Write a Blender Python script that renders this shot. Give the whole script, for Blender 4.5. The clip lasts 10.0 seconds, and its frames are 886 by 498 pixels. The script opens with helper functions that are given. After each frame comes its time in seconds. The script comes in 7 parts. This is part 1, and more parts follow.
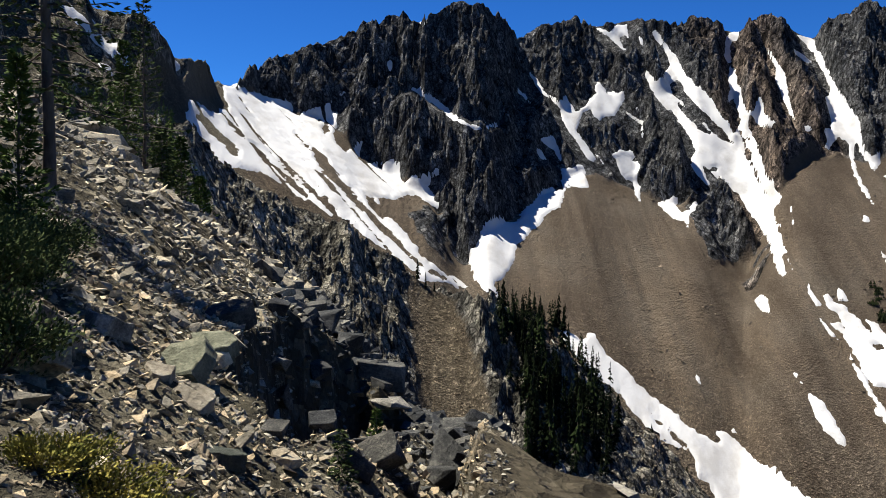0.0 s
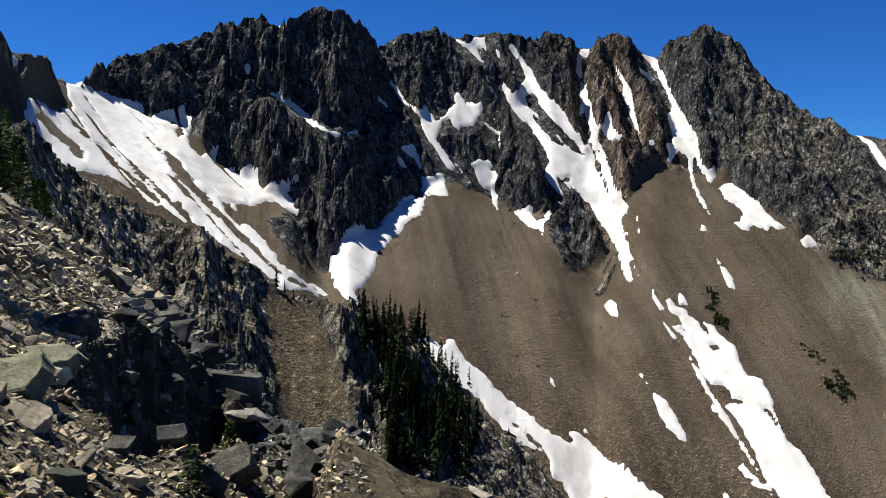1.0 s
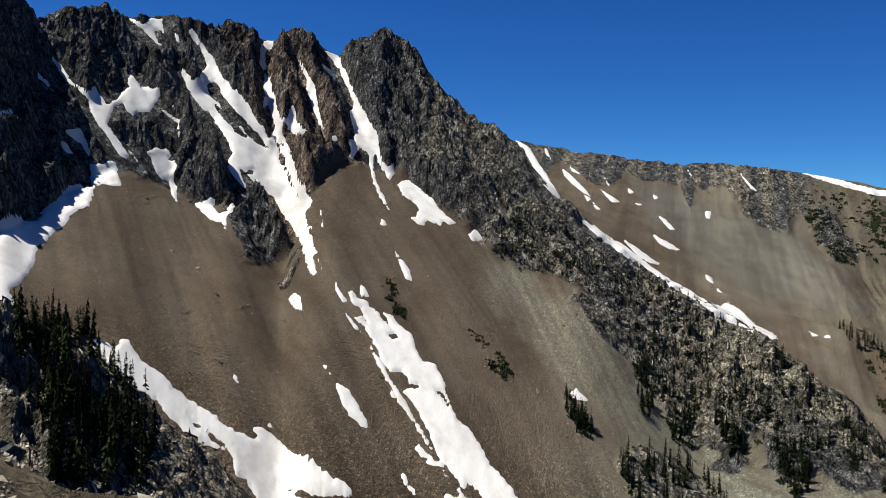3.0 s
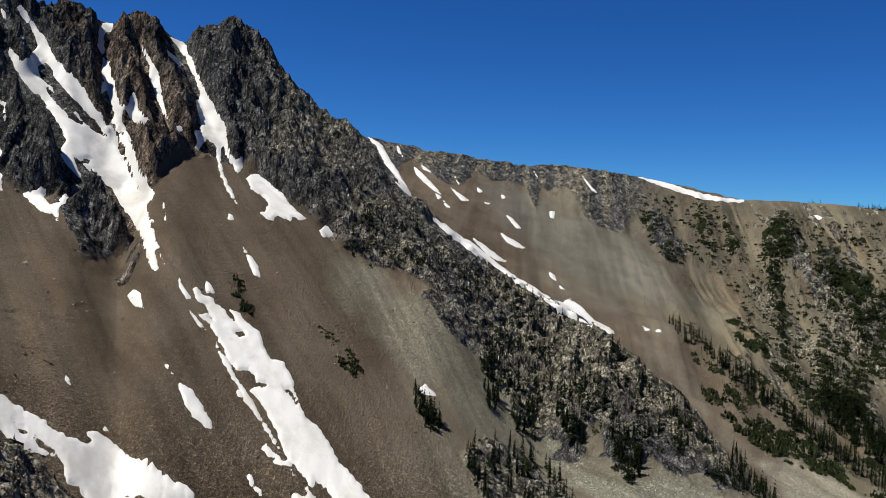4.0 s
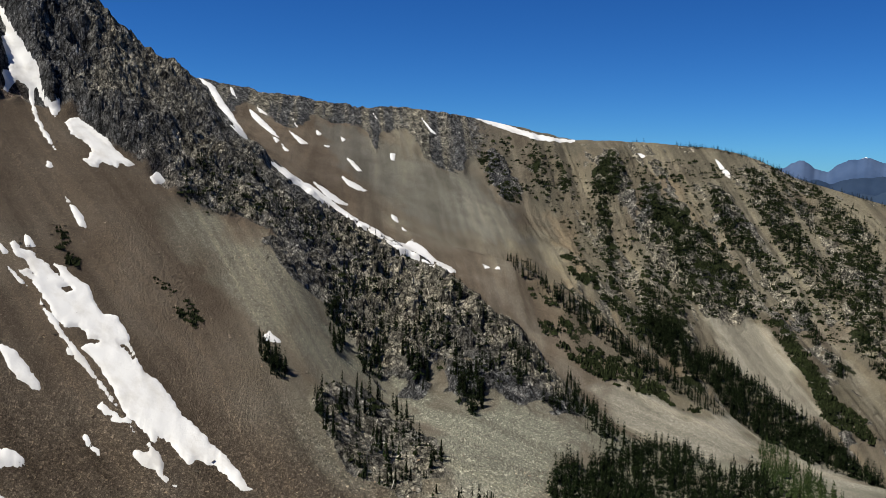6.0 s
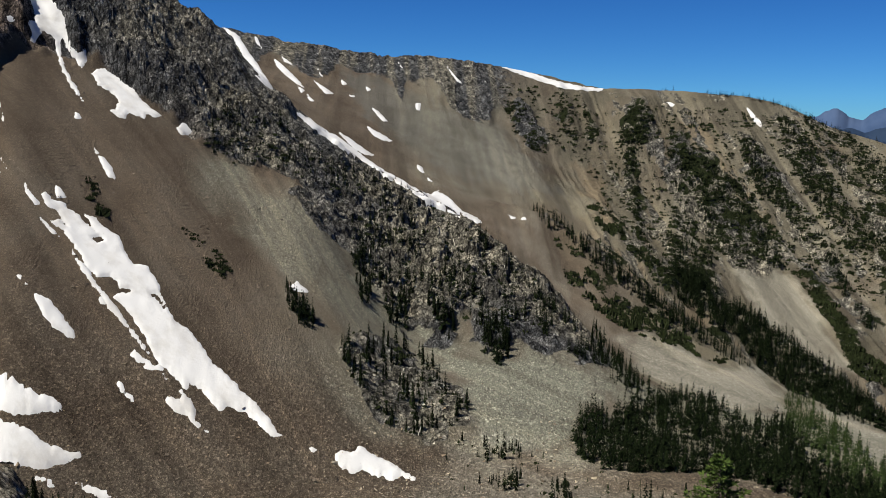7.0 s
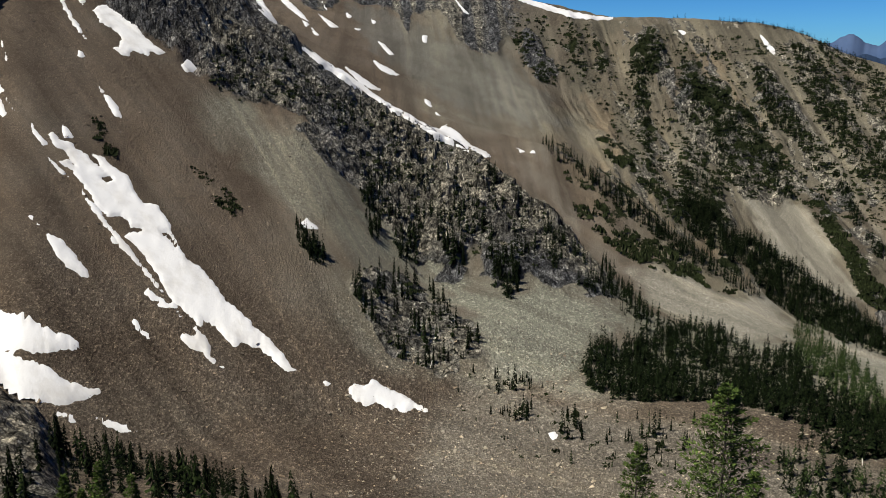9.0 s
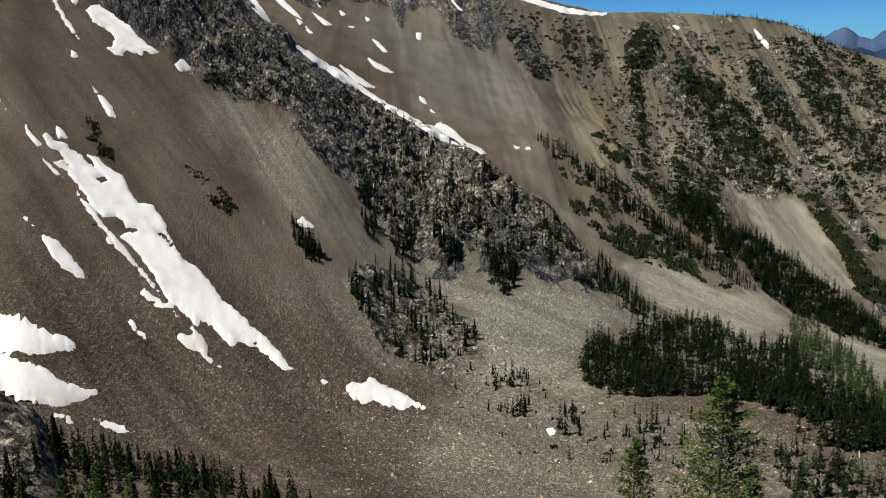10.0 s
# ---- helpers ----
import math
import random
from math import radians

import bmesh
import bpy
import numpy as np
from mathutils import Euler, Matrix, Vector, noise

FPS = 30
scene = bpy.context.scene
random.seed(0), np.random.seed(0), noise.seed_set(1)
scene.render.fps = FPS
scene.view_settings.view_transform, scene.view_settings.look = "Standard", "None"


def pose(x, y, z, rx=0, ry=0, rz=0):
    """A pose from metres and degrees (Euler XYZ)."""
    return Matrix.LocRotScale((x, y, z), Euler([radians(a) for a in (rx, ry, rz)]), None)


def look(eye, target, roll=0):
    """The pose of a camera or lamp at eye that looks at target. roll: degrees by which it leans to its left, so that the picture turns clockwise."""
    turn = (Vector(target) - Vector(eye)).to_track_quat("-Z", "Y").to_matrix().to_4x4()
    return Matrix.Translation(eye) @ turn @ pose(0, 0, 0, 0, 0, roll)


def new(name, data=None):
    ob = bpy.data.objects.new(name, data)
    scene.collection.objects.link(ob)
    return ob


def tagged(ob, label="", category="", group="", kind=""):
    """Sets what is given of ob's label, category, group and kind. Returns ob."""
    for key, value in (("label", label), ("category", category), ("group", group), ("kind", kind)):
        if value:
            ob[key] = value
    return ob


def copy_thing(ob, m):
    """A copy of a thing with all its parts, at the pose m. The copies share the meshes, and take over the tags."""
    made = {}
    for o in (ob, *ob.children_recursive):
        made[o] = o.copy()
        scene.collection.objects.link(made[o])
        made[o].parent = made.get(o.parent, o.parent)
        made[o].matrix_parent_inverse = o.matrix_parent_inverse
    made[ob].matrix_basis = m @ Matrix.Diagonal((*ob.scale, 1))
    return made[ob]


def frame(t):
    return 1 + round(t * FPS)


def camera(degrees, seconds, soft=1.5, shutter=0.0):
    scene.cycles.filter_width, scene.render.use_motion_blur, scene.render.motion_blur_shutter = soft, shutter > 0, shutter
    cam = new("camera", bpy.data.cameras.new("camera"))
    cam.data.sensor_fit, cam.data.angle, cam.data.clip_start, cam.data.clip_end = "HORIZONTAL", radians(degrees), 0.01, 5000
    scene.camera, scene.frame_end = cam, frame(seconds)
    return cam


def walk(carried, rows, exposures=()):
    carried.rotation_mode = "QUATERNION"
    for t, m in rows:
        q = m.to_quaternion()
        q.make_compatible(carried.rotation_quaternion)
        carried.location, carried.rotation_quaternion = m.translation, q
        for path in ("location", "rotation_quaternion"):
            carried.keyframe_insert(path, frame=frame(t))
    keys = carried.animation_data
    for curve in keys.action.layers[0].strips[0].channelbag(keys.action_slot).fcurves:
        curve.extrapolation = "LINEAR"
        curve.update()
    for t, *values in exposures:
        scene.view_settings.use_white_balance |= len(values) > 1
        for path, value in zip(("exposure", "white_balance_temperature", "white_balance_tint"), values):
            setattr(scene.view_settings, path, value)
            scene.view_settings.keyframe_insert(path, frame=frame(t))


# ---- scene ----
# ---------------------------------------------------------------- camera
# The viewer stands on a scree hillside and turns on the spot; the eye is the origin of the world.
cam = camera(56.0, 10.0, soft=0.55)
TURNS = [  # seconds, yaw, pitch, roll
    (0.0, 0.0, -2.3, 0.0), (0.5, -4.41, -2.07, -0.19), (1.0, -9.55, -1.76, -0.34), (1.5, -14.88, -1.61, -0.54),
    (2.0, -20.39, -1.57, -0.69), (2.5, -25.79, -1.74, -0.76), (2.7, -27.87, -1.85, -0.8), (4.0, -41.18, -1.93, -1.88), (4.5, -45.92, -2.03, -2.13),
    (5.0, -50.2, -2.69, -1.85), (5.5, -52.41, -3.92, -1.34), (5.7, -52.52, -4.52, -1.08), (6.8, -50.67, -8.5, -0.72), (7.0, -50.31, -9.01, -0.7), (7.5, -49.34, -10.38, -0.4),
    (8.0, -48.8, -11.74, -0.12), (8.5, -49.22, -12.78, 0.06), (9.0, -49.83, -13.48, 0.2), (9.5, -50.07, -13.82, 0.56),
    (10.0, -50.22, -13.68, 0.69),
]
EXPOSURES = [(0.0, 1.38), (0.5, 1.32), (1.0, 1.24), (1.5, 1.18), (2.0, 1.12), (2.5, 1.06), (4.0, .9), (4.5, .85), (5.5, .85), (7.0, .84), (8.5, .84), (10.0, .85)]  # seconds, stops
REACH = 0.2  # metres from the turning body to the lens
walk(cam, [(t, pose(-REACH * math.sin(radians(yaw)), REACH * (math.cos(radians(yaw)) - 1), 0, 90 + pitch, roll, yaw)) for t, yaw, pitch, roll in TURNS], EXPOSURES)

# ---------------------------------------------------------------- sky and sun
SUN_BEARING, SUN_HEIGHT = -56.0, 62.0  # degrees clockwise from +y, degrees above the horizon
world = bpy.data.worlds.new("world")
scene.world = world
world.use_nodes = True
wn = world.node_tree.nodes
sky = wn.new("ShaderNodeTexSky")
sky.sky_type, sky.sun_disc = "NISHITA", False
sky.sun_elevation, sky.sun_rotation = radians(SUN_HEIGHT), radians(SUN_BEARING)
sky.altitude, sky.air_density, sky.dust_density, sky.ozone_density = 2200, 0.9, 0.0, 1.6
wn["Background"].inputs["Strength"].default_value = 0.05
rich = wn.new("ShaderNodeHueSaturation")
rich.inputs["Saturation"].default_value, rich.inputs["Hue"].default_value = 1.22, 0.5
world.node_tree.links.new(sky.outputs[0], rich.inputs["Color"])
deep = wn.new("ShaderNodeMix")
deep.data_type, deep.blend_type = "RGBA", "MULTIPLY"
deep.inputs[0].default_value, deep.inputs[7].default_value = 1.0, (0.215, 0.55, 0.98, 1)  # thin mountain air
world.node_tree.links.new(rich.outputs[0], deep.inputs[6])
weight = wn.new("ShaderNodeRGBToBW")  # the clear sky darkens quickly with height
world.node_tree.links.new(deep.outputs[2], weight.inputs[0])
scaled = wn.new("ShaderNodeMath")
scaled.operation = "MULTIPLY"
scaled.inputs[1].default_value = 0.43
world.node_tree.links.new(weight.outputs[0], scaled.inputs[0])
steep = wn.new("ShaderNodeMix")
steep.data_type, steep.blend_type = "RGBA", "MULTIPLY"
steep.inputs[0].default_value = 0.15
world.node_tree.links.new(deep.outputs[2], steep.inputs[6])
world.node_tree.links.new(scaled.outputs[0], steep.inputs[7])
world.node_tree.links.new(steep.outputs[2], wn["Background"].inputs[0])
lamp = bpy.data.lights.new("sun", "SUN")
lamp.energy, lamp.angle, lamp.color = 5.0, radians(0.53), (1.0, 0.95, 0.83)
sun = new("sun", lamp)
_b, _e = radians(SUN_BEARING), radians(SUN_HEIGHT)
sun.matrix_world = look((900 * math.sin(_b) * math.cos(_e), 900 * math.cos(_b) * math.cos(_e), 900 * math.sin(_e)), (0, 0, 0))

# ---------------------------------------------------------------- noise
def lattice(ix, iy, iz, seed):
    """A repeatable number from 0 to 1 for each lattice point."""
    h = (ix * 374761393 + iy * 668265263 + iz * 2147483647 + seed * 1274126177) & 0xFFFFFFFF
    h = ((h ^ (h >> 13)) * 1274126177) & 0xFFFFFFFF
    return ((h ^ (h >> 16)) & 0xFFFF) / 65535.0


def wave(x, y, z=0.0, seed=0):
    """Smooth noise from -1 to 1 over arrays."""
    x, y, z = np.broadcast_arrays(np.asarray(x, float), y, z)
    fx, fy, fz = np.floor(x), np.floor(y), np.floor(z)
    ix, iy, iz = fx.astype(np.int64), fy.astype(np.int64), fz.astype(np.int64)
    u, v, w = x - fx, y - fy, z - fz
    u, v, w = (q * q * (3 - 2 * q) for q in (u, v, w))
    out = 0.0
    flat = not np.any(z)
    for k in ((0,) if flat else (0, 1)):
        a = lattice(ix, iy, iz + k, seed) * (1 - u) + lattice(ix + 1, iy, iz + k, seed) * u
        b = lattice(ix, iy + 1, iz + k, seed) * (1 - u) + lattice(ix + 1, iy + 1, iz + k, seed) * u
        c = a * (1 - v) + b * v
        out = c if flat else out + c * ((1 - w) if k == 0 else w)
    return out * 2 - 1


def rough(x, y, z, octaves, seed):
    out, gain = 0.0, 1.0
    for o in range(octaves):
        out = out + gain * wave(x * 2 ** o, y * 2 ** o, z * 2 ** o, seed + o)
        gain *= 0.5
    return out


def blocks(a, b, seed):
    """Random steps from -1 to 1 on a warped lattice: broken, blocky rock."""
    a, b = a + .35 * wave(a * .6, b * .6, 0, seed + 1), b + .35 * wave(a * .6, b * .6, 0, seed + 2)
    return lattice(np.floor(a).astype(np.int64), np.floor(b).astype(np.int64), 0 * np.floor(a).astype(np.int64), seed) * 2 - 1


def smooth(a, b, x):
    q = np.clip((x - a) / (b - a), 0, 1)
    return q * q * (3 - 2 * q)


# ---------------------------------------------------------------- the lie of the land
# Lines that run across the land, nearest first. Each knot: bearing, distance, degrees above the eye.
LINES = {
    "foot": [(-180, 0, 0), (180, 0, 0)],
    "brow": [(-60, 40, 14), (-40, 42, 11), (-28, 42, 8), (-22, 46, 4.6), (-15, 58, -.9), (-7.1, 42, -6.9), (-2.5, 32, -12.3),
             (.6, 26, -15.2), (3.8, 20, -19.4), (5, 18, -22), (8, 16, -26), (15, 13, -29), (25, 12, -31.5), (45, 12, -33), (85, 12, -34)],
    "gully": [(-60, 110, 4), (-20, 130, -2), (-10, 165, -9), (-7, 175, -9.5), (0, 165, -17), (8, 158, -22), (18, 145, -28),
              (25, 130, -31), (40, 110, -33), (85, 100, -34)],
    "rib": [(-60, 150, 12), (-40, 160, 10), (-20, 190, 6.6), (-17, 200, 6), (-14.6, 210, 3.1), (-10.9, 215, 1.2), (-7.1, 215, -.3),
            (-4, 215, -2.6), (-1.7, 215, -4.3), (.3, 214, -5.4), (1.2, 214, -5), (3.3, 215, -5.3), (5, 215, -7), (8, 216, -8.8), (13.3, 218, -13.2),
            (18.1, 222, -17.7), (20.3, 222, -19.5), (22, 220, -21.3), (23.4, 214, -24.5), (30, 185, -27.6), (35.8, 170, -29.8),
            (40, 165, -31.5), (50, 160, -33.5), (85, 150, -34.5)],
    "hollow": [(-60, 190, 6), (-20, 230, 0), (-14, 245, -3), (-6, 250, -7), (0, 250, -11), (4, 248, -14), (10, 243, -18.5), (18, 240, -23.5),
               (25, 232, -26.5), (35, 225, -28.5), (45, 222, -29), (60, 212, -30.3), (85, 210, -30)],
    "floor": [(-60, 210, 7), (-20, 260, 2), (-14, 272, .5), (-6, 275, -3.5), (0, 272, -8), (4, 262, -12.5), (10, 252, -17.8), (18, 250, -22.6),
              (25, 250, -25.2), (35, 256, -25.4), (45, 266, -24.8), (55, 300, -22.7), (62, 322, -21.2), (75, 350, -19.6), (85, 360, -19.6)],
    "base": [(-60, 230, 8), (-26, 262, 7), (-20, 292, 8), (-17.5, 325, 8.9), (-16, 352, 8.7), (-15, 370, 8.5), (-14.3, 378, 8.55), (-12.5, 400, 8.1), (-10.3, 405, 7.2), (-7.5, 400, 6.2), (-5.6, 388, 3.8),
             (-3.1, 380, 2.4), (-.5, 368, .8), (.5, 352, -2.5), (1.5, 340, -4.2), (2.8, 355, -.7), (4.5, 380, -.3), (6.8, 415, 1.6), (9.9, 442, 3.2),
             (14, 450, 1.2), (17, 440, .5), (20.3, 420, -4), (21.5, 440, 1), (23.5, 470, 4.2), (25.2, 480, 4.1), (27.9, 475, 3), (32.2, 452, -.1), (34.2, 440, -2), (38, 432, -4), (40.2, 424, -5), (42, 414, -7),
             (44, 402, -10), (46, 392, -12.8), (48.5, 383, -15), (55, 370, -15.6), (61, 368, -16.8), (66, 376, -18.3), (85, 395, -18.8)],
    "crest": [(-60, 280, 22), (-40, 290, 18), (-27.7, 300, 14.8), (-23, 310, 13.2), (-20.1, 318, 12.4), (-17.7, 330, 10.3), (-16.3, 345, 9.8), (-15.2, 375, 8.8), (-14.3, 382, 8.65),
              (-11.6, 430, 10.0), (-8.2, 440, 11.3), (-6.3, 442, 11.8), (-5.5, 442, 12.9), (-1.7, 450, 13.1), (.2, 458, 13.7), (2.5, 468, 13.6),
              (4.1, 482, 12.7), (5, 520, 11.6), (8.3, 530, 12.6), (10.5, 535, 12.6), (13.1, 540, 12.9), (15.3, 543, 12.2), (17, 545, 12.6),
              (19.1, 550, 11.7), (21.3, 548, 12.2), (23.6, 556, 11), (25.4, 550, 11.9), (26.7, 546, 12.7), (29, 545, 11.1), (30.1, 543, 9.5), (32.5, 540, 7.2),
              (34.3, 536, 6.5), (39.5, 520, 1.3), (44.7, 495, -3.2), (53, 460, -7.5), (57.8, 430, -11.1), (61.2, 405, -15.2), (64.3, 392, -17.5), (68, 388, -18.6), (85, 405, -19.1)],
    "lee": [(-60, 500, 8), (-14, 560, 3), (0, 700, 4), (24, 680, 4), (30, 640, 3), (34, 600, 2.6), (36, 592, 2.2), (40, 600, .1), (44.7, 590, -3.9), (53, 580, -8.2), (57.8, 560, -11.8), (61, 540, -14.8),
            (64, 520, -16.6), (68, 500, -18.3), (75, 480, -20), (85, 470, -21)],
    "spur": [(-60, 560, 7), (0, 740, 4), (30, 690, 3.4), (36, 660, 2), (45, 660, -3), (50, 655, -4.7), (54, 648, -5.6), (56.6, 640, -6.2), (59.2, 630, -8.05), (61.15, 622, -8.95), (62.7, 616, -10.2),
             (64.7, 609, -11.6), (66.6, 603, -12.95), (68.5, 597, -13.95), (70.3, 590, -14.7), (73.7, 580, -16.9), (85, 560, -19.4)],
    "stream": [(-60, 600, 6), (0, 780, 3.5), (30, 730, 3.6), (36, 700, 2.6), (45, 700, -1.5), (50, 695, -4), (54, 688, -5.6), (56.5, 680, -6.5), (61.7, 660, -9.9), (67.4, 640, -13.75),
               (73.7, 622, -17.1), (85, 605, -20)],
    "far_base": [(-60, 700, 4), (0, 850, 3), (30, 850, 4), (40, 872, 3.1), (47, 880, 1.6), (53, 880, .3), (60, 830, -4.6), (66, 815, -6), (70, 800, -8.4), (77, 800, -9), (85, 790, -10.5)],
    "far_crest": [(-60, 800, 3), (0, 900, 3), (30, 930, 5), (35.6, 940, 5.5), (38.6, 950, 5), (46.4, 960, 4), (50.3, 962, 3.95), (54.1, 970, 3.4), (58, 976, 2.7), (60.9, 985, 2), (66.2, 995, 1.9), (69.9, 1000, 1.6),
                  (71.8, 1000, 1.15), (73, 1000, .7), (75.1, 1000, -.35), (77, 1000, -.9), (80.5, 1000, -1.9), (85, 1000, -3.6)],
    "beyond": [(-60, 1500, -8), (0, 1500, -9), (60, 1500, -9), (85, 1500, -10)],
    "plain": [(-180, 4900, -11), (180, 4900, -11)],
}
NAMES = list(LINES)
FIRST, LAST = -32.0, 83.0
bearings = np.concatenate([np.arange(FIRST, LAST, 0.122), np.arange(LAST, FIRST + 360, 4.0)])


def spans(*parts):
    rows = []
    for a, b, step in parts:
        n = max(1, int(round((b - a) / step)))
        rows.append(np.linspace(a, b, n, endpoint=False))
    return np.concatenate(rows)


distances = np.concatenate([np.concatenate([[0.0], np.geomspace(.6, 60, 70, endpoint=False)]), spans((60, 165, 2.4), (165, 235, .85), (235, 335, 2.0), (335, 400, 1.0), (400, 560, .66),
                            (560, 700, 2.5), (700, 870, 2.2), (870, 1010, 1.5), (1010, 1500, 40)), np.geomspace(1500, 4900, 10)])


SHARP = {"rib": .12, "crest": .12, "far_crest": .25, "base": .55, "brow": .8, "spur": .6, "stream": .6}  # degrees of rounding along a line


def line(name, az):
    """Distance and height of one of the land's lines at these bearings; behind the viewer both ends meet."""
    k = np.array(LINES[name], float)
    if k[0, 0] > -180:
        k = np.vstack([k, [k[0, 0] + 360, *k[0, 1:]]])
    dense = np.arange(k[0, 0] - 8, k[0, 0] + 368, .05)
    wide = SHARP.get(name, 2.0)
    bell = np.exp(-.5 * (np.arange(-4 * wide, 4 * wide + .01, .05) / wide) ** 2)
    table = [np.convolve(np.pad(np.interp(dense, k[:, 0], k[:, c]), len(bell) // 2, mode="edge"), bell / bell.sum(), "valid")[:len(dense)] for c in (1, 2)]
    az = np.where(az < k[0, 0], az + 360, az)
    r = np.interp(az, dense, table[0])
    return r, r * np.tan(np.radians(np.interp(az, dense, table[1])))


def inside(outline, x, y):
    """Metres inside (plus) or outside (minus) of a closed outline in plan."""
    p = np.array(outline, float).reshape(-1, 2)
    d = np.full(x.shape, 1e9)
    odd = np.zeros(x.shape, bool)
    for (x0, y0), (x1, y1) in zip(p, np.roll(p, -1, 0)):
        ex, ey = x1 - x0, y1 - y0
        q = np.clip(((x - x0) * ex + (y - y0) * ey) / max(ex * ex + ey * ey, 1e-9), 0, 1)
        d = np.minimum(d, np.hypot(x - x0 - q * ex, y - y0 - q * ey))
        if y0 != y1:
            odd ^= ((y0 > y) != (y1 > y)) & (x < ex * (y - y0) / ey + x0)
    return np.where(odd, d, -d)


def near(outline, x, y, margin):
    """inside(), worked out only close to the outline."""
    p = np.array(outline, float).reshape(-1, 2)
    out = np.full(x.shape, -margin * 2.0)
    m = (x > p[:, 0].min() - margin) & (x < p[:, 0].max() + margin) & (y > p[:, 1].min() - margin) & (y < p[:, 1].max() + margin)
    if m.any():
        out[m] = inside(outline, x[m], y[m])
    return out


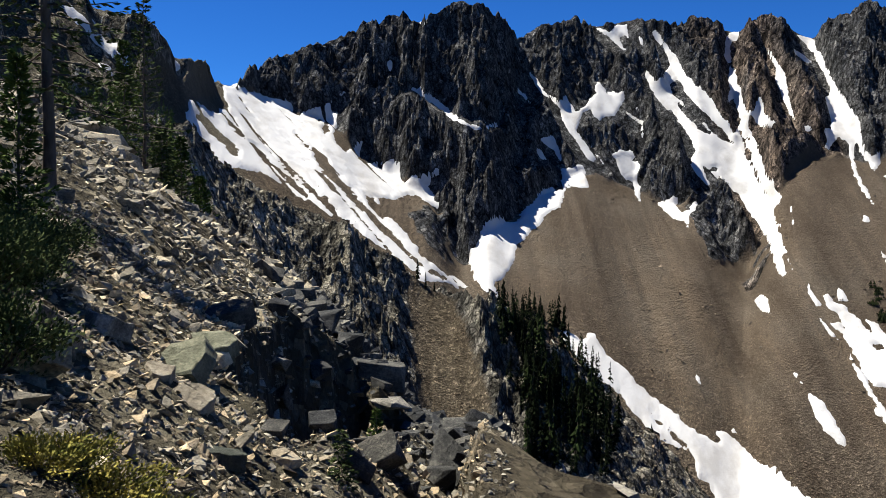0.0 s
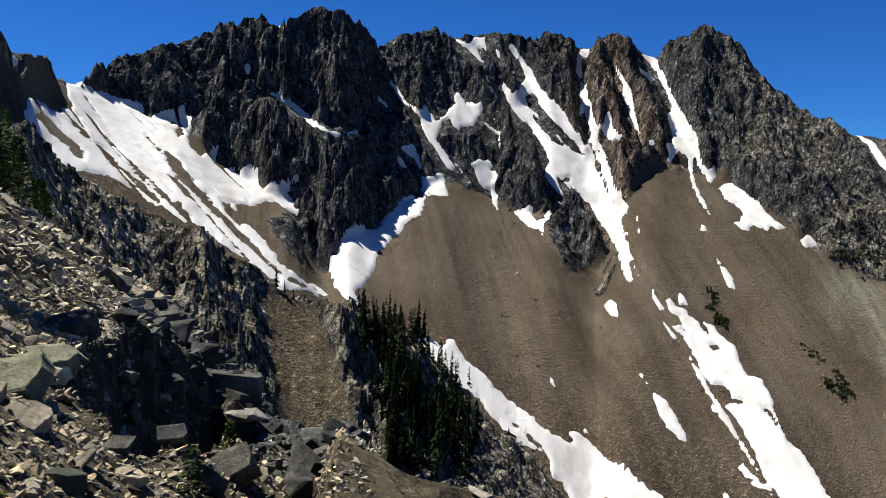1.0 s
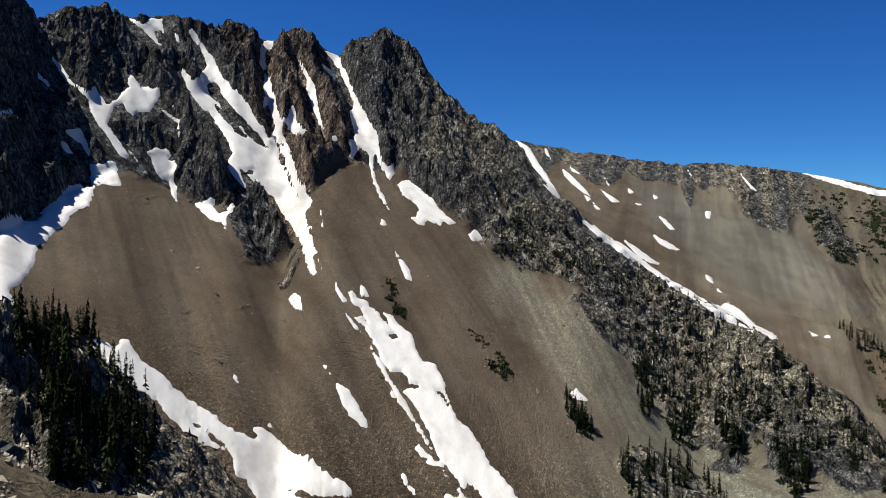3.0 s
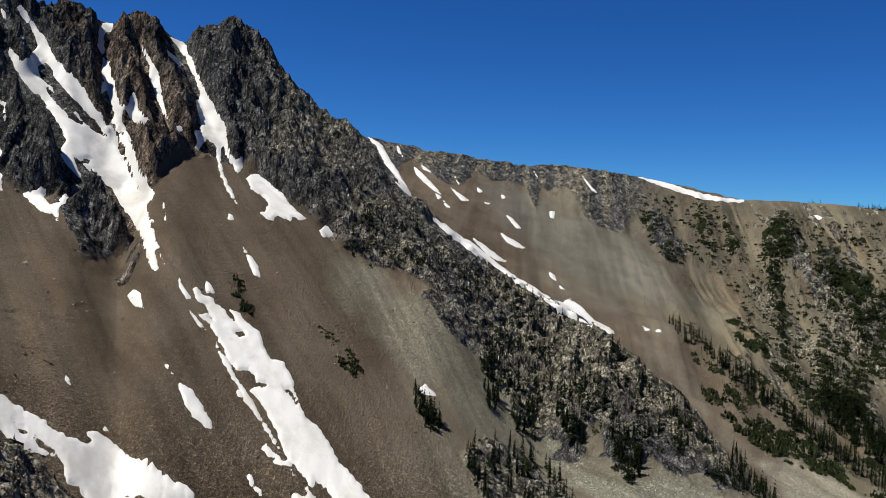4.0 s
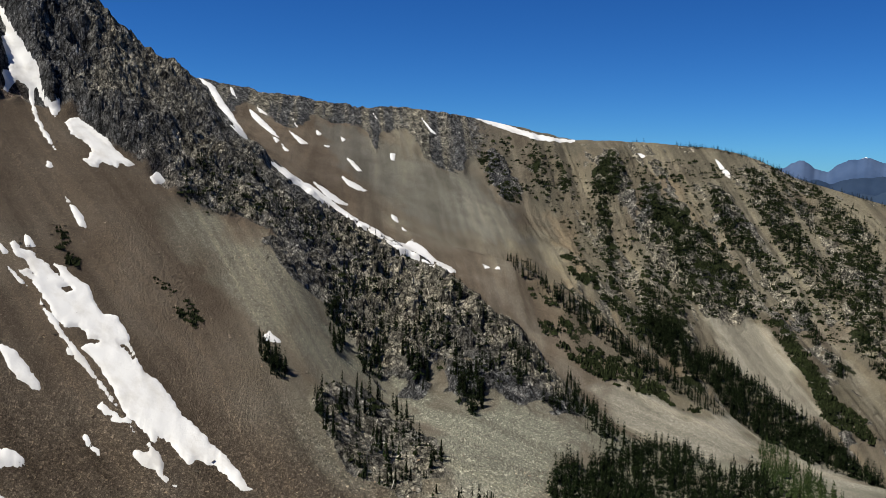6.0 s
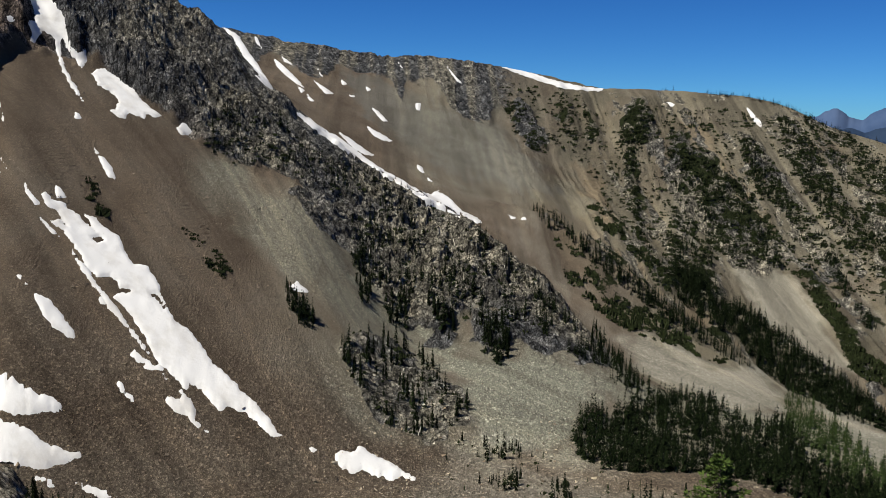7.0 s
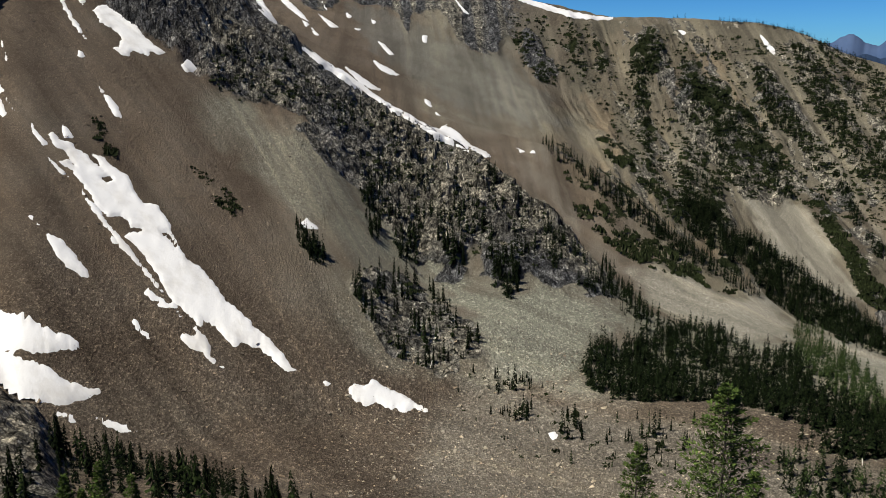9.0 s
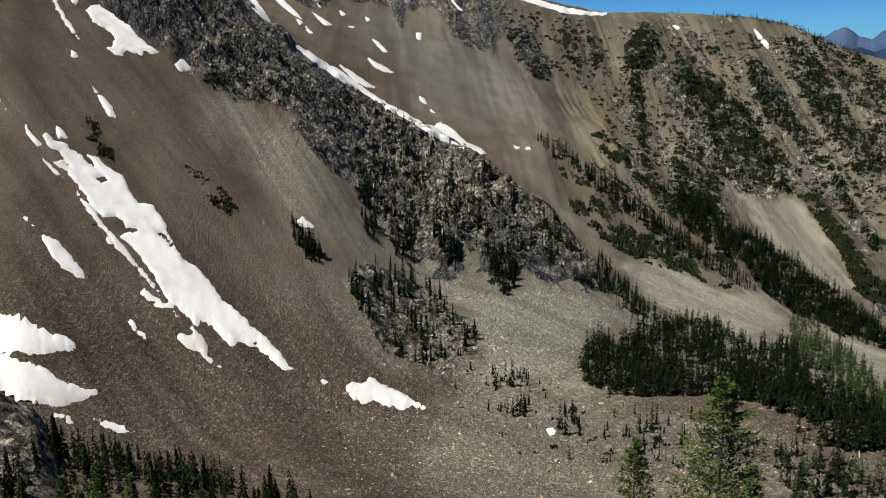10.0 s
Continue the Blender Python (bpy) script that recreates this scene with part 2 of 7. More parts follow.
# Outlines as the viewer sees them: degrees of bearing, degrees above the eye.
SNOW = {
    "col_field": [(-16.87, 7.48), (-16.23, 7.32), (-15.1, 6.63), (-14.88, 6.9), (-14.33, 7.13), (-14.58, 7.78), (-14.64, 8.51), (-13.77, 8.61), (-13.12, 8.12), (-11.95, 7.87), (-10.65, 7.61), (-10.28, 7.39), (-10.21, 6.87), (-9.72, 6.62), (-9.04, 7.01), (-8.13, 7.29), (-7.64, 7.67), (-7.6, 6.92), (-7.19, 6.93), (-7.31, 6.1), (-7.46, 5.57), (-7.24, 4.89), (-6.63, 4.4), (-5.79, 3.76), (-5.37, 3.53), (-5.56, 2.38), (-4.8, 1.38), (-3.64, -0.01), (-5.19, 0.07), (-7.49, -0.01), (-8.63, 0.37), (-10.13, 1.4), (-10.88, 2.16), (-11.99, 2.83), (-12.73, 3.08), (-13.46, 3.15), (-14.48, 3.14), (-15.09, 3.65), (-15.55, 4.53), (-16.5, 5.68), (-17.03, 5.88)],
    "col_apron": [(-6.63, 4.4), (-6.17, 4.52), (-5.71, 5.13), (-5.55, 4.98), (-5.79, 4.29), (-5.79, 3.76), (-5.37, 3.53), (-4.71, 3.54), (-3.25, 3.77), (-3.17, 3.16), (-3.1, 2.46), (-2.63, 2.23), (-1.9, 2.62), (-0.93, 2.85), (-0.23, 3.24), (0.23, 3.78), (0.43, 3.62), (-0.15, 2.93), (-0.74, 2.7), (-1.24, 2), (-0.93, 1.5), (-0.31, 0.84), (-0.39, 0.61), (-1.32, 1), (-1.71, 1.35), (-2.33, 1.46), (-3.1, 1.23), (-4.03, 1.23), (-4.8, 1.38), (-5.57, 1.8), (-6.41, 2.76)],
    "col_tongue": [(-9.19, 1.98), (-7.1, 2.37), (-4.8, 1.38), (-3.64, -0.01), (-2.8, -0.9), (-1.9, -2.07), (-1.63, -2.84), (-0.74, -3.43), (0.23, -4.09), (1.79, -4.86), (1.09, -4.98), (0.47, -4.59), (-1.32, -4.47), (-2.68, -4.12), (-3.65, -3.42), (-4.43, -2.72), (-5.2, -1.94), (-6.54, -1.09), (-7.49, -0.01), (-8.63, 0.37)],
    "ledge": [(-2.16, 8.56), (-1.62, 8.56), (-0.73, 7.93), (0.04, 7.36), (0.62, 6.79), (1.39, 6.41), (2.55, 6.03), (3.63, 6.14), (3.17, 5.91), (2.36, 5.76), (1.58, 6.15), (0.62, 6.53), (0.04, 7.06), (-0.73, 7.66), (-1.51, 8.19)],
    "crown": [(-1.69, 13.05), (-1.23, 12.95), (-0.62, 12.66), (-0.92, 12.55), (-1.5, 12.77)],
    "crown_bit": [(0.04, 12.48), (0.62, 12.3), (1.27, 12.04), (0.81, 12), (0.15, 12.3)],
    "face_fleck": [(-3.77, 10.26), (-3.58, 10.48), (-3.35, 10.15), (-3.58, 9.78)],
    "face_fleck_b": [(-7.14, 8.39), (-6.57, 8.47), (-6.65, 8.14), (-6.99, 8.02)],
    "collar": [(2.83, -0.43), (3.92, -0.24), (4.23, -0.55), (5, -0.43), (5.46, 0.22), (6.03, 0.65), (6.72, 1.15), (6.87, 1.68), (7.37, 1.76), (7.75, 1.57), (8.24, 1.72), (8.16, 2.18), (8.16, 3.13), (8.76, 3.28), (9.44, 3.39), (9.56, 3.12), (9.83, 1.98), (9.23, 1.9), (8.7, 1.98), (8.32, 1.91), (8.17, 1.41), (8.02, 0.53), (7.26, 0.22), (6.5, -0.7), (5.66, -1.4), (5.08, -2.06), (4.7, -3.42), (4.12, -4.19), (3.46, -4.7), (3.81, -5.55), (4.59, -6.43), (4.13, -6.24), (3.58, -5.74), (2.88, -5.17), (2.18, -4.39), (1.87, -3.23), (1.9, -2.26), (2.37, -2.26), (2.56, -1.4), (3.11, -1.02)],
    "collar_bit": [(6.62, 5.24), (7.35, 5.42), (7.65, 4.96), (8.04, 4.08), (8.23, 3.21), (7.93, 3.82), (7.54, 4.58), (7.08, 4.74)],
    "collar_fleck": [(6.32, 4.52), (6.7, 4.32), (7.05, 3.79), (6.78, 3.87)],
    "notch": [(7.22, 8.05), (7.9, 7.96), (8.28, 8.03), (8.74, 7.46), (9.04, 6.97), (9.3, 7.08), (9.79, 7.63), (10.35, 8.17), (10.23, 8.73), (10.6, 8.9), (10.9, 8.41), (11.09, 8.15), (11.65, 8.13), (12.24, 8.3), (12.21, 7.64), (11.95, 7.2), (11.59, 6.66), (10.92, 6.56), (10.62, 6.23), (10.25, 6.61), (9.98, 7.06), (9.42, 6.89), (9.31, 6.52), (9.12, 5.77), (9.43, 5.2), (9.92, 4.55), (10.38, 3.87), (10.27, 3.49), (9.74, 3.8), (9.28, 4.56), (8.67, 5.4), (8.14, 6.35), (7.91, 7.1)],
    "notch_b": [(5.12, 8.46), (5.62, 8.19), (6.19, 7.39), (5.85, 7.55)],
    "notch_c": [(5.92, 9.56), (6.38, 9.22), (6.84, 8.5), (7.22, 7.9), (6.69, 8.21), (6.26, 8.81)],
    "notch_d": [(10.19, 4.29), (10.6, 3.98), (11.05, 3.37), (10.76, 3.45)],
    "notch_e": [(12.21, 6.86), (12.62, 6.74), (13.32, 6.28), (13.58, 5.94), (13.07, 6.18)],
    "notch_f": [(13.4, 5.98), (13.55, 5.5), (13.44, 5.02), (13.26, 5.32)],
    "notch_g": [(12.46, 7.89), (12.8, 7.58), (13.21, 6.91), (12.91, 6.99)],
    "pocket": [(11.31, 4.16), (11.75, 4.23), (11.98, 4.41), (12.42, 4.29), (12.98, 4.02), (12.65, 3.65), (13.28, 3.34), (13.17, 2.89), (13.1, 2.14), (13.3, 0.9), (13.04, 1.39), (12.81, 2.33), (12.36, 2.41), (11.99, 2.79), (11.84, 3.25), (11.68, 3.85)],
    "cap": [(10.13, 12.54), (10.69, 12.34), (11.24, 12.14), (11.69, 12.51), (12.35, 12.55), (12.42, 12.09), (12.5, 11.55), (12.13, 11.85), (11.84, 11.65), (12.06, 11.21), (12.25, 10.84), (11.96, 11), (11.44, 11.42), (10.88, 11.9)],
    "cap_bit": [(13.12, 11.7), (13.34, 11.58), (13.42, 11.01), (13.2, 11.23)],
    "skirt": [(14.47, 0.78), (14.94, 0.89), (15.44, 1.26), (15.63, 0.63), (15.92, 0.18), (16.46, 0.36), (16.7, 0.81), (17.12, 1.14), (16.81, 0.47), (16.42, 0.03), (16.36, -0.72), (16.11, -0.34), (15.57, -0.23), (15.02, 0.22)],
    "skirt_bit": [(15.94, 2), (16.05, 1.89), (15.8, 1.33), (15.66, 1.37)],
    "couloir_left": [(13.66, 9.42), (14.21, 8.96), (14.74, 9.19), (15.1, 9.82), (14.91, 10.44), (14.54, 11.1), (14, 11.77), (13.85, 12.13), (14.17, 12.11), (14.36, 11.75), (14.61, 11.63), (14.98, 11.01), (15.56, 10.34), (16, 9.42), (16.72, 8.57), (17.61, 7.74), (18.14, 6.82), (18.85, 6.07), (19.2, 5.34), (19.56, 4.43), (18.9, 1.9), (18.02, 2.64), (17.31, 3.2), (17.78, 1.91), (17.5, 1.99), (16.96, 2.58), (16.6, 3.22), (16.49, 3.77), (16.84, 4.31), (16.58, 4.87), (16.22, 5.43), (15.68, 6.18), (15.31, 6.74), (14.77, 7.12), (14.29, 7.68), (13.85, 8.43), (13.59, 9.06)],
    "couloir_main": [(18.85, 6.07), (19.2, 5.34), (19.54, 6.05), (19.82, 5.57), (20.07, 4.77), (20.58, 4.69), (20.76, 3.86), (20.94, 2.95), (21.46, 2.41), (21.7, 1.68), (22.14, 1.32), (22.08, 0.71), (21.65, 0.5), (21.83, -0.48), (22.27, -0.69), (21.94, -0.73), (22.18, -1.55), (22.53, -2.38), (22.88, -3.59), (22.61, -3.16), (22.36, -2.38), (22.13, -2.45), (22.45, -3.78), (22.22, -3.89), (21.88, -3.54), (21.53, -2.47), (21.17, -1.38), (20.48, -0.3), (19.78, 0.61), (19.53, 1.34), (18.9, 1.9), (18.02, 3.01), (17.9, 4.11), (18.16, 5.19)],
    "couloir_mid": [(18.67, 11.67), (19.39, 11.62), (19.26, 11.18), (18.79, 10.69), (18.97, 10.15), (18.8, 9.46), (19.08, 9.27), (19.33, 8.37), (19.59, 7.47), (19.87, 6.93), (20.38, 6.73), (20.54, 7.25), (20.77, 7.52), (20.71, 7.07), (20.89, 6.6), (21.4, 6.33), (21.74, 5.86), (21.41, 5.51), (20.73, 5.65), (20.39, 6.19), (20.04, 6.39), (19.95, 6.03), (20.23, 5.31), (20.69, 4.32), (20.76, 3.86), (20.41, 4.4), (19.89, 5.32), (19.53, 6.23), (19.25, 7.13), (19.1, 7.67), (18.83, 7.33), (18.96, 8.04), (18.81, 8.75), (18.87, 9.53), (18.55, 10.18), (18.68, 10.87)],
    "couloir_thin": [(20.89, 11), (21.23, 10.53), (21.68, 9.57), (21.95, 9.34), (22.2, 8.39), (22.38, 7.51), (22.66, 6.45), (22.76, 6.06), (22.43, 6.46), (22.22, 6.99), (21.87, 7.89), (21.6, 8.6), (21.65, 9.22), (21.24, 10.01)],
    "sliver": [(22.63, 10.36), (22.99, 10.09), (23.68, 9.5), (23.49, 9.41), (22.99, 9.85)],
    "couloir_right": [(22.81, 11.19), (23.72, 11.12), (23.79, 10.67), (23.96, 10.22), (24.19, 9.97), (24.39, 9.45), (24.53, 8.93), (24.95, 8.22), (25.44, 7.51), (25.67, 6.98), (25.77, 6.64), (26.08, 6.45), (26.4, 5.92), (26.48, 4.89), (26.74, 4.13), (27.21, 3.57), (27.51, 3.83), (27.53, 3.15), (27.32, 2.64), (27.01, 3.16), (26.59, 3.79), (26.36, 4.55), (26.12, 4.39), (25.81, 4.4), (25.33, 4.77), (25.01, 4.54), (24.7, 4.1), (24.54, 4.21), (24.72, 4.79), (24.46, 5.32), (24.84, 5.38), (24.83, 6.17), (24.69, 6.69), (24.49, 7.22), (24.87, 7.37), (24.8, 8.06), (24.4, 8.77), (24.14, 9.29), (23.8, 10), (23.31, 10.54)],
    "couloir_tail": [(25.8, 4.58), (26.15, 4.46), (26.2, 3.53), (26.46, 2.49), (26.94, 1.62), (27.45, 0.51), (27.14, 0.72), (26.63, 1.62), (26.18, 2.42), (25.91, 3.54)],
    "rib_fleck": [(23.22, 5.69), (23.88, 5.45), (23.95, 5.24), (23.39, 5.33)],
    "rib_fleck_b": [(28.74, 7.53), (29.01, 7.46), (28.98, 7.16), (28.79, 7.23)],
    "fleck_low": [(26.76, 0.03), (27.1, -0.11), (27.04, -0.42), (26.76, -0.32)],
    "main_tail": [(22.58, 0.78), (22.72, 0.35), (22.83, -0.47), (22.97, -0.76), (22.77, -0.58), (22.66, 0.06)],
    "fleck_c": [(20.62, -5.42), (20.99, -5.09), (21.33, -5.29), (21.52, -6.26), (21.07, -6.13), (20.8, -5.92)],
    "low_field": [(8.18, -7.8), (8.95, -7.97), (9.52, -8.42), (9.9, -8.25), (9.82, -7.95), (10.28, -8.02), (10.85, -8.61), (11.11, -9.24), (11.8, -9.78), (12.55, -10.31), (13.3, -11.21), (14.05, -11.91), (15.16, -12.65), (16.26, -13.52), (17.52, -14.39), (18.59, -14.66), (18.19, -13.92), (18.83, -13.94), (19.47, -14.41), (21.22, -15.81), (21.16, -15.62), (22.73, -16.72), (24.91, -18.4), (22.75, -18.4), (20.4, -17.67), (18.85, -17.21), (17.3, -16.81), (17, -15.67), (14.07, -14.45), (12.19, -11.99), (10.68, -10.94), (8.38, -8.75)],
    "low_upper": [(20.37, -15.24), (22.73, -16.72), (24.9, -18.33), (21.54, -15.59), (22.71, -16.58), (23.94, -17.36), (24.93, -18.15), (24.65, -18.5), (23.82, -18.33), (22.53, -17.95), (21, -17.24), (22.36, -18.33), (20.79, -17.32), (19.54, -16.79)],
    "low_lobe": [(17.29, -15.37), (18.84, -16.49), (19.62, -16.94), (19.7, -17.51), (20.8, -18.17), (20.55, -18.19), (21.78, -18.69), (23.01, -19.43), (23.91, -20.29), (25.22, -20.86), (26.69, -21.35), (25.68, -21.47), (24.77, -21.74), (23.39, -21.7), (22.26, -21.28), (21.12, -21.16), (19.35, -19.95), (18.63, -18.44)],
    "low_fleck": [(19.28, -13.62), (19.64, -13.87), (19.39, -13.86)],
    "stone_fleck": [(16.86, -10.22), (17.16, -10.57), (17.41, -11.14), (17.16, -11.01)],
    "wedge": [(22.53, -9.24), (22.87, -9.64), (23.32, -10.31), (23.75, -10.9), (24.15, -11.29), (24.81, -11.68), (25.21, -12.5), (25.81, -13.45), (26.1, -14.06), (25.66, -13.97), (25, -13.37), (24.44, -12.57), (24.16, -11.74), (23.66, -10.98), (23.08, -10.19)],
    "long_field": [(24.8, -4.82), (25.12, -5.4), (25.71, -5.58), (26.5, -6.34), (27.09, -7.11), (27.88, -7.86), (27.68, -7.48), (27.08, -6.41), (27.67, -6.71), (28.46, -7.54), (28.93, -7.84), (29.34, -8.98), (29.86, -9.73), (30.64, -9.9), (31.16, -10.83), (31.44, -11.58), (31.85, -12.87), (32.25, -13.6), (32.83, -13.94), (33.62, -14.83), (34.22, -15.89), (35, -16.92), (32.51, -17.41), (31.13, -16.21), (30.73, -15.31), (30.52, -14.77), (29.92, -13.68), (29.52, -12.94), (29.12, -12.39), (28.33, -11.66), (28.52, -11.54), (29.3, -11.64), (29.88, -11.25), (28.91, -11.08), (28.31, -10.34), (27.53, -10.35), (26.93, -9.6), (26.13, -7.89), (25.73, -7.32), (25.02, -6.75), (25.53, -6.67), (25.92, -7.12), (25.52, -6.17), (24.93, -5.79), (24.61, -5.02)],
    "long_foot": [(32.83, -13.94), (33.62, -14.83), (34.22, -15.89), (35, -16.92), (36.17, -17.99), (36.2, -18.2), (37.3, -19.23), (37.85, -19.84), (38.39, -20.64), (39.1, -21.38), (38.34, -21.35), (37.6, -20.58), (36.87, -19.76), (36.11, -19.51), (35.54, -19.27), (35.13, -19.57), (34.41, -18.97), (33.9, -18.18), (32.84, -17.32), (32.91, -17.93), (31.92, -17.08), (30.93, -15.85), (31.68, -14.54)],
    "long_tip": [(25.38, -4.42), (25.62, -4.58), (25.94, -5.27), (25.51, -5.24)],
    "long_tip_b": [(23.67, -4.1), (23.95, -4.83), (24.58, -5.64), (24.23, -5.64), (23.75, -4.87)],
    "long_tip_c": [(24.32, -6.29), (24.83, -6.91), (25.5, -7.67), (25.11, -7.52)],
    "long_rim": [(26.14, -8.5), (26.54, -9.23), (27.13, -9.98), (27.42, -10.73), (27.93, -11.29), (28.53, -12.22), (29.14, -13.33), (29.73, -14.05), (30.14, -14.96), (30.54, -15.54), (29.94, -14.82), (29.34, -13.88), (28.54, -12.82), (27.74, -11.67), (27.15, -10.74), (26.66, -9.8)],
    "drip": [(27.43, -11.26), (27.74, -11.56), (28.14, -12.15), (27.67, -12.01)],
    "drip_b": [(29.25, -15.39), (29.55, -14.98), (29.95, -15.52), (30.54, -16.05), (31.33, -16.74), (31.96, -17.15), (31.53, -17.13), (30.75, -16.51), (29.76, -15.82)],
    "drip_c": [(28.31, -16.96), (28.71, -17.2), (28.94, -17.81), (29.64, -18.41), (29.24, -18.36), (28.59, -17.69)],
    "drip_d": [(31.17, -18.55), (31.81, -18.4), (32.53, -18.78), (32.24, -17.82), (32.75, -18.43), (33.26, -19.04), (33.48, -19.55), (33.2, -19.78), (33.54, -20.19), (34.11, -20.77), (33.62, -20.6), (32.99, -19.94), (32.47, -19.44), (31.76, -18.99)],
    "drip_e": [(29.85, -15.9), (30.54, -16.2), (31.09, -16.18), (31.76, -16.95), (31.05, -16.62), (30.17, -16.34)],
    "floor_patch": [(42.84, -22.83), (43.34, -22.67), (43.96, -22.78), (44.6, -22.24), (45.2, -22.68), (46.42, -23.26), (47.24, -23.66), (48.61, -24.48), (47.65, -24.24), (47.01, -24.52), (45.97, -24.29), (44.94, -23.95), (43.91, -23.83), (43.19, -23.41)],
    "floor_chip": [(41.03, -22.19), (41.63, -22.49), (41.3, -22.59)],
    "floor_chip_b": [(57.65, -25.85), (58.02, -25.65), (58.36, -25.85), (57.95, -26.09)],
    "chip": [(39.83, -11.51), (40.3, -11.14), (40.91, -11.69), (41.1, -11.92), (40.29, -11.9)],
    "gate_bits": [(23.01, -22.01), (23.66, -22.3), (24.7, -22.88), (23.94, -22.77), (23.13, -22.38)],
    "gate_bits_b": [(25.51, -22.88), (26.69, -23.44), (28.29, -24.2), (27.18, -23.95), (25.98, -23.39)],
    "fan": [(27.89, 2.42), (28.16, 2.66), (28.59, 2.71), (28.91, 2.45), (29.55, 1.94), (30.09, 1.43), (30.68, 0.91), (31.17, 0.39), (31.87, -0.14), (31.48, -0.25), (31.05, 0.03), (30.8, -0.26), (30.29, -0.16), (29.9, 0.01), (29.78, -0.31), (29.22, -0.17), (28.77, 0.17), (29.13, 0.18), (29.39, 0.71), (29.02, 1.23), (28.7, 1.47), (28.22, 1.73)],
    "fleck": [(32.81, -0.96), (33.2, -0.67), (33.62, -0.96), (33.75, -1.21), (33.08, -1.36)],
    "fleck_b": [(27.97, -2.62), (28.33, -2.84), (28.79, -3.56), (28.9, -4.13), (28.5, -4.02), (28.29, -3.55)],
    "fleck_d": [(27.76, -2.16), (28.04, -2.55), (27.84, -2.52)],
    "fleck_e": [(26.77, 0.01), (27.02, -0.1), (27.17, -0.41), (26.88, -0.31)],
    "far_a": [(35.65, 5.69), (36.29, 5.38), (36.86, 5.01), (37.24, 4.36), (38.01, 3.23), (38.92, 1.8), (38.59, 1.92), (37.83, 2.86), (37.07, 3.8), (36.48, 4.93)],
    "far_a_low": [(37.72, 2.67), (38.28, 2.25), (38.96, 1.69), (38.51, 1.88)],
    "far_a_top": [(37.82, 5.08), (38.01, 4.93), (38.28, 4.32), (37.98, 4.59)],
    "far_b": [(39.03, 3.72), (39.48, 3.35), (40.03, 2.86), (40.59, 2.3), (41, 1.82), (40.49, 2.08), (39.75, 2.64), (39.22, 3.2)],
    "far_b_top": [(39.54, 3.83), (39.83, 3.68), (40.28, 3.27), (39.73, 3.46)],
    "far_b_low": [(40.6, 1.89), (41.04, 1.63), (40.79, 1.44)],
    "far_c": [(41.64, 2.27), (42.22, 1.93), (42.94, 1.45), (42.41, 1.45)],
    "far_d": [(41.11, 1.48), (41.7, 0.89), (41.34, 0.96)],
    "far_d_top": [(41.91, 3.08), (42.31, 2.45), (42.1, 2.56)],
    "far_d_bit": [(43.41, 2.42), (43.84, 2.12), (43.56, 1.97)],
    "far_d_low": [(43.96, 1.39), (44.38, 1.32), (44.18, 1.17)],
    "far_e": [(45.47, 0.59), (45.93, 0.31), (46.59, -0.34), (46.28, -0.34), (45.83, 0.09)],
    "far_f": [(45.19, -0.73), (45.79, -1.01), (46.93, -1.68), (46.31, -1.65), (45.62, -1.31)],
    "far_g": [(48.54, -3.21), (48.94, -3.41), (49.11, -3.87), (48.64, -3.57)],
    "far_g_low": [(49.28, -4.07), (49.65, -4.41), (49.39, -4.39)],
    "far_h": [(54.88, -6.57), (55.43, -6.79), (55.12, -6.83)],
    "far_h_b": [(55.66, -6.9), (56.01, -6.69), (56.24, -6.88)],
    "far_i": [(50.46, 3.49), (50.82, 3.07), (51.57, 2.26), (51.25, 2.33), (50.82, 2.89)],
    "far_i_b": [(47.27, 3.6), (47.69, 3.06), (47.42, 3.27)],
    "far_j": [(45.1, 1.98), (45.41, 1.76), (45.18, 1.61)],
    "far_k": [(48.44, 0.91), (48.8, 0.88), (48.75, 0.41), (48.51, 0.48)],
    "far_l": [(70.02, 0.88), (70.49, 0.43), (71.02, -0.03), (71.05, -0.38), (70.7, -0.21), (70.29, 0.32)],
    "far_m": [(64.9, 1.21), (65.29, 1.14), (65.69, 1), (65.49, 0.85)],
    "far_strip": [(40.45, 0.24), (41.18, -0.13), (42.28, -0.86), (43.29, -1.47), (43.9, -1.94), (44.61, -2.47), (45.14, -2.89), (46.36, -3.69), (47.39, -4.19), (48.58, -4.93), (49.58, -5.34), (49.89, -4.97), (50.38, -5.19), (51.2, -5.77), (51.69, -6.37), (52.48, -6.73), (53.21, -7.12), (52.81, -7.22), (52.02, -6.76), (51.22, -6.47), (51.54, -6.79), (50.9, -6.56), (49.92, -6.1), (48.76, -5.49), (47.57, -4.73), (46.19, -3.88), (45.15, -3.19), (44.08, -2.48), (42.83, -1.78), (41.56, -0.87), (40.83, -0.32)],
    "far_strip_b": [(43.17, -1.03), (44.06, -1.56), (44.77, -2.1), (45.62, -2.66), (45.13, -2.64), (44.25, -2.15)],
    "left_gully": [(-24.58, 12.93), (-23.85, 12.84), (-23.37, 12.39), (-22.73, 11.94), (-22.58, 11.45), (-21.76, 10.83), (-21.1, 10.54), (-20.7, 10.04), (-20.51, 9.36), (-20.95, 9.4), (-21.44, 9.82), (-22.1, 10.46), (-22.75, 10.86), (-23.07, 11.41), (-23.55, 11.87), (-24.08, 12.55)],
    "left_thread": [(-22.46, 12.67), (-21.9, 12.31), (-21.38, 11.85), (-21.91, 12.04)],
    "left_fleck": [(-17.72, 9.98), (-17.34, 9.75), (-17.38, 9.32), (-17.69, 9.59)],
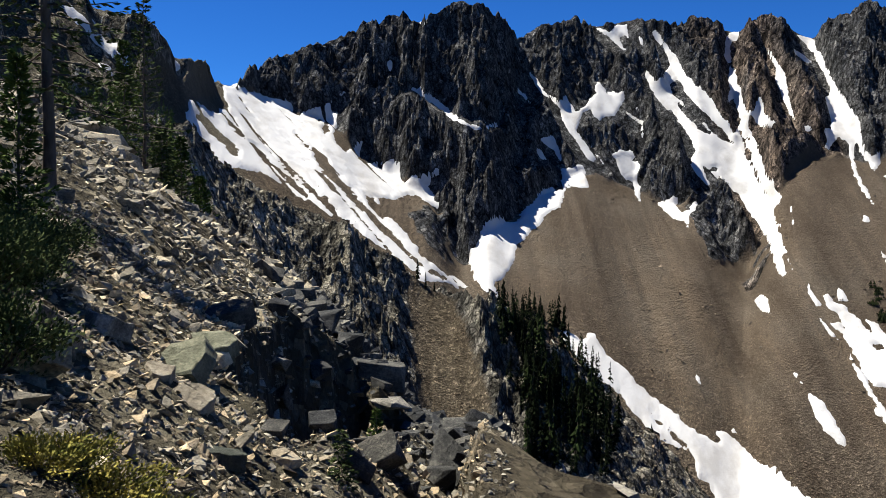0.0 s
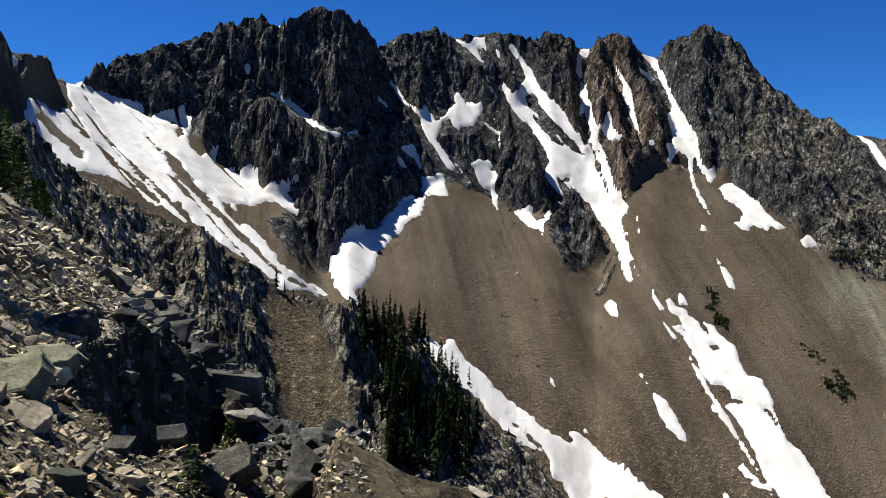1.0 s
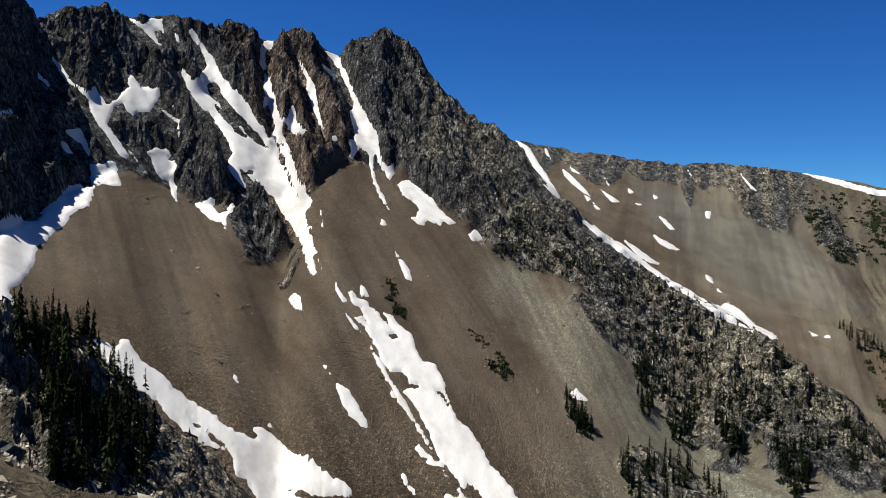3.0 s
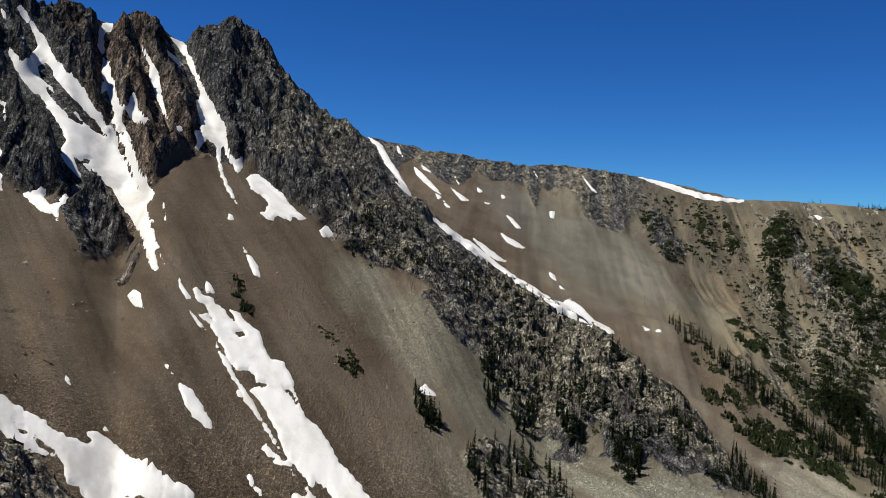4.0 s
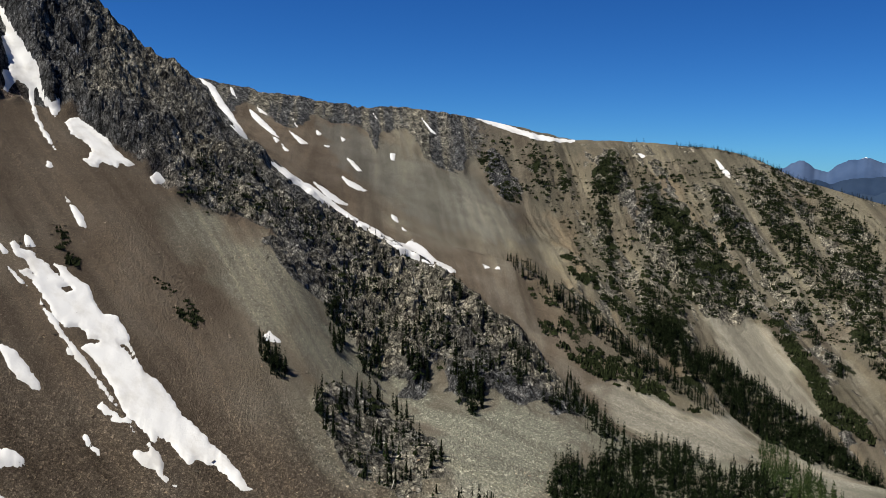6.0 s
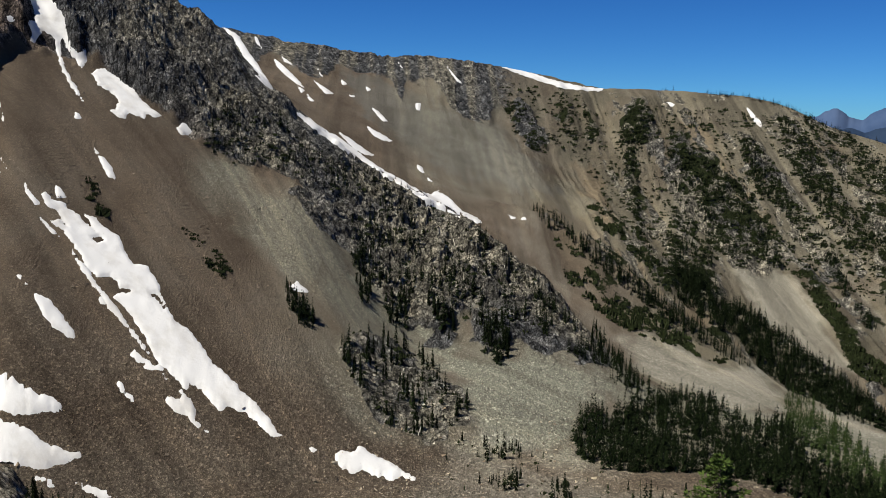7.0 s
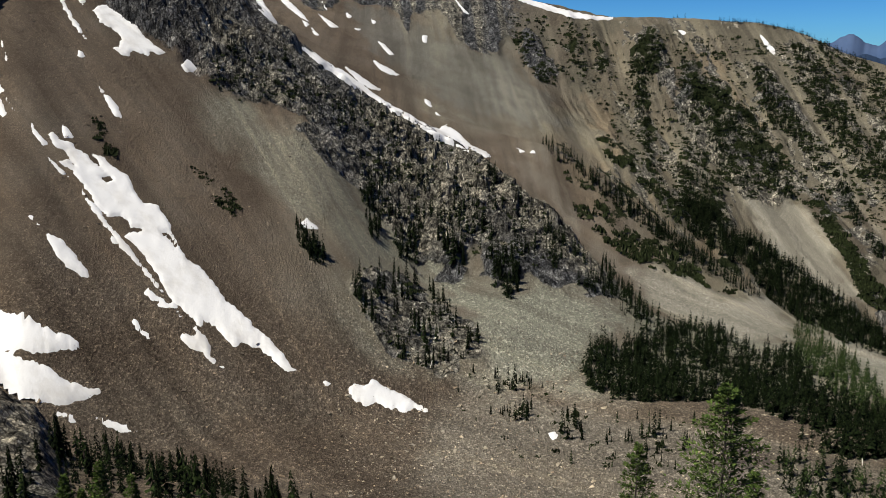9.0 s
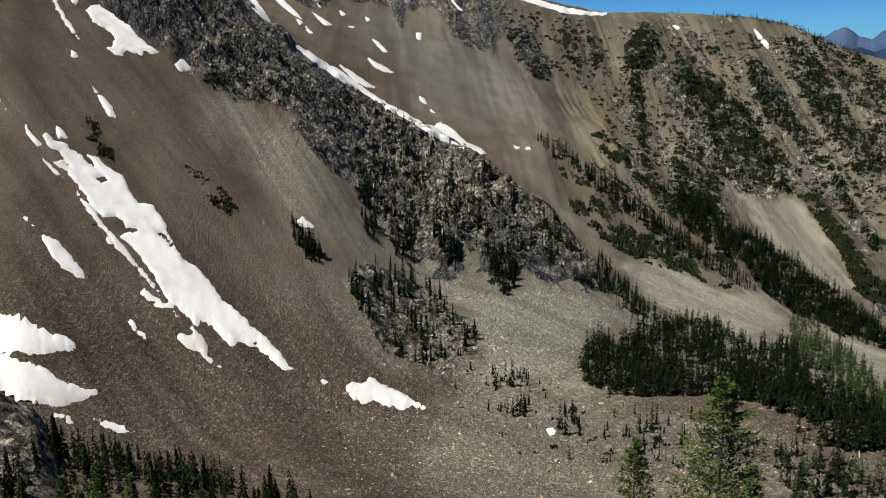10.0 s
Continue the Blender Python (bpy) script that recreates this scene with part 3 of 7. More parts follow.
    "left_fleck_b": [(-22.21, 9.46), (-21.72, 9.25), (-21.59, 8.91), (-22.05, 9.16)],
    "cornice": [(53.91, 3.46), (55.43, 3.21), (56.95, 2.74), (58.47, 2.31), (59.78, 2.09), (61, 1.99), (60.93, 1.84), (59.97, 1.84), (58.48, 1.97), (56.96, 2.41), (55.44, 2.91)],
}
# Bare ground and rock that breaks the snow.
BARE = {
    "a": [(-16.67, 6.87), (-15.89, 6.54), (-15.07, 5.83), (-14.35, 5.11), (-13.63, 4.19), (-13.53, 3.75), (-14.11, 4), (-14.83, 4.73), (-15.61, 5.45), (-16.32, 6.16)],
    "b": [(-15.02, 7), (-14.52, 6.65), (-13.62, 5.72), (-13.04, 5.1), (-13.62, 5.27), (-14.52, 6.17)],
    "c": [(-13.08, 4.99), (-12.42, 4.44), (-11.61, 3.59), (-10.98, 3.03), (-11.69, 3.25), (-12.53, 3.99)],
    "d": [(-11.06, 3.14), (-10.13, 2.39), (-9.19, 1.45), (-8.63, 0.64), (-7.87, 0.11), (-8.63, 0.26), (-9.76, 1.37), (-10.58, 2.24)],
    "e": [(-9.17, 5.02), (-8.15, 4.16), (-7.4, 3.21), (-6.64, 2.26), (-6.03, 1.42), (-5.26, 0.61), (-5.57, 0.3), (-6.53, 1.3), (-7.48, 2.26), (-8.42, 3.2)],
    "f": [(-8.31, 3.01), (-7.48, 2.03), (-7.02, 1.34), (-7.67, 1.76)],
    "g": [(-5.38, 1.5), (-4.72, 1.23), (-3.57, -0.09), (-4.34, -0.16), (-4.99, 0.61)],
    "h": [(-6.34, -0.66), (-5.19, -1.44), (-3.26, -2.8), (-1.91, -3.77), (-0.86, -4.36), (-2.49, -3.85), (-4.04, -2.88), (-5.58, -1.71)],
    "i": [(-3.65, -1.44), (-2.49, -2.41), (-0.93, -3.58), (0.74, -4.55), (-0.55, -4.24), (-2.29, -3.07)],
    "j": [(-7.99, 6.35), (-7.72, 5.98), (-7.8, 5.49), (-8.18, 5.41), (-8.22, 5.97)],
    "k": [(-8.52, 6.61), (-8.29, 6.76), (-8.18, 6.35), (-8.48, 6.23)],
    "l": [(-10.1, 5.57), (-9.36, 4.94), (-8.91, 4.34), (-9.36, 4.56)],
    "m": [(15.11, 8.56), (15.65, 8.9), (16.01, 8.16), (16.37, 7.61), (16.91, 7.05), (17.35, 6.09), (17.1, 5.91), (16.46, 6.48), (16.2, 6.89), (15.84, 7.59), (15.3, 7.98)],
    "n": [(15.66, 7.31), (16.38, 6.92), (17.1, 6.17), (17.71, 5.31), (16.93, 5.7), (16.21, 6.49)],
    "o": [(17.02, 6.93), (17.62, 6.33), (18.33, 5.77), (19.11, 4.73), (18.87, 4.63), (17.99, 5.31), (17.38, 5.98)],
    "p": [(17.63, 3.12), (18.29, 3.19), (18.16, 2.86), (17.77, 2.86)],
    "q": [(19.51, 5.58), (19.93, 4.6), (20.46, 3.32), (20.99, 2.05), (21.44, 1.07), (21.03, 1.44), (20.4, 2.75), (19.8, 4.21)],
    "r": [(27.3, -7.83), (27.88, -7.71), (28.08, -8.05), (27.62, -8.17)],
    "s": [(30.59, -11.53), (31.09, -11.63), (31.53, -12.32), (31.97, -12.94), (31.26, -12.44)],
    "t": [(36.76, -19.11), (37.22, -19.19), (37.29, -19.42), (36.9, -19.39)],
    "u": [(14.06, -13), (14.98, -13.6), (15.9, -14.33), (17, -15.32), (16.46, -15.25), (15.54, -14.64), (14.62, -13.77)],
    "v": [(45.13, -2.45), (45.83, -3.02), (46.7, -3.57), (46.19, -3.52), (45.49, -3.07)],
}
# Outlines in plan, metres east and north of the viewer.
CRAGS = {
    "toe": [(123.9, 429.6), (134.4, 425.8), (142, 406.1), (154.9, 410.6), (149.9, 382.1), (147.9, 383.4), (139.1, 363.2), (138.1, 373.3), (145.2, 396.8), (132.3, 392.8), (124.8, 387.8), (121.9, 395.7), (123.2, 407.4)],
    "knoll": [(-13.3, 349.3), (-5.9, 360.3), (0.7, 358.3), (1.8, 335.3), (-5.2, 321.9), (-11.4, 329.6)],
    "block": [(225.7, 240.7), (245.5, 249.4), (264.7, 250.8), (268.6, 233.4), (264.2, 210.7), (251.7, 191.4), (232.4, 191), (222.1, 197), (218.9, 209.1), (220, 222.7), (220.5, 231.8)],
    "ribs": [(158.2, 436), (160.2, 431.9), (157.6, 426), (156, 431.5)],
    "far_crag_a": [(751, 521), (760.8, 509.3), (732.4, 464.9), (716.6, 464.5), (702.2, 472), (719.4, 501.8)],
    "far_crag_b": [(841.7, 441.9), (865.4, 427.3), (834, 397.2), (798.7, 363.2), (783.4, 364.8), (802.8, 400.2), (800.6, 418.7)],
    "far_crag_c": [(818.2, 366.9), (825.6, 348.7), (797.1, 300.7), (775.9, 258.9), (740.2, 226.2), (721, 232.6), (704.4, 255.9), (727.3, 286.3), (748.6, 329.3), (772.7, 359.1)],
    "far_crag_d": [(874.8, 322.5), (874, 304.3), (849, 265.6), (824, 245.3), (826.7, 267.7), (845.5, 304)],
}
# Where trees and shrubs grow: bearing, degrees above the eye.
GROVES = {
    "far_scrub_west": [(53.93, 2.57), (58.49, 1.68), (61.5, 0.77), (60.97, -4.5), (59.41, -3.01), (57.84, -1.52), (57.12, -2.68), (54.77, -0.81)],
    "far_scrub": [(61.5, 0.77), (65.84, 1), (70.38, 0.5), (73.36, 0.53), (78.19, -1.79), (80.47, -3.39), (81.2, -11.41), (76.8, -10.54), (73.1, -9.46), (69.59, -8.62), (66.11, -10.7), (62.25, -7.88), (60.97, -4.5), (61.98, -1.83)],
    "rib_shrubs_a": [(54.73, 1.08), (55.49, 0.9), (56.09, -0.22), (56.88, -1.16), (57.66, -1.91), (57.3, -2.37), (56.33, -2), (55.55, -1.18), (54.95, -0.24), (54.55, 0.51)],
    "rib_shrubs_b": [(58.11, 1.67), (58.61, 1.49), (58.91, 0.37), (59.53, -1.12), (59.17, -1.69), (58.58, -0.95), (58.09, 0.18)],
    "rib_shrubs_c": [(59.04, 1.87), (59.81, 1.13), (60.23, 0.02), (60.76, -1.1), (60.59, -1.55), (60.1, -1.41), (59.75, 0.01), (59.26, 0.94)],
    "knob": [(62.95, 1.16), (64.03, 1.35), (64.37, 0.25), (64.13, -0.86), (64.09, -1.49), (63.1, -2.11), (62.35, -1.9), (62.22, -0.52), (62.7, 0.23)],
    "knob_low": [(62.36, -2.01), (63.29, -2.36), (63.52, -3.29), (63.54, -5.18), (63.88, -6.86), (63.22, -6.32), (62.75, -4.07)],
    "rib_b": [(65.56, -0.47), (66.28, -0.71), (66.88, -1.73), (68.16, -2.61), (69.63, -3.85), (70.74, -4.89), (72.04, -6.46), (72.63, -7.69), (73.02, -9.28), (72.06, -9.18), (71.32, -8.5), (70.36, -9.67), (69.6, -8.8), (68.33, -8.33), (67.71, -6.88), (67.42, -5.03), (66.26, -3.59), (65.31, -2.5)],
    "rib_b_left": [(64.96, -2.88), (65.93, -3.97), (66.16, -4.9), (65.86, -6.03), (65.56, -7.35), (65.64, -8.85), (66.29, -10.69), (68.73, -12), (69.22, -11.23), (68.33, -8.33), (67.57, -7.63), (67.13, -6.16), (66.56, -4.32), (65.71, -3.24)],
    "rib_c": [(69.74, -1.12), (70.49, -1.11), (71.22, -1.99), (72.16, -3.39), (73.08, -4.61), (74.19, -6.15), (74.83, -7.25), (74.28, -7.36), (73.2, -6.28), (72.12, -5.26), (71.24, -4.76), (70.46, -3.27)],
    "rib_d": [(71.8, 0.33), (72.73, 0.24), (73.79, -0.87), (74.89, -2.59), (75.98, -4.29), (77.06, -5.97), (78, -7.81), (76.58, -7.75), (75.5, -6.25), (74.42, -4.9), (73.49, -3.41), (72.56, -2.02)],
    "rib_e": [(73.36, 0.53), (75.02, -0.15), (76.67, -1.15), (78.25, -2.47), (79.95, -4.08), (80.49, -10.14), (78.78, -8.61), (77.78, -7.14), (76.67, -5.02), (75.56, -2.98), (74.12, -0.93)],
    "line_a": [(74.73, -6.9), (75.26, -7.43), (75.99, -8.43), (76.74, -9.77), (77.49, -11.1), (78.8, -12.46), (78.09, -12.62), (77.04, -11.49), (76.12, -10.01), (75.36, -8.66)],
    "line_b": [(77.67, -7.67), (78.78, -8.61), (81.2, -11.41), (81.39, -13.4), (78.98, -11)],
    "green_slope": [(73.43, -9.43), (74.43, -9.35), (75.52, -10.67), (76.6, -11.96), (78.04, -13.87), (79.71, -15), (80.45, -16.24), (77.53, -15.33), (76.71, -13.35), (75.26, -11.58)],
    "tufts_a": [(60.27, -5.85), (61.02, -5.56), (61.71, -6.76), (62.39, -6.92), (63.7, -7.06), (64.23, -8.74), (63.03, -8.68), (61.88, -8.08), (61.16, -7.16)],
    "tufts_b": [(62.64, -8.24), (64.15, -8.55), (65.68, -9.6), (66.5, -11.05), (65.78, -11.47), (64.22, -10.06)],
    "valley": [(65.7, -9.98), (67.52, -9.86), (69.08, -11.79), (70.52, -12.04), (71.96, -12.63), (73.77, -13.88), (75.54, -15.08), (76.92, -15.83), (79.65, -17.72), (81.96, -19.27), (82.12, -20.86), (79.77, -19.64), (77.5, -18.7), (75.4, -17.44), (73.66, -16.91), (71.83, -15.71), (70.48, -14.05), (68.44, -13.13), (66.74, -12.15)],
    "low_band": [(56.45, -6.07), (56.83, -5.98), (58.21, -6.87), (59.58, -7.79), (61.22, -8.68), (62.91, -9.94), (64.85, -11.34), (66.78, -12.71), (68.67, -13.78), (70.33, -14.5), (71.48, -15.75), (70.41, -15.69), (68.54, -14.67), (66.47, -13.85), (64.34, -12.32), (62.38, -10.92), (60.41, -9.29), (58.83, -8.2), (57.25, -7.09)],
    "low_shrubs": [(58.25, -8.02), (60.41, -9.29), (62.38, -10.92), (64.34, -12.32), (66.66, -13.84), (70.03, -15.37), (69.35, -15.91), (66.71, -14.83), (64.08, -14.59), (61.32, -12.88), (59.33, -11.25), (58.3, -9.56)],
    "spur_top": [(33.37, -1.03), (36.62, 0.47), (40.27, -0.98), (44.03, -3.22), (47.88, -5.12), (51.02, -6.83), (49.46, -7.04), (45.56, -5.9), (43.24, -5.52), (39.48, -3.62), (35.8, -3.24)],
    "spur_face": [(44.21, -5.52), (47.11, -5.9), (49.46, -6.85), (52.99, -7.77), (54.98, -9.27), (56.99, -11.15), (58.41, -12.83), (57.51, -14.97), (55.13, -15.06), (52.72, -13.97), (50.32, -13.62), (47.13, -12.87), (43.99, -10.54)],
    "spur_nose": [(57.41, -11.91), (59.01, -13.18), (61.04, -15.17), (63.06, -17.1), (63.87, -17.96), (62.51, -17.7), (61.08, -16.3), (59.11, -15.84), (57.51, -14.97)],
    "clump_a": [(53.19, -13.58), (54.91, -14.11), (55.37, -16.58), (54.38, -16.92), (53.48, -16.07)],
    "clump_b": [(49.31, -12.09), (51.11, -12.84), (51.53, -14.76), (50.74, -15.35), (49.73, -14.02)],
    "clump_c": [(46.34, -12.1), (47.92, -12.48), (48.01, -14.41), (46.94, -14.6), (46.54, -13.64)],
    "clump_d": [(44.45, -11.31), (45.35, -11.9), (45.55, -13.06), (44.76, -12.86)],
    "clump_e": [(60.98, -13.85), (62.19, -15.1), (63.43, -16.88), (62.67, -17.13), (61.47, -16.27), (60.83, -14.8)],
    "scree_clump": [(39.53, -11.42), (40.1, -11.82), (41.04, -13.18), (41.61, -14.15), (41.02, -14.63), (40.07, -13.61), (39.63, -12.46)],
    "scree_shrubs": [(32.44, -7.28), (33.5, -7.68), (34.91, -8.84), (35.98, -10.18), (35.59, -10.92), (34.51, -9.95), (33.29, -8.41)],
    "scree_shrubs_b": [(27.12, -3.89), (28.06, -4.98), (28.49, -6.43), (27.81, -6.58), (27.05, -5.13)],
    "block": [(43.26, -15.01), (44.68, -14.29), (46.66, -15.13), (49.05, -16.34), (50.65, -17.72), (52.48, -19.08), (52.68, -20.61), (50.61, -21.37), (48.95, -21.73), (47.1, -21.31), (45.71, -19.73), (44.54, -18.15), (43.58, -16.95)],
    "floor_forest": [(59.85, -21.95), (60.4, -20.22), (61.17, -19.62), (62.75, -19.53), (65.06, -19.19), (66.53, -18.15), (68.76, -17.97), (70.3, -18.93), (71.76, -19.07), (73.54, -19.11), (74.68, -20.21), (75.84, -21.45), (79.77, -22.16), (82.3, -23.33), (82.59, -25.56), (79.88, -24.5), (77.92, -24.89), (75.15, -25.04), (74.3, -23.61), (72.43, -22.82), (68.72, -22.81), (64.88, -23.18), (62.11, -23.38), (60.68, -22.84)],
    "nose_forest": [(62.22, -16.15), (62.98, -15.93), (64.59, -17.54), (66.17, -18.55), (66.62, -19.63), (64.7, -19.59), (63.07, -18.01)],
    "larch_strip": [(73.54, -17.14), (75.11, -17.39), (76.58, -18.61), (78.02, -19.72), (79.69, -20.65), (82.14, -22.04), (82.34, -23.65), (77.57, -21.7), (75.42, -20.64), (73.9, -19.32)],
    "lower_right": [(72.66, -25.43), (75.19, -25.37), (77.99, -25.55), (81.15, -24.24), (82.81, -27.12), (74.83, -28.84)],
    "bench_a": [(53.01, -23.27), (53.5, -21.94), (54.33, -22.42), (56.18, -21.89), (56.48, -23.02), (54.34, -23.44)],
    "bench_b": [(53.84, -24.46), (56.01, -24.34), (56.35, -25), (54.14, -25.32)],
    "bench_c": [(58.33, -26.18), (58.9, -24.61), (59.94, -25), (60.26, -26.08)],
    "bench_d": [(63.03, -25.89), (64.17, -24.7), (66.14, -24.63), (68.34, -25.48), (67.03, -26.34), (65.09, -26.9)],
    "bench": [(51.44, -21.76), (60.89, -23.01), (63.74, -23.93), (68.39, -23.49), (71.96, -25.88), (63.18, -29.03), (54.78, -27.33), (50.58, -24.4)],
    "rib_stand": [(3.74, -6.9), (5.68, -6.3), (7.8, -7.23), (8.76, -9.12), (10.29, -10.58), (12.21, -14.19), (10.74, -18.64), (6.12, -18.85), (5.71, -14.44), (4.53, -11.47)],
}
# Stretches of loose ground with a colour of their own: bearing, degrees above the eye.
TINTS = {
    "grey_grit": [(42.53, -18.06), (44.08, -19.67), (46.46, -22.05), (53.09, -23.27), (61.29, -22.99), (58.82, -21.24), (53.09, -21.75), (48.13, -21.33), (45.71, -19.73)],
    "pale_floor": [(49.36, -21.74), (53.5, -21.37), (60.49, -23.04), (68.77, -23.45), (74.49, -25.49), (82.59, -25.56), (83.02, -28.67), (54.83, -32.68), (48.73, -32.71), (47.99, -27.33), (50.16, -24.4)],
    "grey_bowl": [(43.31, 3.16), (47.08, 2.11), (50.92, 0.28), (53.6, 0.12), (54.98, -1.57), (57.14, -3.44), (58.34, -4.95), (56.05, -5.38), (54.09, -4.65), (50.98, -3.92), (47.87, -2.04), (44.8, 0.2)],
    "pale_streak": [(53.05, -0.64), (54.03, -1.58), (55.42, -3.47), (56.24, -5.38), (55.07, -5.02), (53.67, -3.12)],
    "pale_streak_b": [(50.73, 0.47), (51.5, 0.29), (52.88, -1.98), (53.3, -3.51), (52.51, -2.75), (51.32, -0.85)],
    "tan_high": [(59.27, 0.75), (62.22, 1.15), (65.85, 0.81), (67.69, -0.62), (70.69, -4.17), (72.61, -7.33), (71.2, -6.69), (68.24, -3.9), (66.68, -1.37), (65.57, -0.65), (65.33, -2.87), (65.44, -8.49), (64.15, -8.55), (63.58, -4.42), (62.09, -4.46), (60.54, -2.99), (60.12, -1.86)],
    "tan_streak": [(59.03, -3.02), (60.17, -3.19), (61.18, -4.87), (62.4, -7.11), (61.44, -6.77), (60.25, -5.28)],
    "ochre": [(66.03, 0.63), (67.71, -0.98), (69.59, -3.12), (71.47, -5.58), (73.16, -8.01), (71.94, -7.55), (70.07, -5.29), (68.2, -3.16), (66.66, -1)],
    "pink_chute": [(59.94, -7.01), (61.69, -8.09), (63.06, -9.17), (65.2, -10.95), (67.5, -12.54), (70.11, -13.9), (71.1, -15.43), (69.97, -14.46), (67.54, -13.21), (64.67, -11.54), (62.33, -9.78), (60.55, -8.14)],
    "pale_talus": [(69.36, -7.71), (71.04, -9.43), (73.43, -9.36), (75.36, -11.93), (77.19, -15.2), (75.53, -14.9), (73.75, -13.7), (71.94, -12.45), (70.41, -10.4)],
    "pale_boulders": [(62.56, -14.7), (64.81, -14.24), (68.61, -15.69), (71.48, -15.75), (73.73, -16.9), (73.47, -18.07), (70.63, -18.9), (66.89, -17.87), (64.18, -16.64)],
    "pale_run": [(53.76, -7.17), (57.26, -7.28), (58.94, -11.08), (61.36, -13.63), (63.74, -15.37), (62.59, -15.45), (58.99, -12.61), (56.17, -9.63)],
    "grey_fan": [(44.18, -11.12), (47.13, -12.87), (50.33, -14.4), (53.17, -16.65), (57.12, -15.18), (61.49, -16.65), (63.68, -17.98), (60.83, -19.38), (59.56, -22.15), (55.34, -22.75), (53.27, -21.24), (50.77, -17.45), (47.94, -15.18), (43.97, -14)],
    "grey_chute": [(34.02, -2.68), (35.81, -2.87), (37.97, -4.37), (41.71, -6.29), (44, -7.45), (43.89, -13.62), (41.65, -11.28), (38.6, -10.07), (36.05, -7.36)],
    "pale_lane": [(73.81, -16.72), (76.38, -17.16), (78.74, -18.15), (80.76, -19.51), (82.12, -20.86), (79.85, -20.42), (77.54, -19.17)],
    "lit_channel": [(72.83, -3.37), (74.13, -5.44), (75.21, -6.8), (76.32, -8.48), (78.09, -10.75), (80.11, -12.57), (79.87, -13.28), (77.1, -10.23), (75.65, -8.25), (74.19, -6.22), (73.15, -4.6)],
    "lit_channel_b": [(65.4, -2.87), (66.74, -5.06), (67.41, -8.01), (67.14, -8.21), (66.46, -5.26)],
    "lit_channel_c": [(66.33, -4.7), (66.07, -6.58), (65.72, -6.97), (65.98, -4.9)],
}
PIT = [(-2.15, 8.6), (-2.7, 11.2), (-3.6, 18.4), (-2.4, 22.5), (-0.7, 22.0), (-0.6, 14.5), (-0.9, 8.5), (-1.6, 8.0)]


def spread(outline, az, el, r, margin=1.5):
    """Metres inside (plus) or outside (minus) of an outline given as bearings and heights above the eye."""
    return near(outline, az, el, margin) * r * .01745


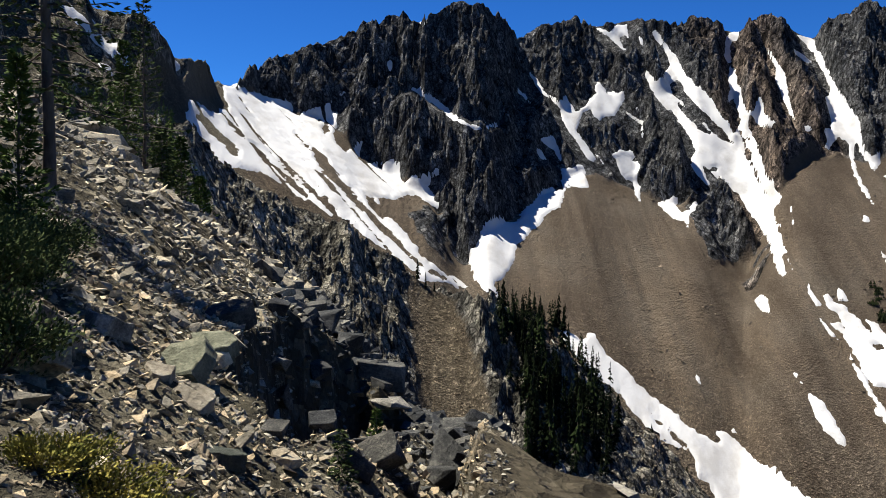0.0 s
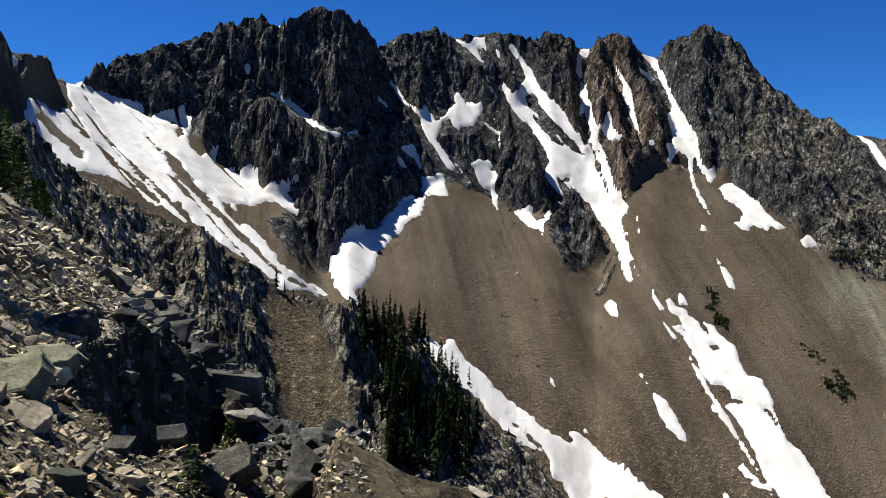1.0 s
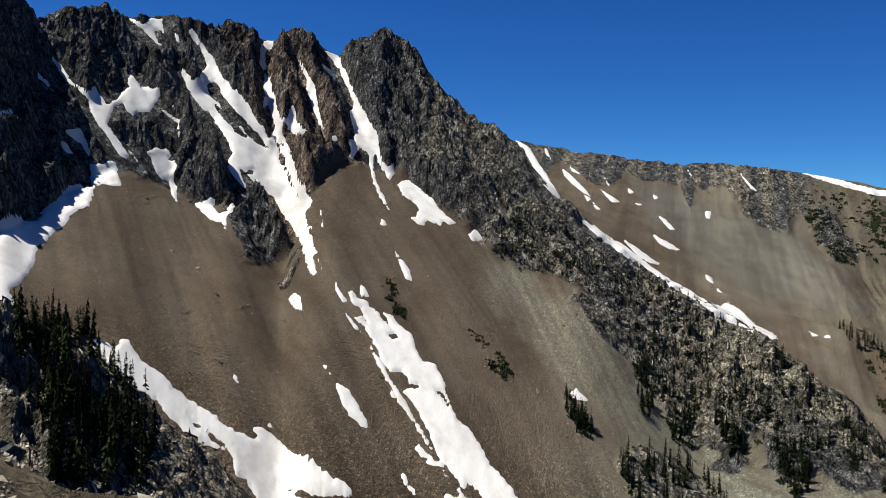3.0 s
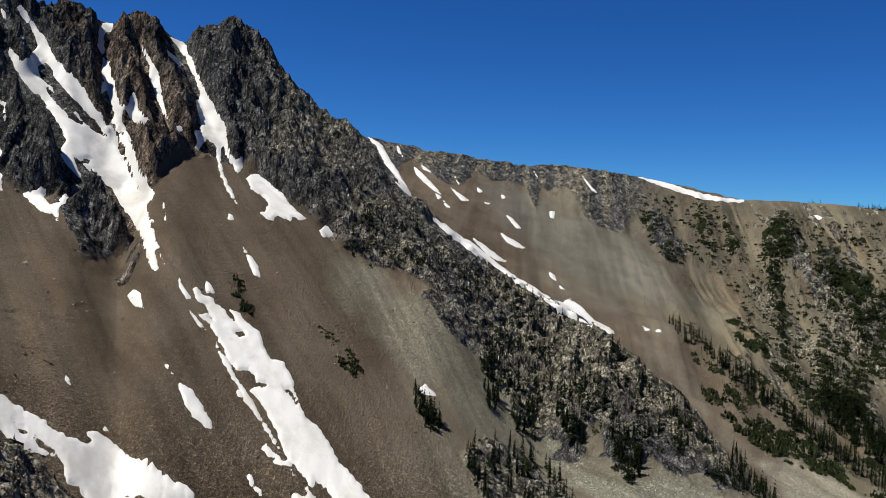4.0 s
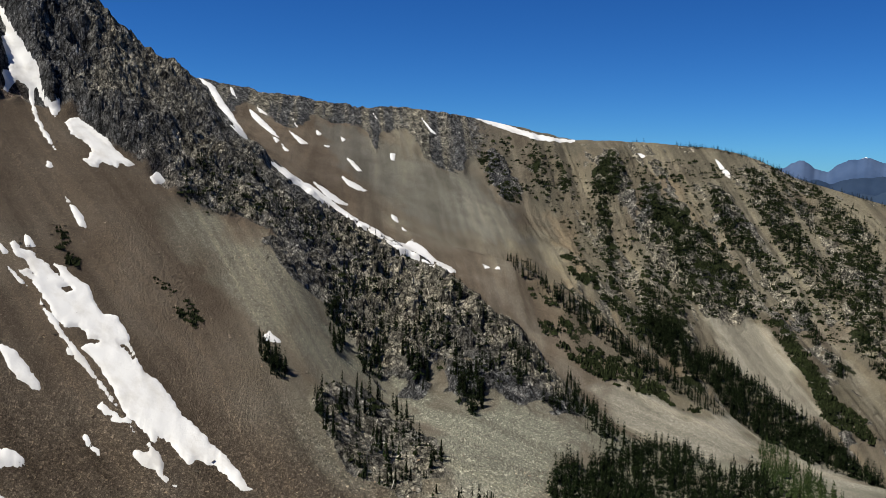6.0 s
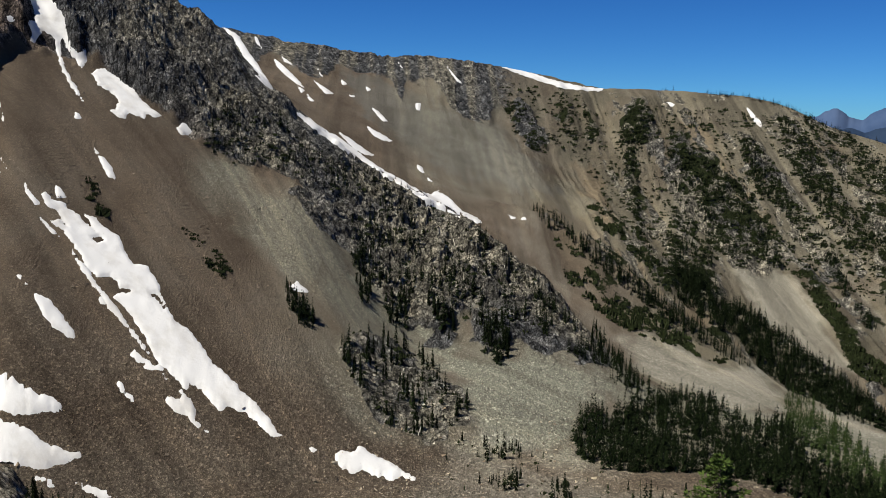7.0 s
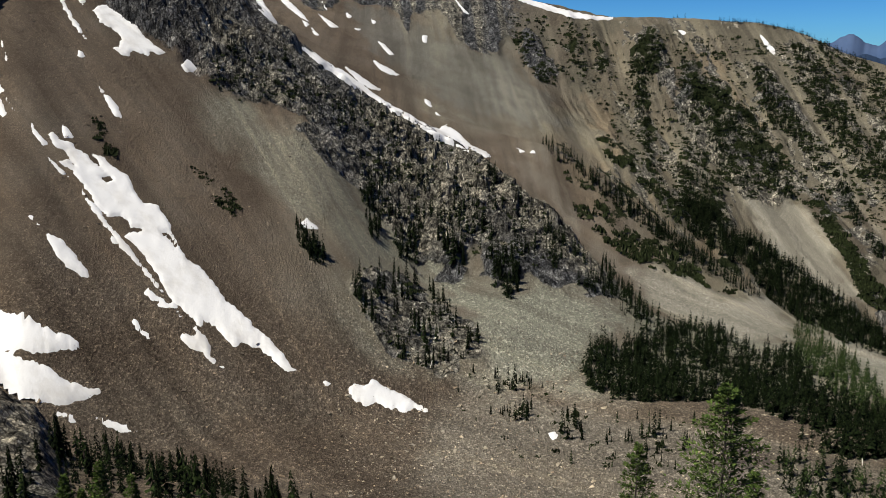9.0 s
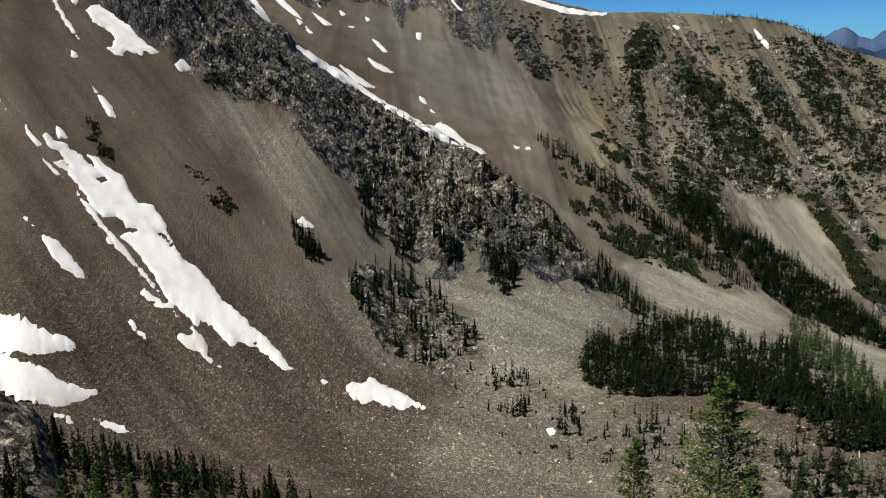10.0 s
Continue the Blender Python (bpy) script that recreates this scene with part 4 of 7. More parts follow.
def lie(az, r):
    """The land's height and masks at bearings az (column) and distances r (row)."""
    az, r = np.broadcast_arrays(az, r)
    x, y = r * np.sin(np.radians(az)), r * np.cos(np.radians(az))
    col = az[:, 0]
    rk, zk = zip(*(line(n, col) for n in NAMES))
    R, Z = np.array(rk), np.array(zk)
    Z[0] = -1.62
    at = {n: R[i][:, None] for i, n in enumerate(NAMES)}
    turn = smooth(2, 14, az)
    s = np.radians(az) * 450.0 * (1 - turn) + x * turn  # metres along the headwall, across the fall line
    s = s + .45 * (y - 380) * smooth(-4, -10, az) * (1 - smooth(-14, -20, az))
    # how much of each place is cliff
    upper = smooth(-6, 6, r - at["base"] + 5 * wave(s / 14, r / 20, 0, 3) + 16 * smooth(34, 42, az) * rough(x / 16, y / 16, 0, 3, 4)) * (1 - smooth(60, 120, r - at["crest"])) * (1 - smooth(60, 64, az) * (1 - smooth(540, 590, r)))
    upper = upper * (1 - .8 * smooth(-18.6, -20.5, az) * smooth(-.2, .3, rough(x / 11, y / 11, 0, 3, 9)))
    front = smooth(.0, .3, (r - at["gully"]) / (at["rib"] - at["gully"])) * (1 - smooth(4, 16, r - at["rib"])) * (1 - smooth(21, 25, az))
    down = (at["rib"] - r)
    chute = smooth(-1.2, 1.2, 1.6 + down * .03 - np.abs(az + .9 - down * .05)) * (1 - smooth(-2, 3, -down))
    front = front * (1 - chute)
    u, along = (x - y) * .7071, (x + y) * .7071
    back = smooth(-14, 10, r - at["far_base"] - 14 + 34 * (1 - 2 * np.abs(wave(u / 24, along / 500, 0, 5))) + 9 * wave(x / 9, y / 9, 0, 6)) * (1 - smooth(10, 40, r - at["far_crest"])) * (1 - .9 * smooth(52, 58, az))
    soft = smooth(36, 47, az)
    crag = np.zeros_like(x)
    for outline in CRAGS.values():
        crag = np.maximum(crag, smooth(-2.5, 3.5, near(outline, x, y, 14) + 3.5 * rough(x / 8, y / 8, 0, 2, 8)))
    # ribs and chimneys: the face stands forward or back
    ridged = lambda v: 1 - 2 * np.abs(v)
    lift = r * .006
    # the snow ledge across the peak's face
    w = smooth(-3.2, -2, col) * (1 - smooth(3.8, 4.8, col))
    a, b, c = NAMES.index("base"), NAMES.index("crest"), []
    for part_of, way_in in ((.42, 0), (.58, 14)):
        q = R[a] + (.42 if way_in else part_of) * (R[b] - R[a]) + way_in * w + (1 - w) * (part_of - .42) * (R[b] - R[a])
        plain = Z[a] + (q - R[a]) / np.maximum(R[b] - R[a], 1e-6) * (Z[b] - Z[a])
        c.append((q, plain * (1 - w) + w * q * np.tan(np.radians(np.interp(col, (-2.2, .6, 3.6), (8.4, 6.6, 6.0)) + .02 * way_in))))
    R, Z = (np.vstack([m[:b], c[0][k], c[1][k], m[b:]]) for k, m in enumerate((R, Z)))
    big = ridged(wave(s / 46, lift * .5, 0, 11)) * 11 + ridged(wave(s / 19 + .3 * wave(s / 30, r / 25, 0, 6), r / 60, 0, 12)) * 6.5
    fine = ridged(wave(s / 7.5 + .5 * wave(s / 12, r / 9, 0, 7), r / 22, 0, 13)) * 3.4 + blocks(s / 5.2, r / 6, 14) * 1.5 + blocks(s / 2.6, r / 3.3, 15) * 1.5 + blocks(s / 15, (r + .4 * s) / 3.4, 17) * 1.5 * (1 - soft) + wave(s / 1.7, r / 2.0, 0, 16) * 1.1
    first = r + upper * (1 - .2 * soft) * (1 - .5 * smooth(-13, -17, az)) * .6 * big
    el = np.degrees(np.arctan2(np.array([np.interp(first[i], R[:, i], Z[:, i]) for i in range(len(col))]), r))
    cover = np.full(x.shape, -60.0)
    for outline in SNOW.values():
        cover = np.maximum(cover, np.where(r > 235, spread(outline, az, el, r), -60.0))
    sunk = smooth(-7, 0, cover)
    big = big + wave(s / 42, r / 8, 0, 18) * 3.2
    shift = upper * (1 - .2 * soft) * (1 - .15 * smooth(-13, -17, az)) * (big * (1 - sunk) - 5 * sunk + fine * (1 - .85 * sunk))
    t = np.radians(az) * 215.0
    shift = shift + front * (ridged(wave(t / 17, r / 40, 0, 21)) * 6 + ridged(wave(t / 6.5 + .4 * wave(t / 9, r / 6, 0, 9), r / 14, 0, 22)) * 2.6 + blocks(t / 5, r / 5, 25) * 1.6 + blocks(t / 2.4, r / 3, 23) * 1.3 + blocks(t / 1.2, r / 1.6, 24) * .8)
    shift = shift + back * (ridged(wave(u / 70, along / 260, 0, 31)) * 10 + ridged(wave(u / 26, along / 110, 0, 32)) * 6 + blocks(u / 8, along / 14, 33) * 2.2)
    shift = shift + crag * 4.5 * (1 - upper) + crag * (ridged(wave(s / 9, r / 16, 0, 41)) * 2.2 + blocks(s / 2.8, r / 3, 42) * 1.2)
    shift = shift - 5 * chute * smooth(-4, 6, down)
    rr = r + shift
    z = np.empty_like(x)
    for i in range(len(col)):
        z[i] = np.interp(rr[i], R[:, i], Z[:, i])
    # bare slopes are rounded where one runs out into another
    rounded = z.copy()
    for _ in range(4):
        rounded[:, 1:-1] = (rounded[:, :-2] + 2 * rounded[:, 1:-1] + rounded[:, 2:]) / 4
    bare = (1 - np.clip(upper + front + back, 0, 1)) * smooth(60, 90, r)
    z = z + (rounded - z) * bare
    # under the snow the land is even
    for _ in range(3):
        even = z.copy()
        even[1:-1, 1:-1] = (z[:-2, 1:-1] + z[2:, 1:-1] + z[1:-1, :-2] + z[1:-1, 2:] + 2 * z[1:-1, 1:-1]) / 6
        z = z + sunk * (even - z)
    cliff = np.clip(np.maximum.reduce([upper, front, back * .8, crag]), 0, 1)
    z = z + cliff * (wave(x / 2.2, y / 2.2, z / 4, 51) * 1.2 + wave(x / 6, y / 6, z / 12, 52) * 1.3) * smooth(100, 200, r) * (1 - .9 * sunk)
    # jagged skyline
    top = (1 - smooth(0, 26, np.abs(r - at["crest"]))) * (1 - soft) * (1 - sunk)
    z = z + top * (ridged(wave(s / 8, r / 40, 0, 61)) * 3.5 + ridged(wave(s / 3.4, r / 20, 0, 62)) * 1.8)
    top = (1 - smooth(0, 40, np.abs(r - at["far_crest"]))) * (1 - smooth(46, 53, az))
    z = z + top * (ridged(wave(u / 17, r / 60, 0, 63)) * 2.2 + wave(u / 6, r / 20, 0, 64) * 1.2)
    # loose ground: furrows down the fall line, hummocks, stones
    loose = 1 - cliff
    z = z + loose * smooth(120, 260, r) * (wave(s / 22, r / 160, 0, 71) * .9 + wave(s / 7, r / 90, 0, 72) * .3 + wave(x / 3, y / 3, 0, 73) * .22 + wave(x / 1.1, y / 1.1, 0, 74) * .16)
    z = z + soft * upper * smooth(380, 420, r) * (blocks((x + .5 * y) / 13, (y - .5 * x) / 9, 43) * 2.4 + blocks(x / 5, y / 4, 44) * 1.3) * (1 - smooth(560, 620, r))
    wild = smooth(575, 640, r) * smooth(53, 61, az)
    bent = u + 5 * wave(u / 60, along / 120, 0, 83)
    ribs = .65 * ridged(wave(bent / 58, along / 620, 0, 81)) + .55 * ridged(wave(bent / 23, along / 240, 0, 82)) + .3 * ridged(wave(bent / 9, along / 90, 0, 84))
    el = np.degrees(np.arctan2(z, r))
    leafy, swell = np.zeros_like(x), np.zeros_like(x)
    for key, outline in GROVES.items():
        if key.startswith(("rib_", "knob", "tufts", "line", "green", "low")) and key != "rib_stand":
            d = np.where(r > 560, spread(outline, az, el, r, 2.5), -60.0)
            leafy = np.maximum(leafy, smooth(-4, 6, d + 9 * rough(x / 22, y / 22, 0, 3, 79)))
            swell = np.maximum(swell, smooth(-16, 12, d))
    z = z + wild * (1 - smooth(955, 1000, r)) * (ribs * 2.2 + 1.3 * ridged(wave(bent / 7, along / 80, 0, 72)) + swell * 8 + leafy * 2.0 * wave(x / 7, y / 7, 0, 77) + blocks(bent / 6, along / 7, 80) * .5)
    runs = wave(bent / 10, along / 70, 0, 75) + .6 * wave(bent / 4.2, along / 26, 0, 74) + .5 * wave(x / 5, y / 5, 0, 73)
    cliff = np.maximum(cliff, wild * np.maximum(leafy * (.55 + .5 * wave(x / 16, y / 16, 0, 76)), .8 * (1 - smooth(-6, 4, spread(TINTS["pale_talus"], az, el, r))) * smooth(58, 63, az) * smooth(.25, .9, runs + .35 * smooth(68, 76, az))))
    growth = leafy * (.5 + .45 * wave(x / 12, y / 12, 0, 86) + .3 * wave(x / 5, y / 5, 0, 85)) + .32 * wild * smooth(.25, .8, ribs + .5 * wave(x / 30, y / 30, 0, 78))
    spurred = soft * upper * (1 - wild) * smooth(-.35, .35, rough(x / 13, y / 13, z / 9, 3, 87))
    # furrows down the fall line, as a tone
    fall = np.where(r > 575, bent, x + .18 * y * smooth(34, 46, az) + .9 * y * smooth(0, -8, az))
    run = np.where(r > 575, along, y)
    furrow = .5 + .28 * wave(fall / 17, run / 220, 0, 88) + .22 * wave(fall / 5.2, run / 110, 0, 89) + .14 * wave(fall / 2, run / 40, 0, 90)
    furrow = .5 + (furrow - .5) * (1 + .9 * wild)
    warm = smooth(8, 20, az) * (1 - smooth(30, 38, az)) * smooth(.0, .6, wave(x / 60, y / 60, 0, 95) + .4 * wave(x / 17, y / 17, 0, 96))
    close = 1 - smooth(50, 90, r)
    pit = near(PIT, x, y, 3)
    z = z - np.clip(pit * 8, 0, 4.5)
    z = z + close * smooth(2, 6, r) * (wave(x / 5, y / 5, 0, 91) * .45 + wave(x / 2, y / 2, 0, 92) * .2 + wave(x / .7, y / .7, 0, 93) * .07)
    return x, y, z, {"cliff": cliff, "upper": upper, "front": front, "back": back, "crag": crag, "cover": cover, "growth": np.maximum(growth, .5 * spurred), "warm": warm, "furrow": furrow, "wild": wild, "ribs": ribs, "chute": chute, "spurred": soft * upper * (1 - wild)}


X, Y, Zt, MASK = lie(bearings[:, None], distances[None, :])
AZ, RR = np.broadcast_arrays(bearings[:, None], distances[None, :])
EL = np.degrees(np.arctan2(Zt, RR))
IN_SIGHT = EL >= np.maximum.accumulate(EL, axis=1) - .12


def height(px, py):
    """Height of the land at places in plan, from the sheet itself."""
    px, py = np.atleast_1d(np.asarray(px, float)), np.atleast_1d(np.asarray(py, float))
    az = np.degrees(np.arctan2(px, py))
    az = np.where(az < FIRST, az + 360, az)
    r = np.hypot(px, py)
    i = np.clip(np.searchsorted(bearings, az) - 1, 0, len(bearings) - 2)
    j = np.clip(np.searchsorted(distances, r) - 1, 0, len(distances) - 2)
    a = (az - bearings[i]) / (bearings[i + 1] - bearings[i])
    b = (r - distances[j]) / (distances[j + 1] - distances[j])
    return (Zt[i, j] * (1 - a) + Zt[i + 1, j] * a) * (1 - b) + (Zt[i, j + 1] * (1 - a) + Zt[i + 1, j + 1] * a) * b

# ---------------------------------------------------------------- materials
class Nodes:
    """Short hand for building a node material."""

    def __init__(self, name, roughness=0.9, specular=0.3):
        self.mat = bpy.data.materials.new(name)
        self.mat.use_nodes = True
        self.tree = self.mat.node_tree
        self.shader = self.tree.nodes["Principled BSDF"]
        self.shader.inputs["Roughness"].default_value = roughness
        self.shader.inputs["Specular IOR Level"].default_value = specular
        self.where = self.tree.nodes.new("ShaderNodeTexCoord").outputs["Object"]

    def put(self, kind, **values):
        n = self.tree.nodes.new("ShaderNode" + kind)
        for k, v in values.items():
            n.inputs[k.replace("_", " ")].default_value = v
        return n

    def tie(self, a, b):
        self.tree.links.new(a, b)

    def noise(self, scale, detail=4.0, stretch=None, rough=0.55):
        n = self.put("TexNoise", Scale=scale, Detail=detail, Roughness=rough)
        src = self.where
        if stretch:
            m = self.put("Mapping")
            m.inputs["Scale"].default_value = stretch
            self.tie(src, m.inputs["Vector"])
            src = m.outputs[0]
        self.tie(src, n.inputs["Vector"])
        return n.outputs["Fac"]

    def ramp(self, fac, *stops):
        n = self.tree.nodes.new("ShaderNodeValToRGB")
        while len(n.color_ramp.elements) < len(stops):
            n.color_ramp.elements.new(0.5)
        for e, (p, c) in zip(n.color_ramp.elements, stops):
            e.position, e.color = p, ((*c, 1) if isinstance(c, tuple) else (c, c, c, 1))
        self.tie(fac, n.inputs[0])
        return n.outputs[0]

    def mix(self, fac, a, b, how="MIX"):
        n = self.tree.nodes.new("ShaderNodeMix")
        n.data_type, n.blend_type = "RGBA", how
        for sock, v in ((n.inputs[0], fac), (n.inputs[6], a), (n.inputs[7], b)):
            if isinstance(v, (int, float)):
                sock.default_value = v if sock.type == 'VALUE' else (v, v, v, 1)
            elif isinstance(v, tuple):
                sock.default_value = (*v, 1)
            else:
                self.tie(v, sock)
        return n.outputs[2]

    def attribute(self, name):
        n = self.tree.nodes.new("ShaderNodeAttribute")
        n.attribute_name = name
        return n

    def finish(self, colour, bump=None, height=0.1, strength=0.6):
        if isinstance(colour, tuple):
            self.shader.inputs["Base Color"].default_value = (*colour, 1)
        else:
            self.tie(colour, self.shader.inputs["Base Color"])
        if bump is not None:
            b = self.put("Bump", Strength=strength, Distance=height)
            self.tie(bump, b.inputs["Height"])
            self.tie(b.outputs[0], self.shader.inputs["Normal"])
        return self.mat


def land_material():
    """Rock, loose scree and thin growth, shared out by the land's own masks."""
    n = Nodes("mountain_ground", 1.0, 0.03)

    def split(name):
        sep = n.tree.nodes.new("ShaderNodeSeparateColor")
        n.tie(n.attribute(name).outputs["Color"], sep.inputs[0])
        return sep.outputs

    cliff, tan, grey = split("kind")
    growth, warm, furrow = split("tone")
    blotch = n.noise(.03, 5)
    grain = n.noise(.9, 8, rough=.75)
    stones = n.put("TexVoronoi", Scale=1.0)
    small = n.put("TexVoronoi", Scale=2.6)
    for q in (stones, small):
        n.tie(n.where, q.inputs["Vector"])
    ochre, pale, ash = split("wash")
    stony = split("grit")[0]
    stone = n.ramp(stones.outputs["Color"], (0, .45), (.7, .95), (1, 1.9))
    gravel = n.ramp(small.outputs["Color"], (0, .35), (.7, .95), (1, 2.3))
    scree = n.ramp(blotch, (.3, (.088, .069, .052)), (.5, (.112, .09, .069)), (.7, (.128, .108, .086)))
    scree = n.mix(tan, scree, n.ramp(blotch, (.3, (.105, .094, .07)), (.7, (.165, .15, .115))))
    scree = n.mix(ash, scree, n.ramp(blotch, (.3, (.095, .088, .076)), (.7, (.13, .124, .108))))
    scree = n.mix(grey, scree, n.ramp(grain, (.3, (.17, .17, .136)), (.7, (.285, .282, .228))))
    scree = n.mix(ochre, scree, n.ramp(grain, (.3, (.175, .13, .084)), (.7, (.26, .198, .128))))
    scree = n.mix(pale, scree, n.ramp(grain, (.3, (.285, .272, .228)), (.7, (.46, .438, .37))))
    scree = n.mix(.8, scree, n.ramp(furrow, (.2, (.7, .69, .68)), (.5, (1.0, 1.0, 1.0)), (.8, (1.32, 1.29, 1.22))), "MULTIPLY")
    pebble = n.put("TexVoronoi", Scale=11.0)
    n.tie(n.where, pebble.inputs["Vector"])
    scree = n.mix(n.mix(stony, .12, .75), scree, stone, "MULTIPLY")
    scree = n.mix(n.mix(stony, .35, .8), scree, gravel, "MULTIPLY")
    scree = n.mix(.5, scree, n.ramp(pebble.outputs["Color"], (0, .4), (.7, .95), (1, 2.0)), "MULTIPLY")
    streak = n.noise(.16, 8, (1, 1, .5), .7)

    def blocky(scale, tall, feature="F1", bend=.2):
        v = n.put("TexVoronoi", Scale=scale)
        v.feature = feature
        v.distance = "CHEBYCHEV" if feature == "F1" else "EUCLIDEAN"
        m = n.put("Mapping")
        m.inputs["Scale"].default_value = (1, 1, tall)
        m.inputs["Rotation"].default_value = (.12, -.1, .5)
        n.tie(n.mix(bend, n.where, n.noise(.5, 3)), m.inputs["Vector"])
        n.tie(m.outputs[0], v.inputs["Vector"])
        return v

    large, facet, chip = blocky(.3, .3), blocky(.8, .72), blocky(1.9, .9)
    joint = n.ramp(blocky(.45, .25, "DISTANCE_TO_EDGE").outputs["Distance"], (0, .2), (.09, 1.0))
    fine_joint = n.ramp(blocky(1.15, .55, "DISTANCE_TO_EDGE").outputs["Distance"], (0, .25), (.1, 1.0))
    rock = n.ramp(streak, (.32, (.017, .0178, .0195)), (.48, (.052, .053, .0555)), (.6, (.1, .099, .098)), (.72, (.19, .184, .175)))
    rock = n.mix(n.mix(1.0, warm, .75, "MULTIPLY"), rock, n.mix(1.0, rock, (1.5, 1.12, .85), "MULTIPLY"))
    rock = n.mix(n.mix(1.0, tan, .9, "MULTIPLY"), rock, n.ramp(streak, (.35, (.052, .049, .042)), (.5, (.14, .13, .104)), (.65, (.26, .232, .18))))
    rock = n.mix(.7, rock, n.ramp(large.outputs["Color"], (.1, .5), (.5, .95), (.9, 1.6)), "MULTIPLY")
    rock = n.mix(.85, rock, n.ramp(facet.outputs["Color"], (.1, .3), (.5, .95), (.9, 1.9)), "MULTIPLY")
    rock = n.mix(.7, rock, n.ramp(chip.outputs["Color"], (.1, .45), (.5, 1.0), (.9, 1.8)), "MULTIPLY")
    # crevice shade is painted on: the rock colour darkens along its joints
    rock = n.mix(.9, n.mix(.9, rock, joint, "MULTIPLY"), fine_joint, "MULTIPLY")
    edge = n.ramp(n.mix(.55, cliff, n.mix(.5, grain, n.noise(.16, 6, rough=.7))), (.46, 0.0), (.54, 1.0))
    colour = n.mix(edge, scree, rock)
    leafy = n.mix(.45, n.noise(.5, 7, rough=.7), n.noise(.13, 5, rough=.7))
    bush = n.ramp(n.mix(.68, growth, leafy), (.575, 0.0), (.61, 1.0))
    colour = n.mix(bush, colour, n.ramp(n.noise(1.4, 5), (.35, (.004, .006, .003)), (.65, (.021, .025, .011))))
    stacked = n.mix(.45, n.mix(.4, large.outputs["Distance"], facet.outputs["Distance"]), n.mix(.35, n.mix(.5, joint, fine_joint), chip.outputs["Distance"]))
    relief = n.mix(edge, n.mix(.5, grain, n.mix(.5, stones.outputs["Distance"], small.outputs["Distance"])), n.mix(.2, stacked, grain))
    return n.finish(colour, relief, 2.2, 1.0)


LAND = land_material()


def snow_material():
    n = Nodes("old_snow", 0.6, 0.3)
    dirt = n.noise(.08, 6, (1, .35, 1), .65)
    fleck = n.noise(1.3, 5, rough=.75)
    c = n.ramp(dirt, (.36, (.39, .38, .37)), (.52, (.48, .48, .485)))
    c = n.mix(n.ramp(fleck, (.64, 0.0), (.74, .5)), c, (.45, .4, .36))
    return n.finish(c, n.mix(.5, n.noise(.45, 3), fleck), .5, .5)


def rock_material(name, dark, mid, light, scale=1.0, lichen=None):
    """Broken stone: grain, blotches, pale weathered faces and some lichen; each stone differs a little."""
    n = Nodes(name, 0.92, 0.1)
    own = n.tree.nodes.new("ShaderNodeObjectInfo").outputs["Random"]
    isle = n.tree.nodes.new("ShaderNodeNewGeometry").outputs["Random Per Island"]
    grain = n.noise(14 * scale, 8, rough=.7)
    blotch = n.noise(1.7 * scale, 5)
    c = n.ramp(n.mix(.45, blotch, grain), (.35, dark), (.5, mid), (.66, light))
    c = n.mix(.6, c, n.ramp(own, (0, (.6, .61, .63)), (.5, (.95, .95, .95)), (.8, (1.1, 1.05, .95)), (1, (1.32, 1.22, 1.02))), "MULTIPLY")
    c = n.mix(.8, c, n.ramp(isle, (0, (.4, .4, .41)), (.45, (.8, .8, .8)), (.75, (1.1, 1.04, .92)), (1, (2.1, 1.96, 1.7))), "MULTIPLY")
    if lichen:
        c = n.mix(n.ramp(n.noise(5 * scale, 6, rough=.7), (.58, 0.0), (.66, .65)), c, lichen)
    return n.finish(c, n.mix(.5, grain, n.noise(4 * scale, 6)), .11, .8)


def leaf_material(name, dark, light, scale=.6):
    n = Nodes(name, 0.9, 0.04)
    own = n.tree.nodes.new("ShaderNodeObjectInfo").outputs["Random"]
    isle = n.tree.nodes.new("ShaderNodeNewGeometry").outputs["Random Per Island"]
    c = n.ramp(n.noise(scale, 4), (.35, dark), (.65, light))
    c = n.mix(.7, c, n.ramp(isle, (0, .55), (.6, 1.0), (1, 1.5)), "MULTIPLY")
    c = n.mix(.6, c, n.ramp(own, (0, .7), (1, 1.3)), "MULTIPLY")
    return n.finish(c)


def bark_material():
    n = Nodes("conifer_bark", 0.95, 0.15)
    return n.finish(n.ramp(n.noise(6, 6, (1, 1, .25)), (.35, (.035, .028, .022)), (.65, (.12, .1, .085))), n.noise(12, 6, (1, 1, .3)), .03, .8)


SNOW_MAT = snow_material()
STONE = rock_material("broken_grey_stone", (.055, .054, .05), (.215, .203, .178), (.52, .48, .4))
SLAB = rock_material("green_grey_stone", (.04, .045, .037), (.075, .082, .068), (.13, .138, .115), 1.0, (.055, .062, .038))
TAN_STONE = rock_material("pale_tan_stone", (.12, .1, .075), (.27, .225, .165), (.52, .45, .345))
# The shade of stones that face away is put into this dark blue-grey.
SHADED_STONE = rock_material("shade_darkened_stone", (.02, .0215, .0235), (.058, .06, .062), (.16, .158, .15))
TALUS = rock_material("brown_talus_stone", (.06, .05, .041), (.12, .1, .083), (.23, .2, .165), .4)
PALE = rock_material("pale_talus_stone", (.16, .14, .11), (.27, .24, .19), (.42, .38, .31), .4)
# Shade among the needles is put into this near-black green.
FIR = leaf_material("self_shaded_fir_needles", (.002, .0038, .0014), (.0085, .0135, .0045))
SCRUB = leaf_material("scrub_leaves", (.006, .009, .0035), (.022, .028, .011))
NEAR_FIR = leaf_material("fir_boughs", (.02, .031, .011), (.078, .1, .037), 2.0)
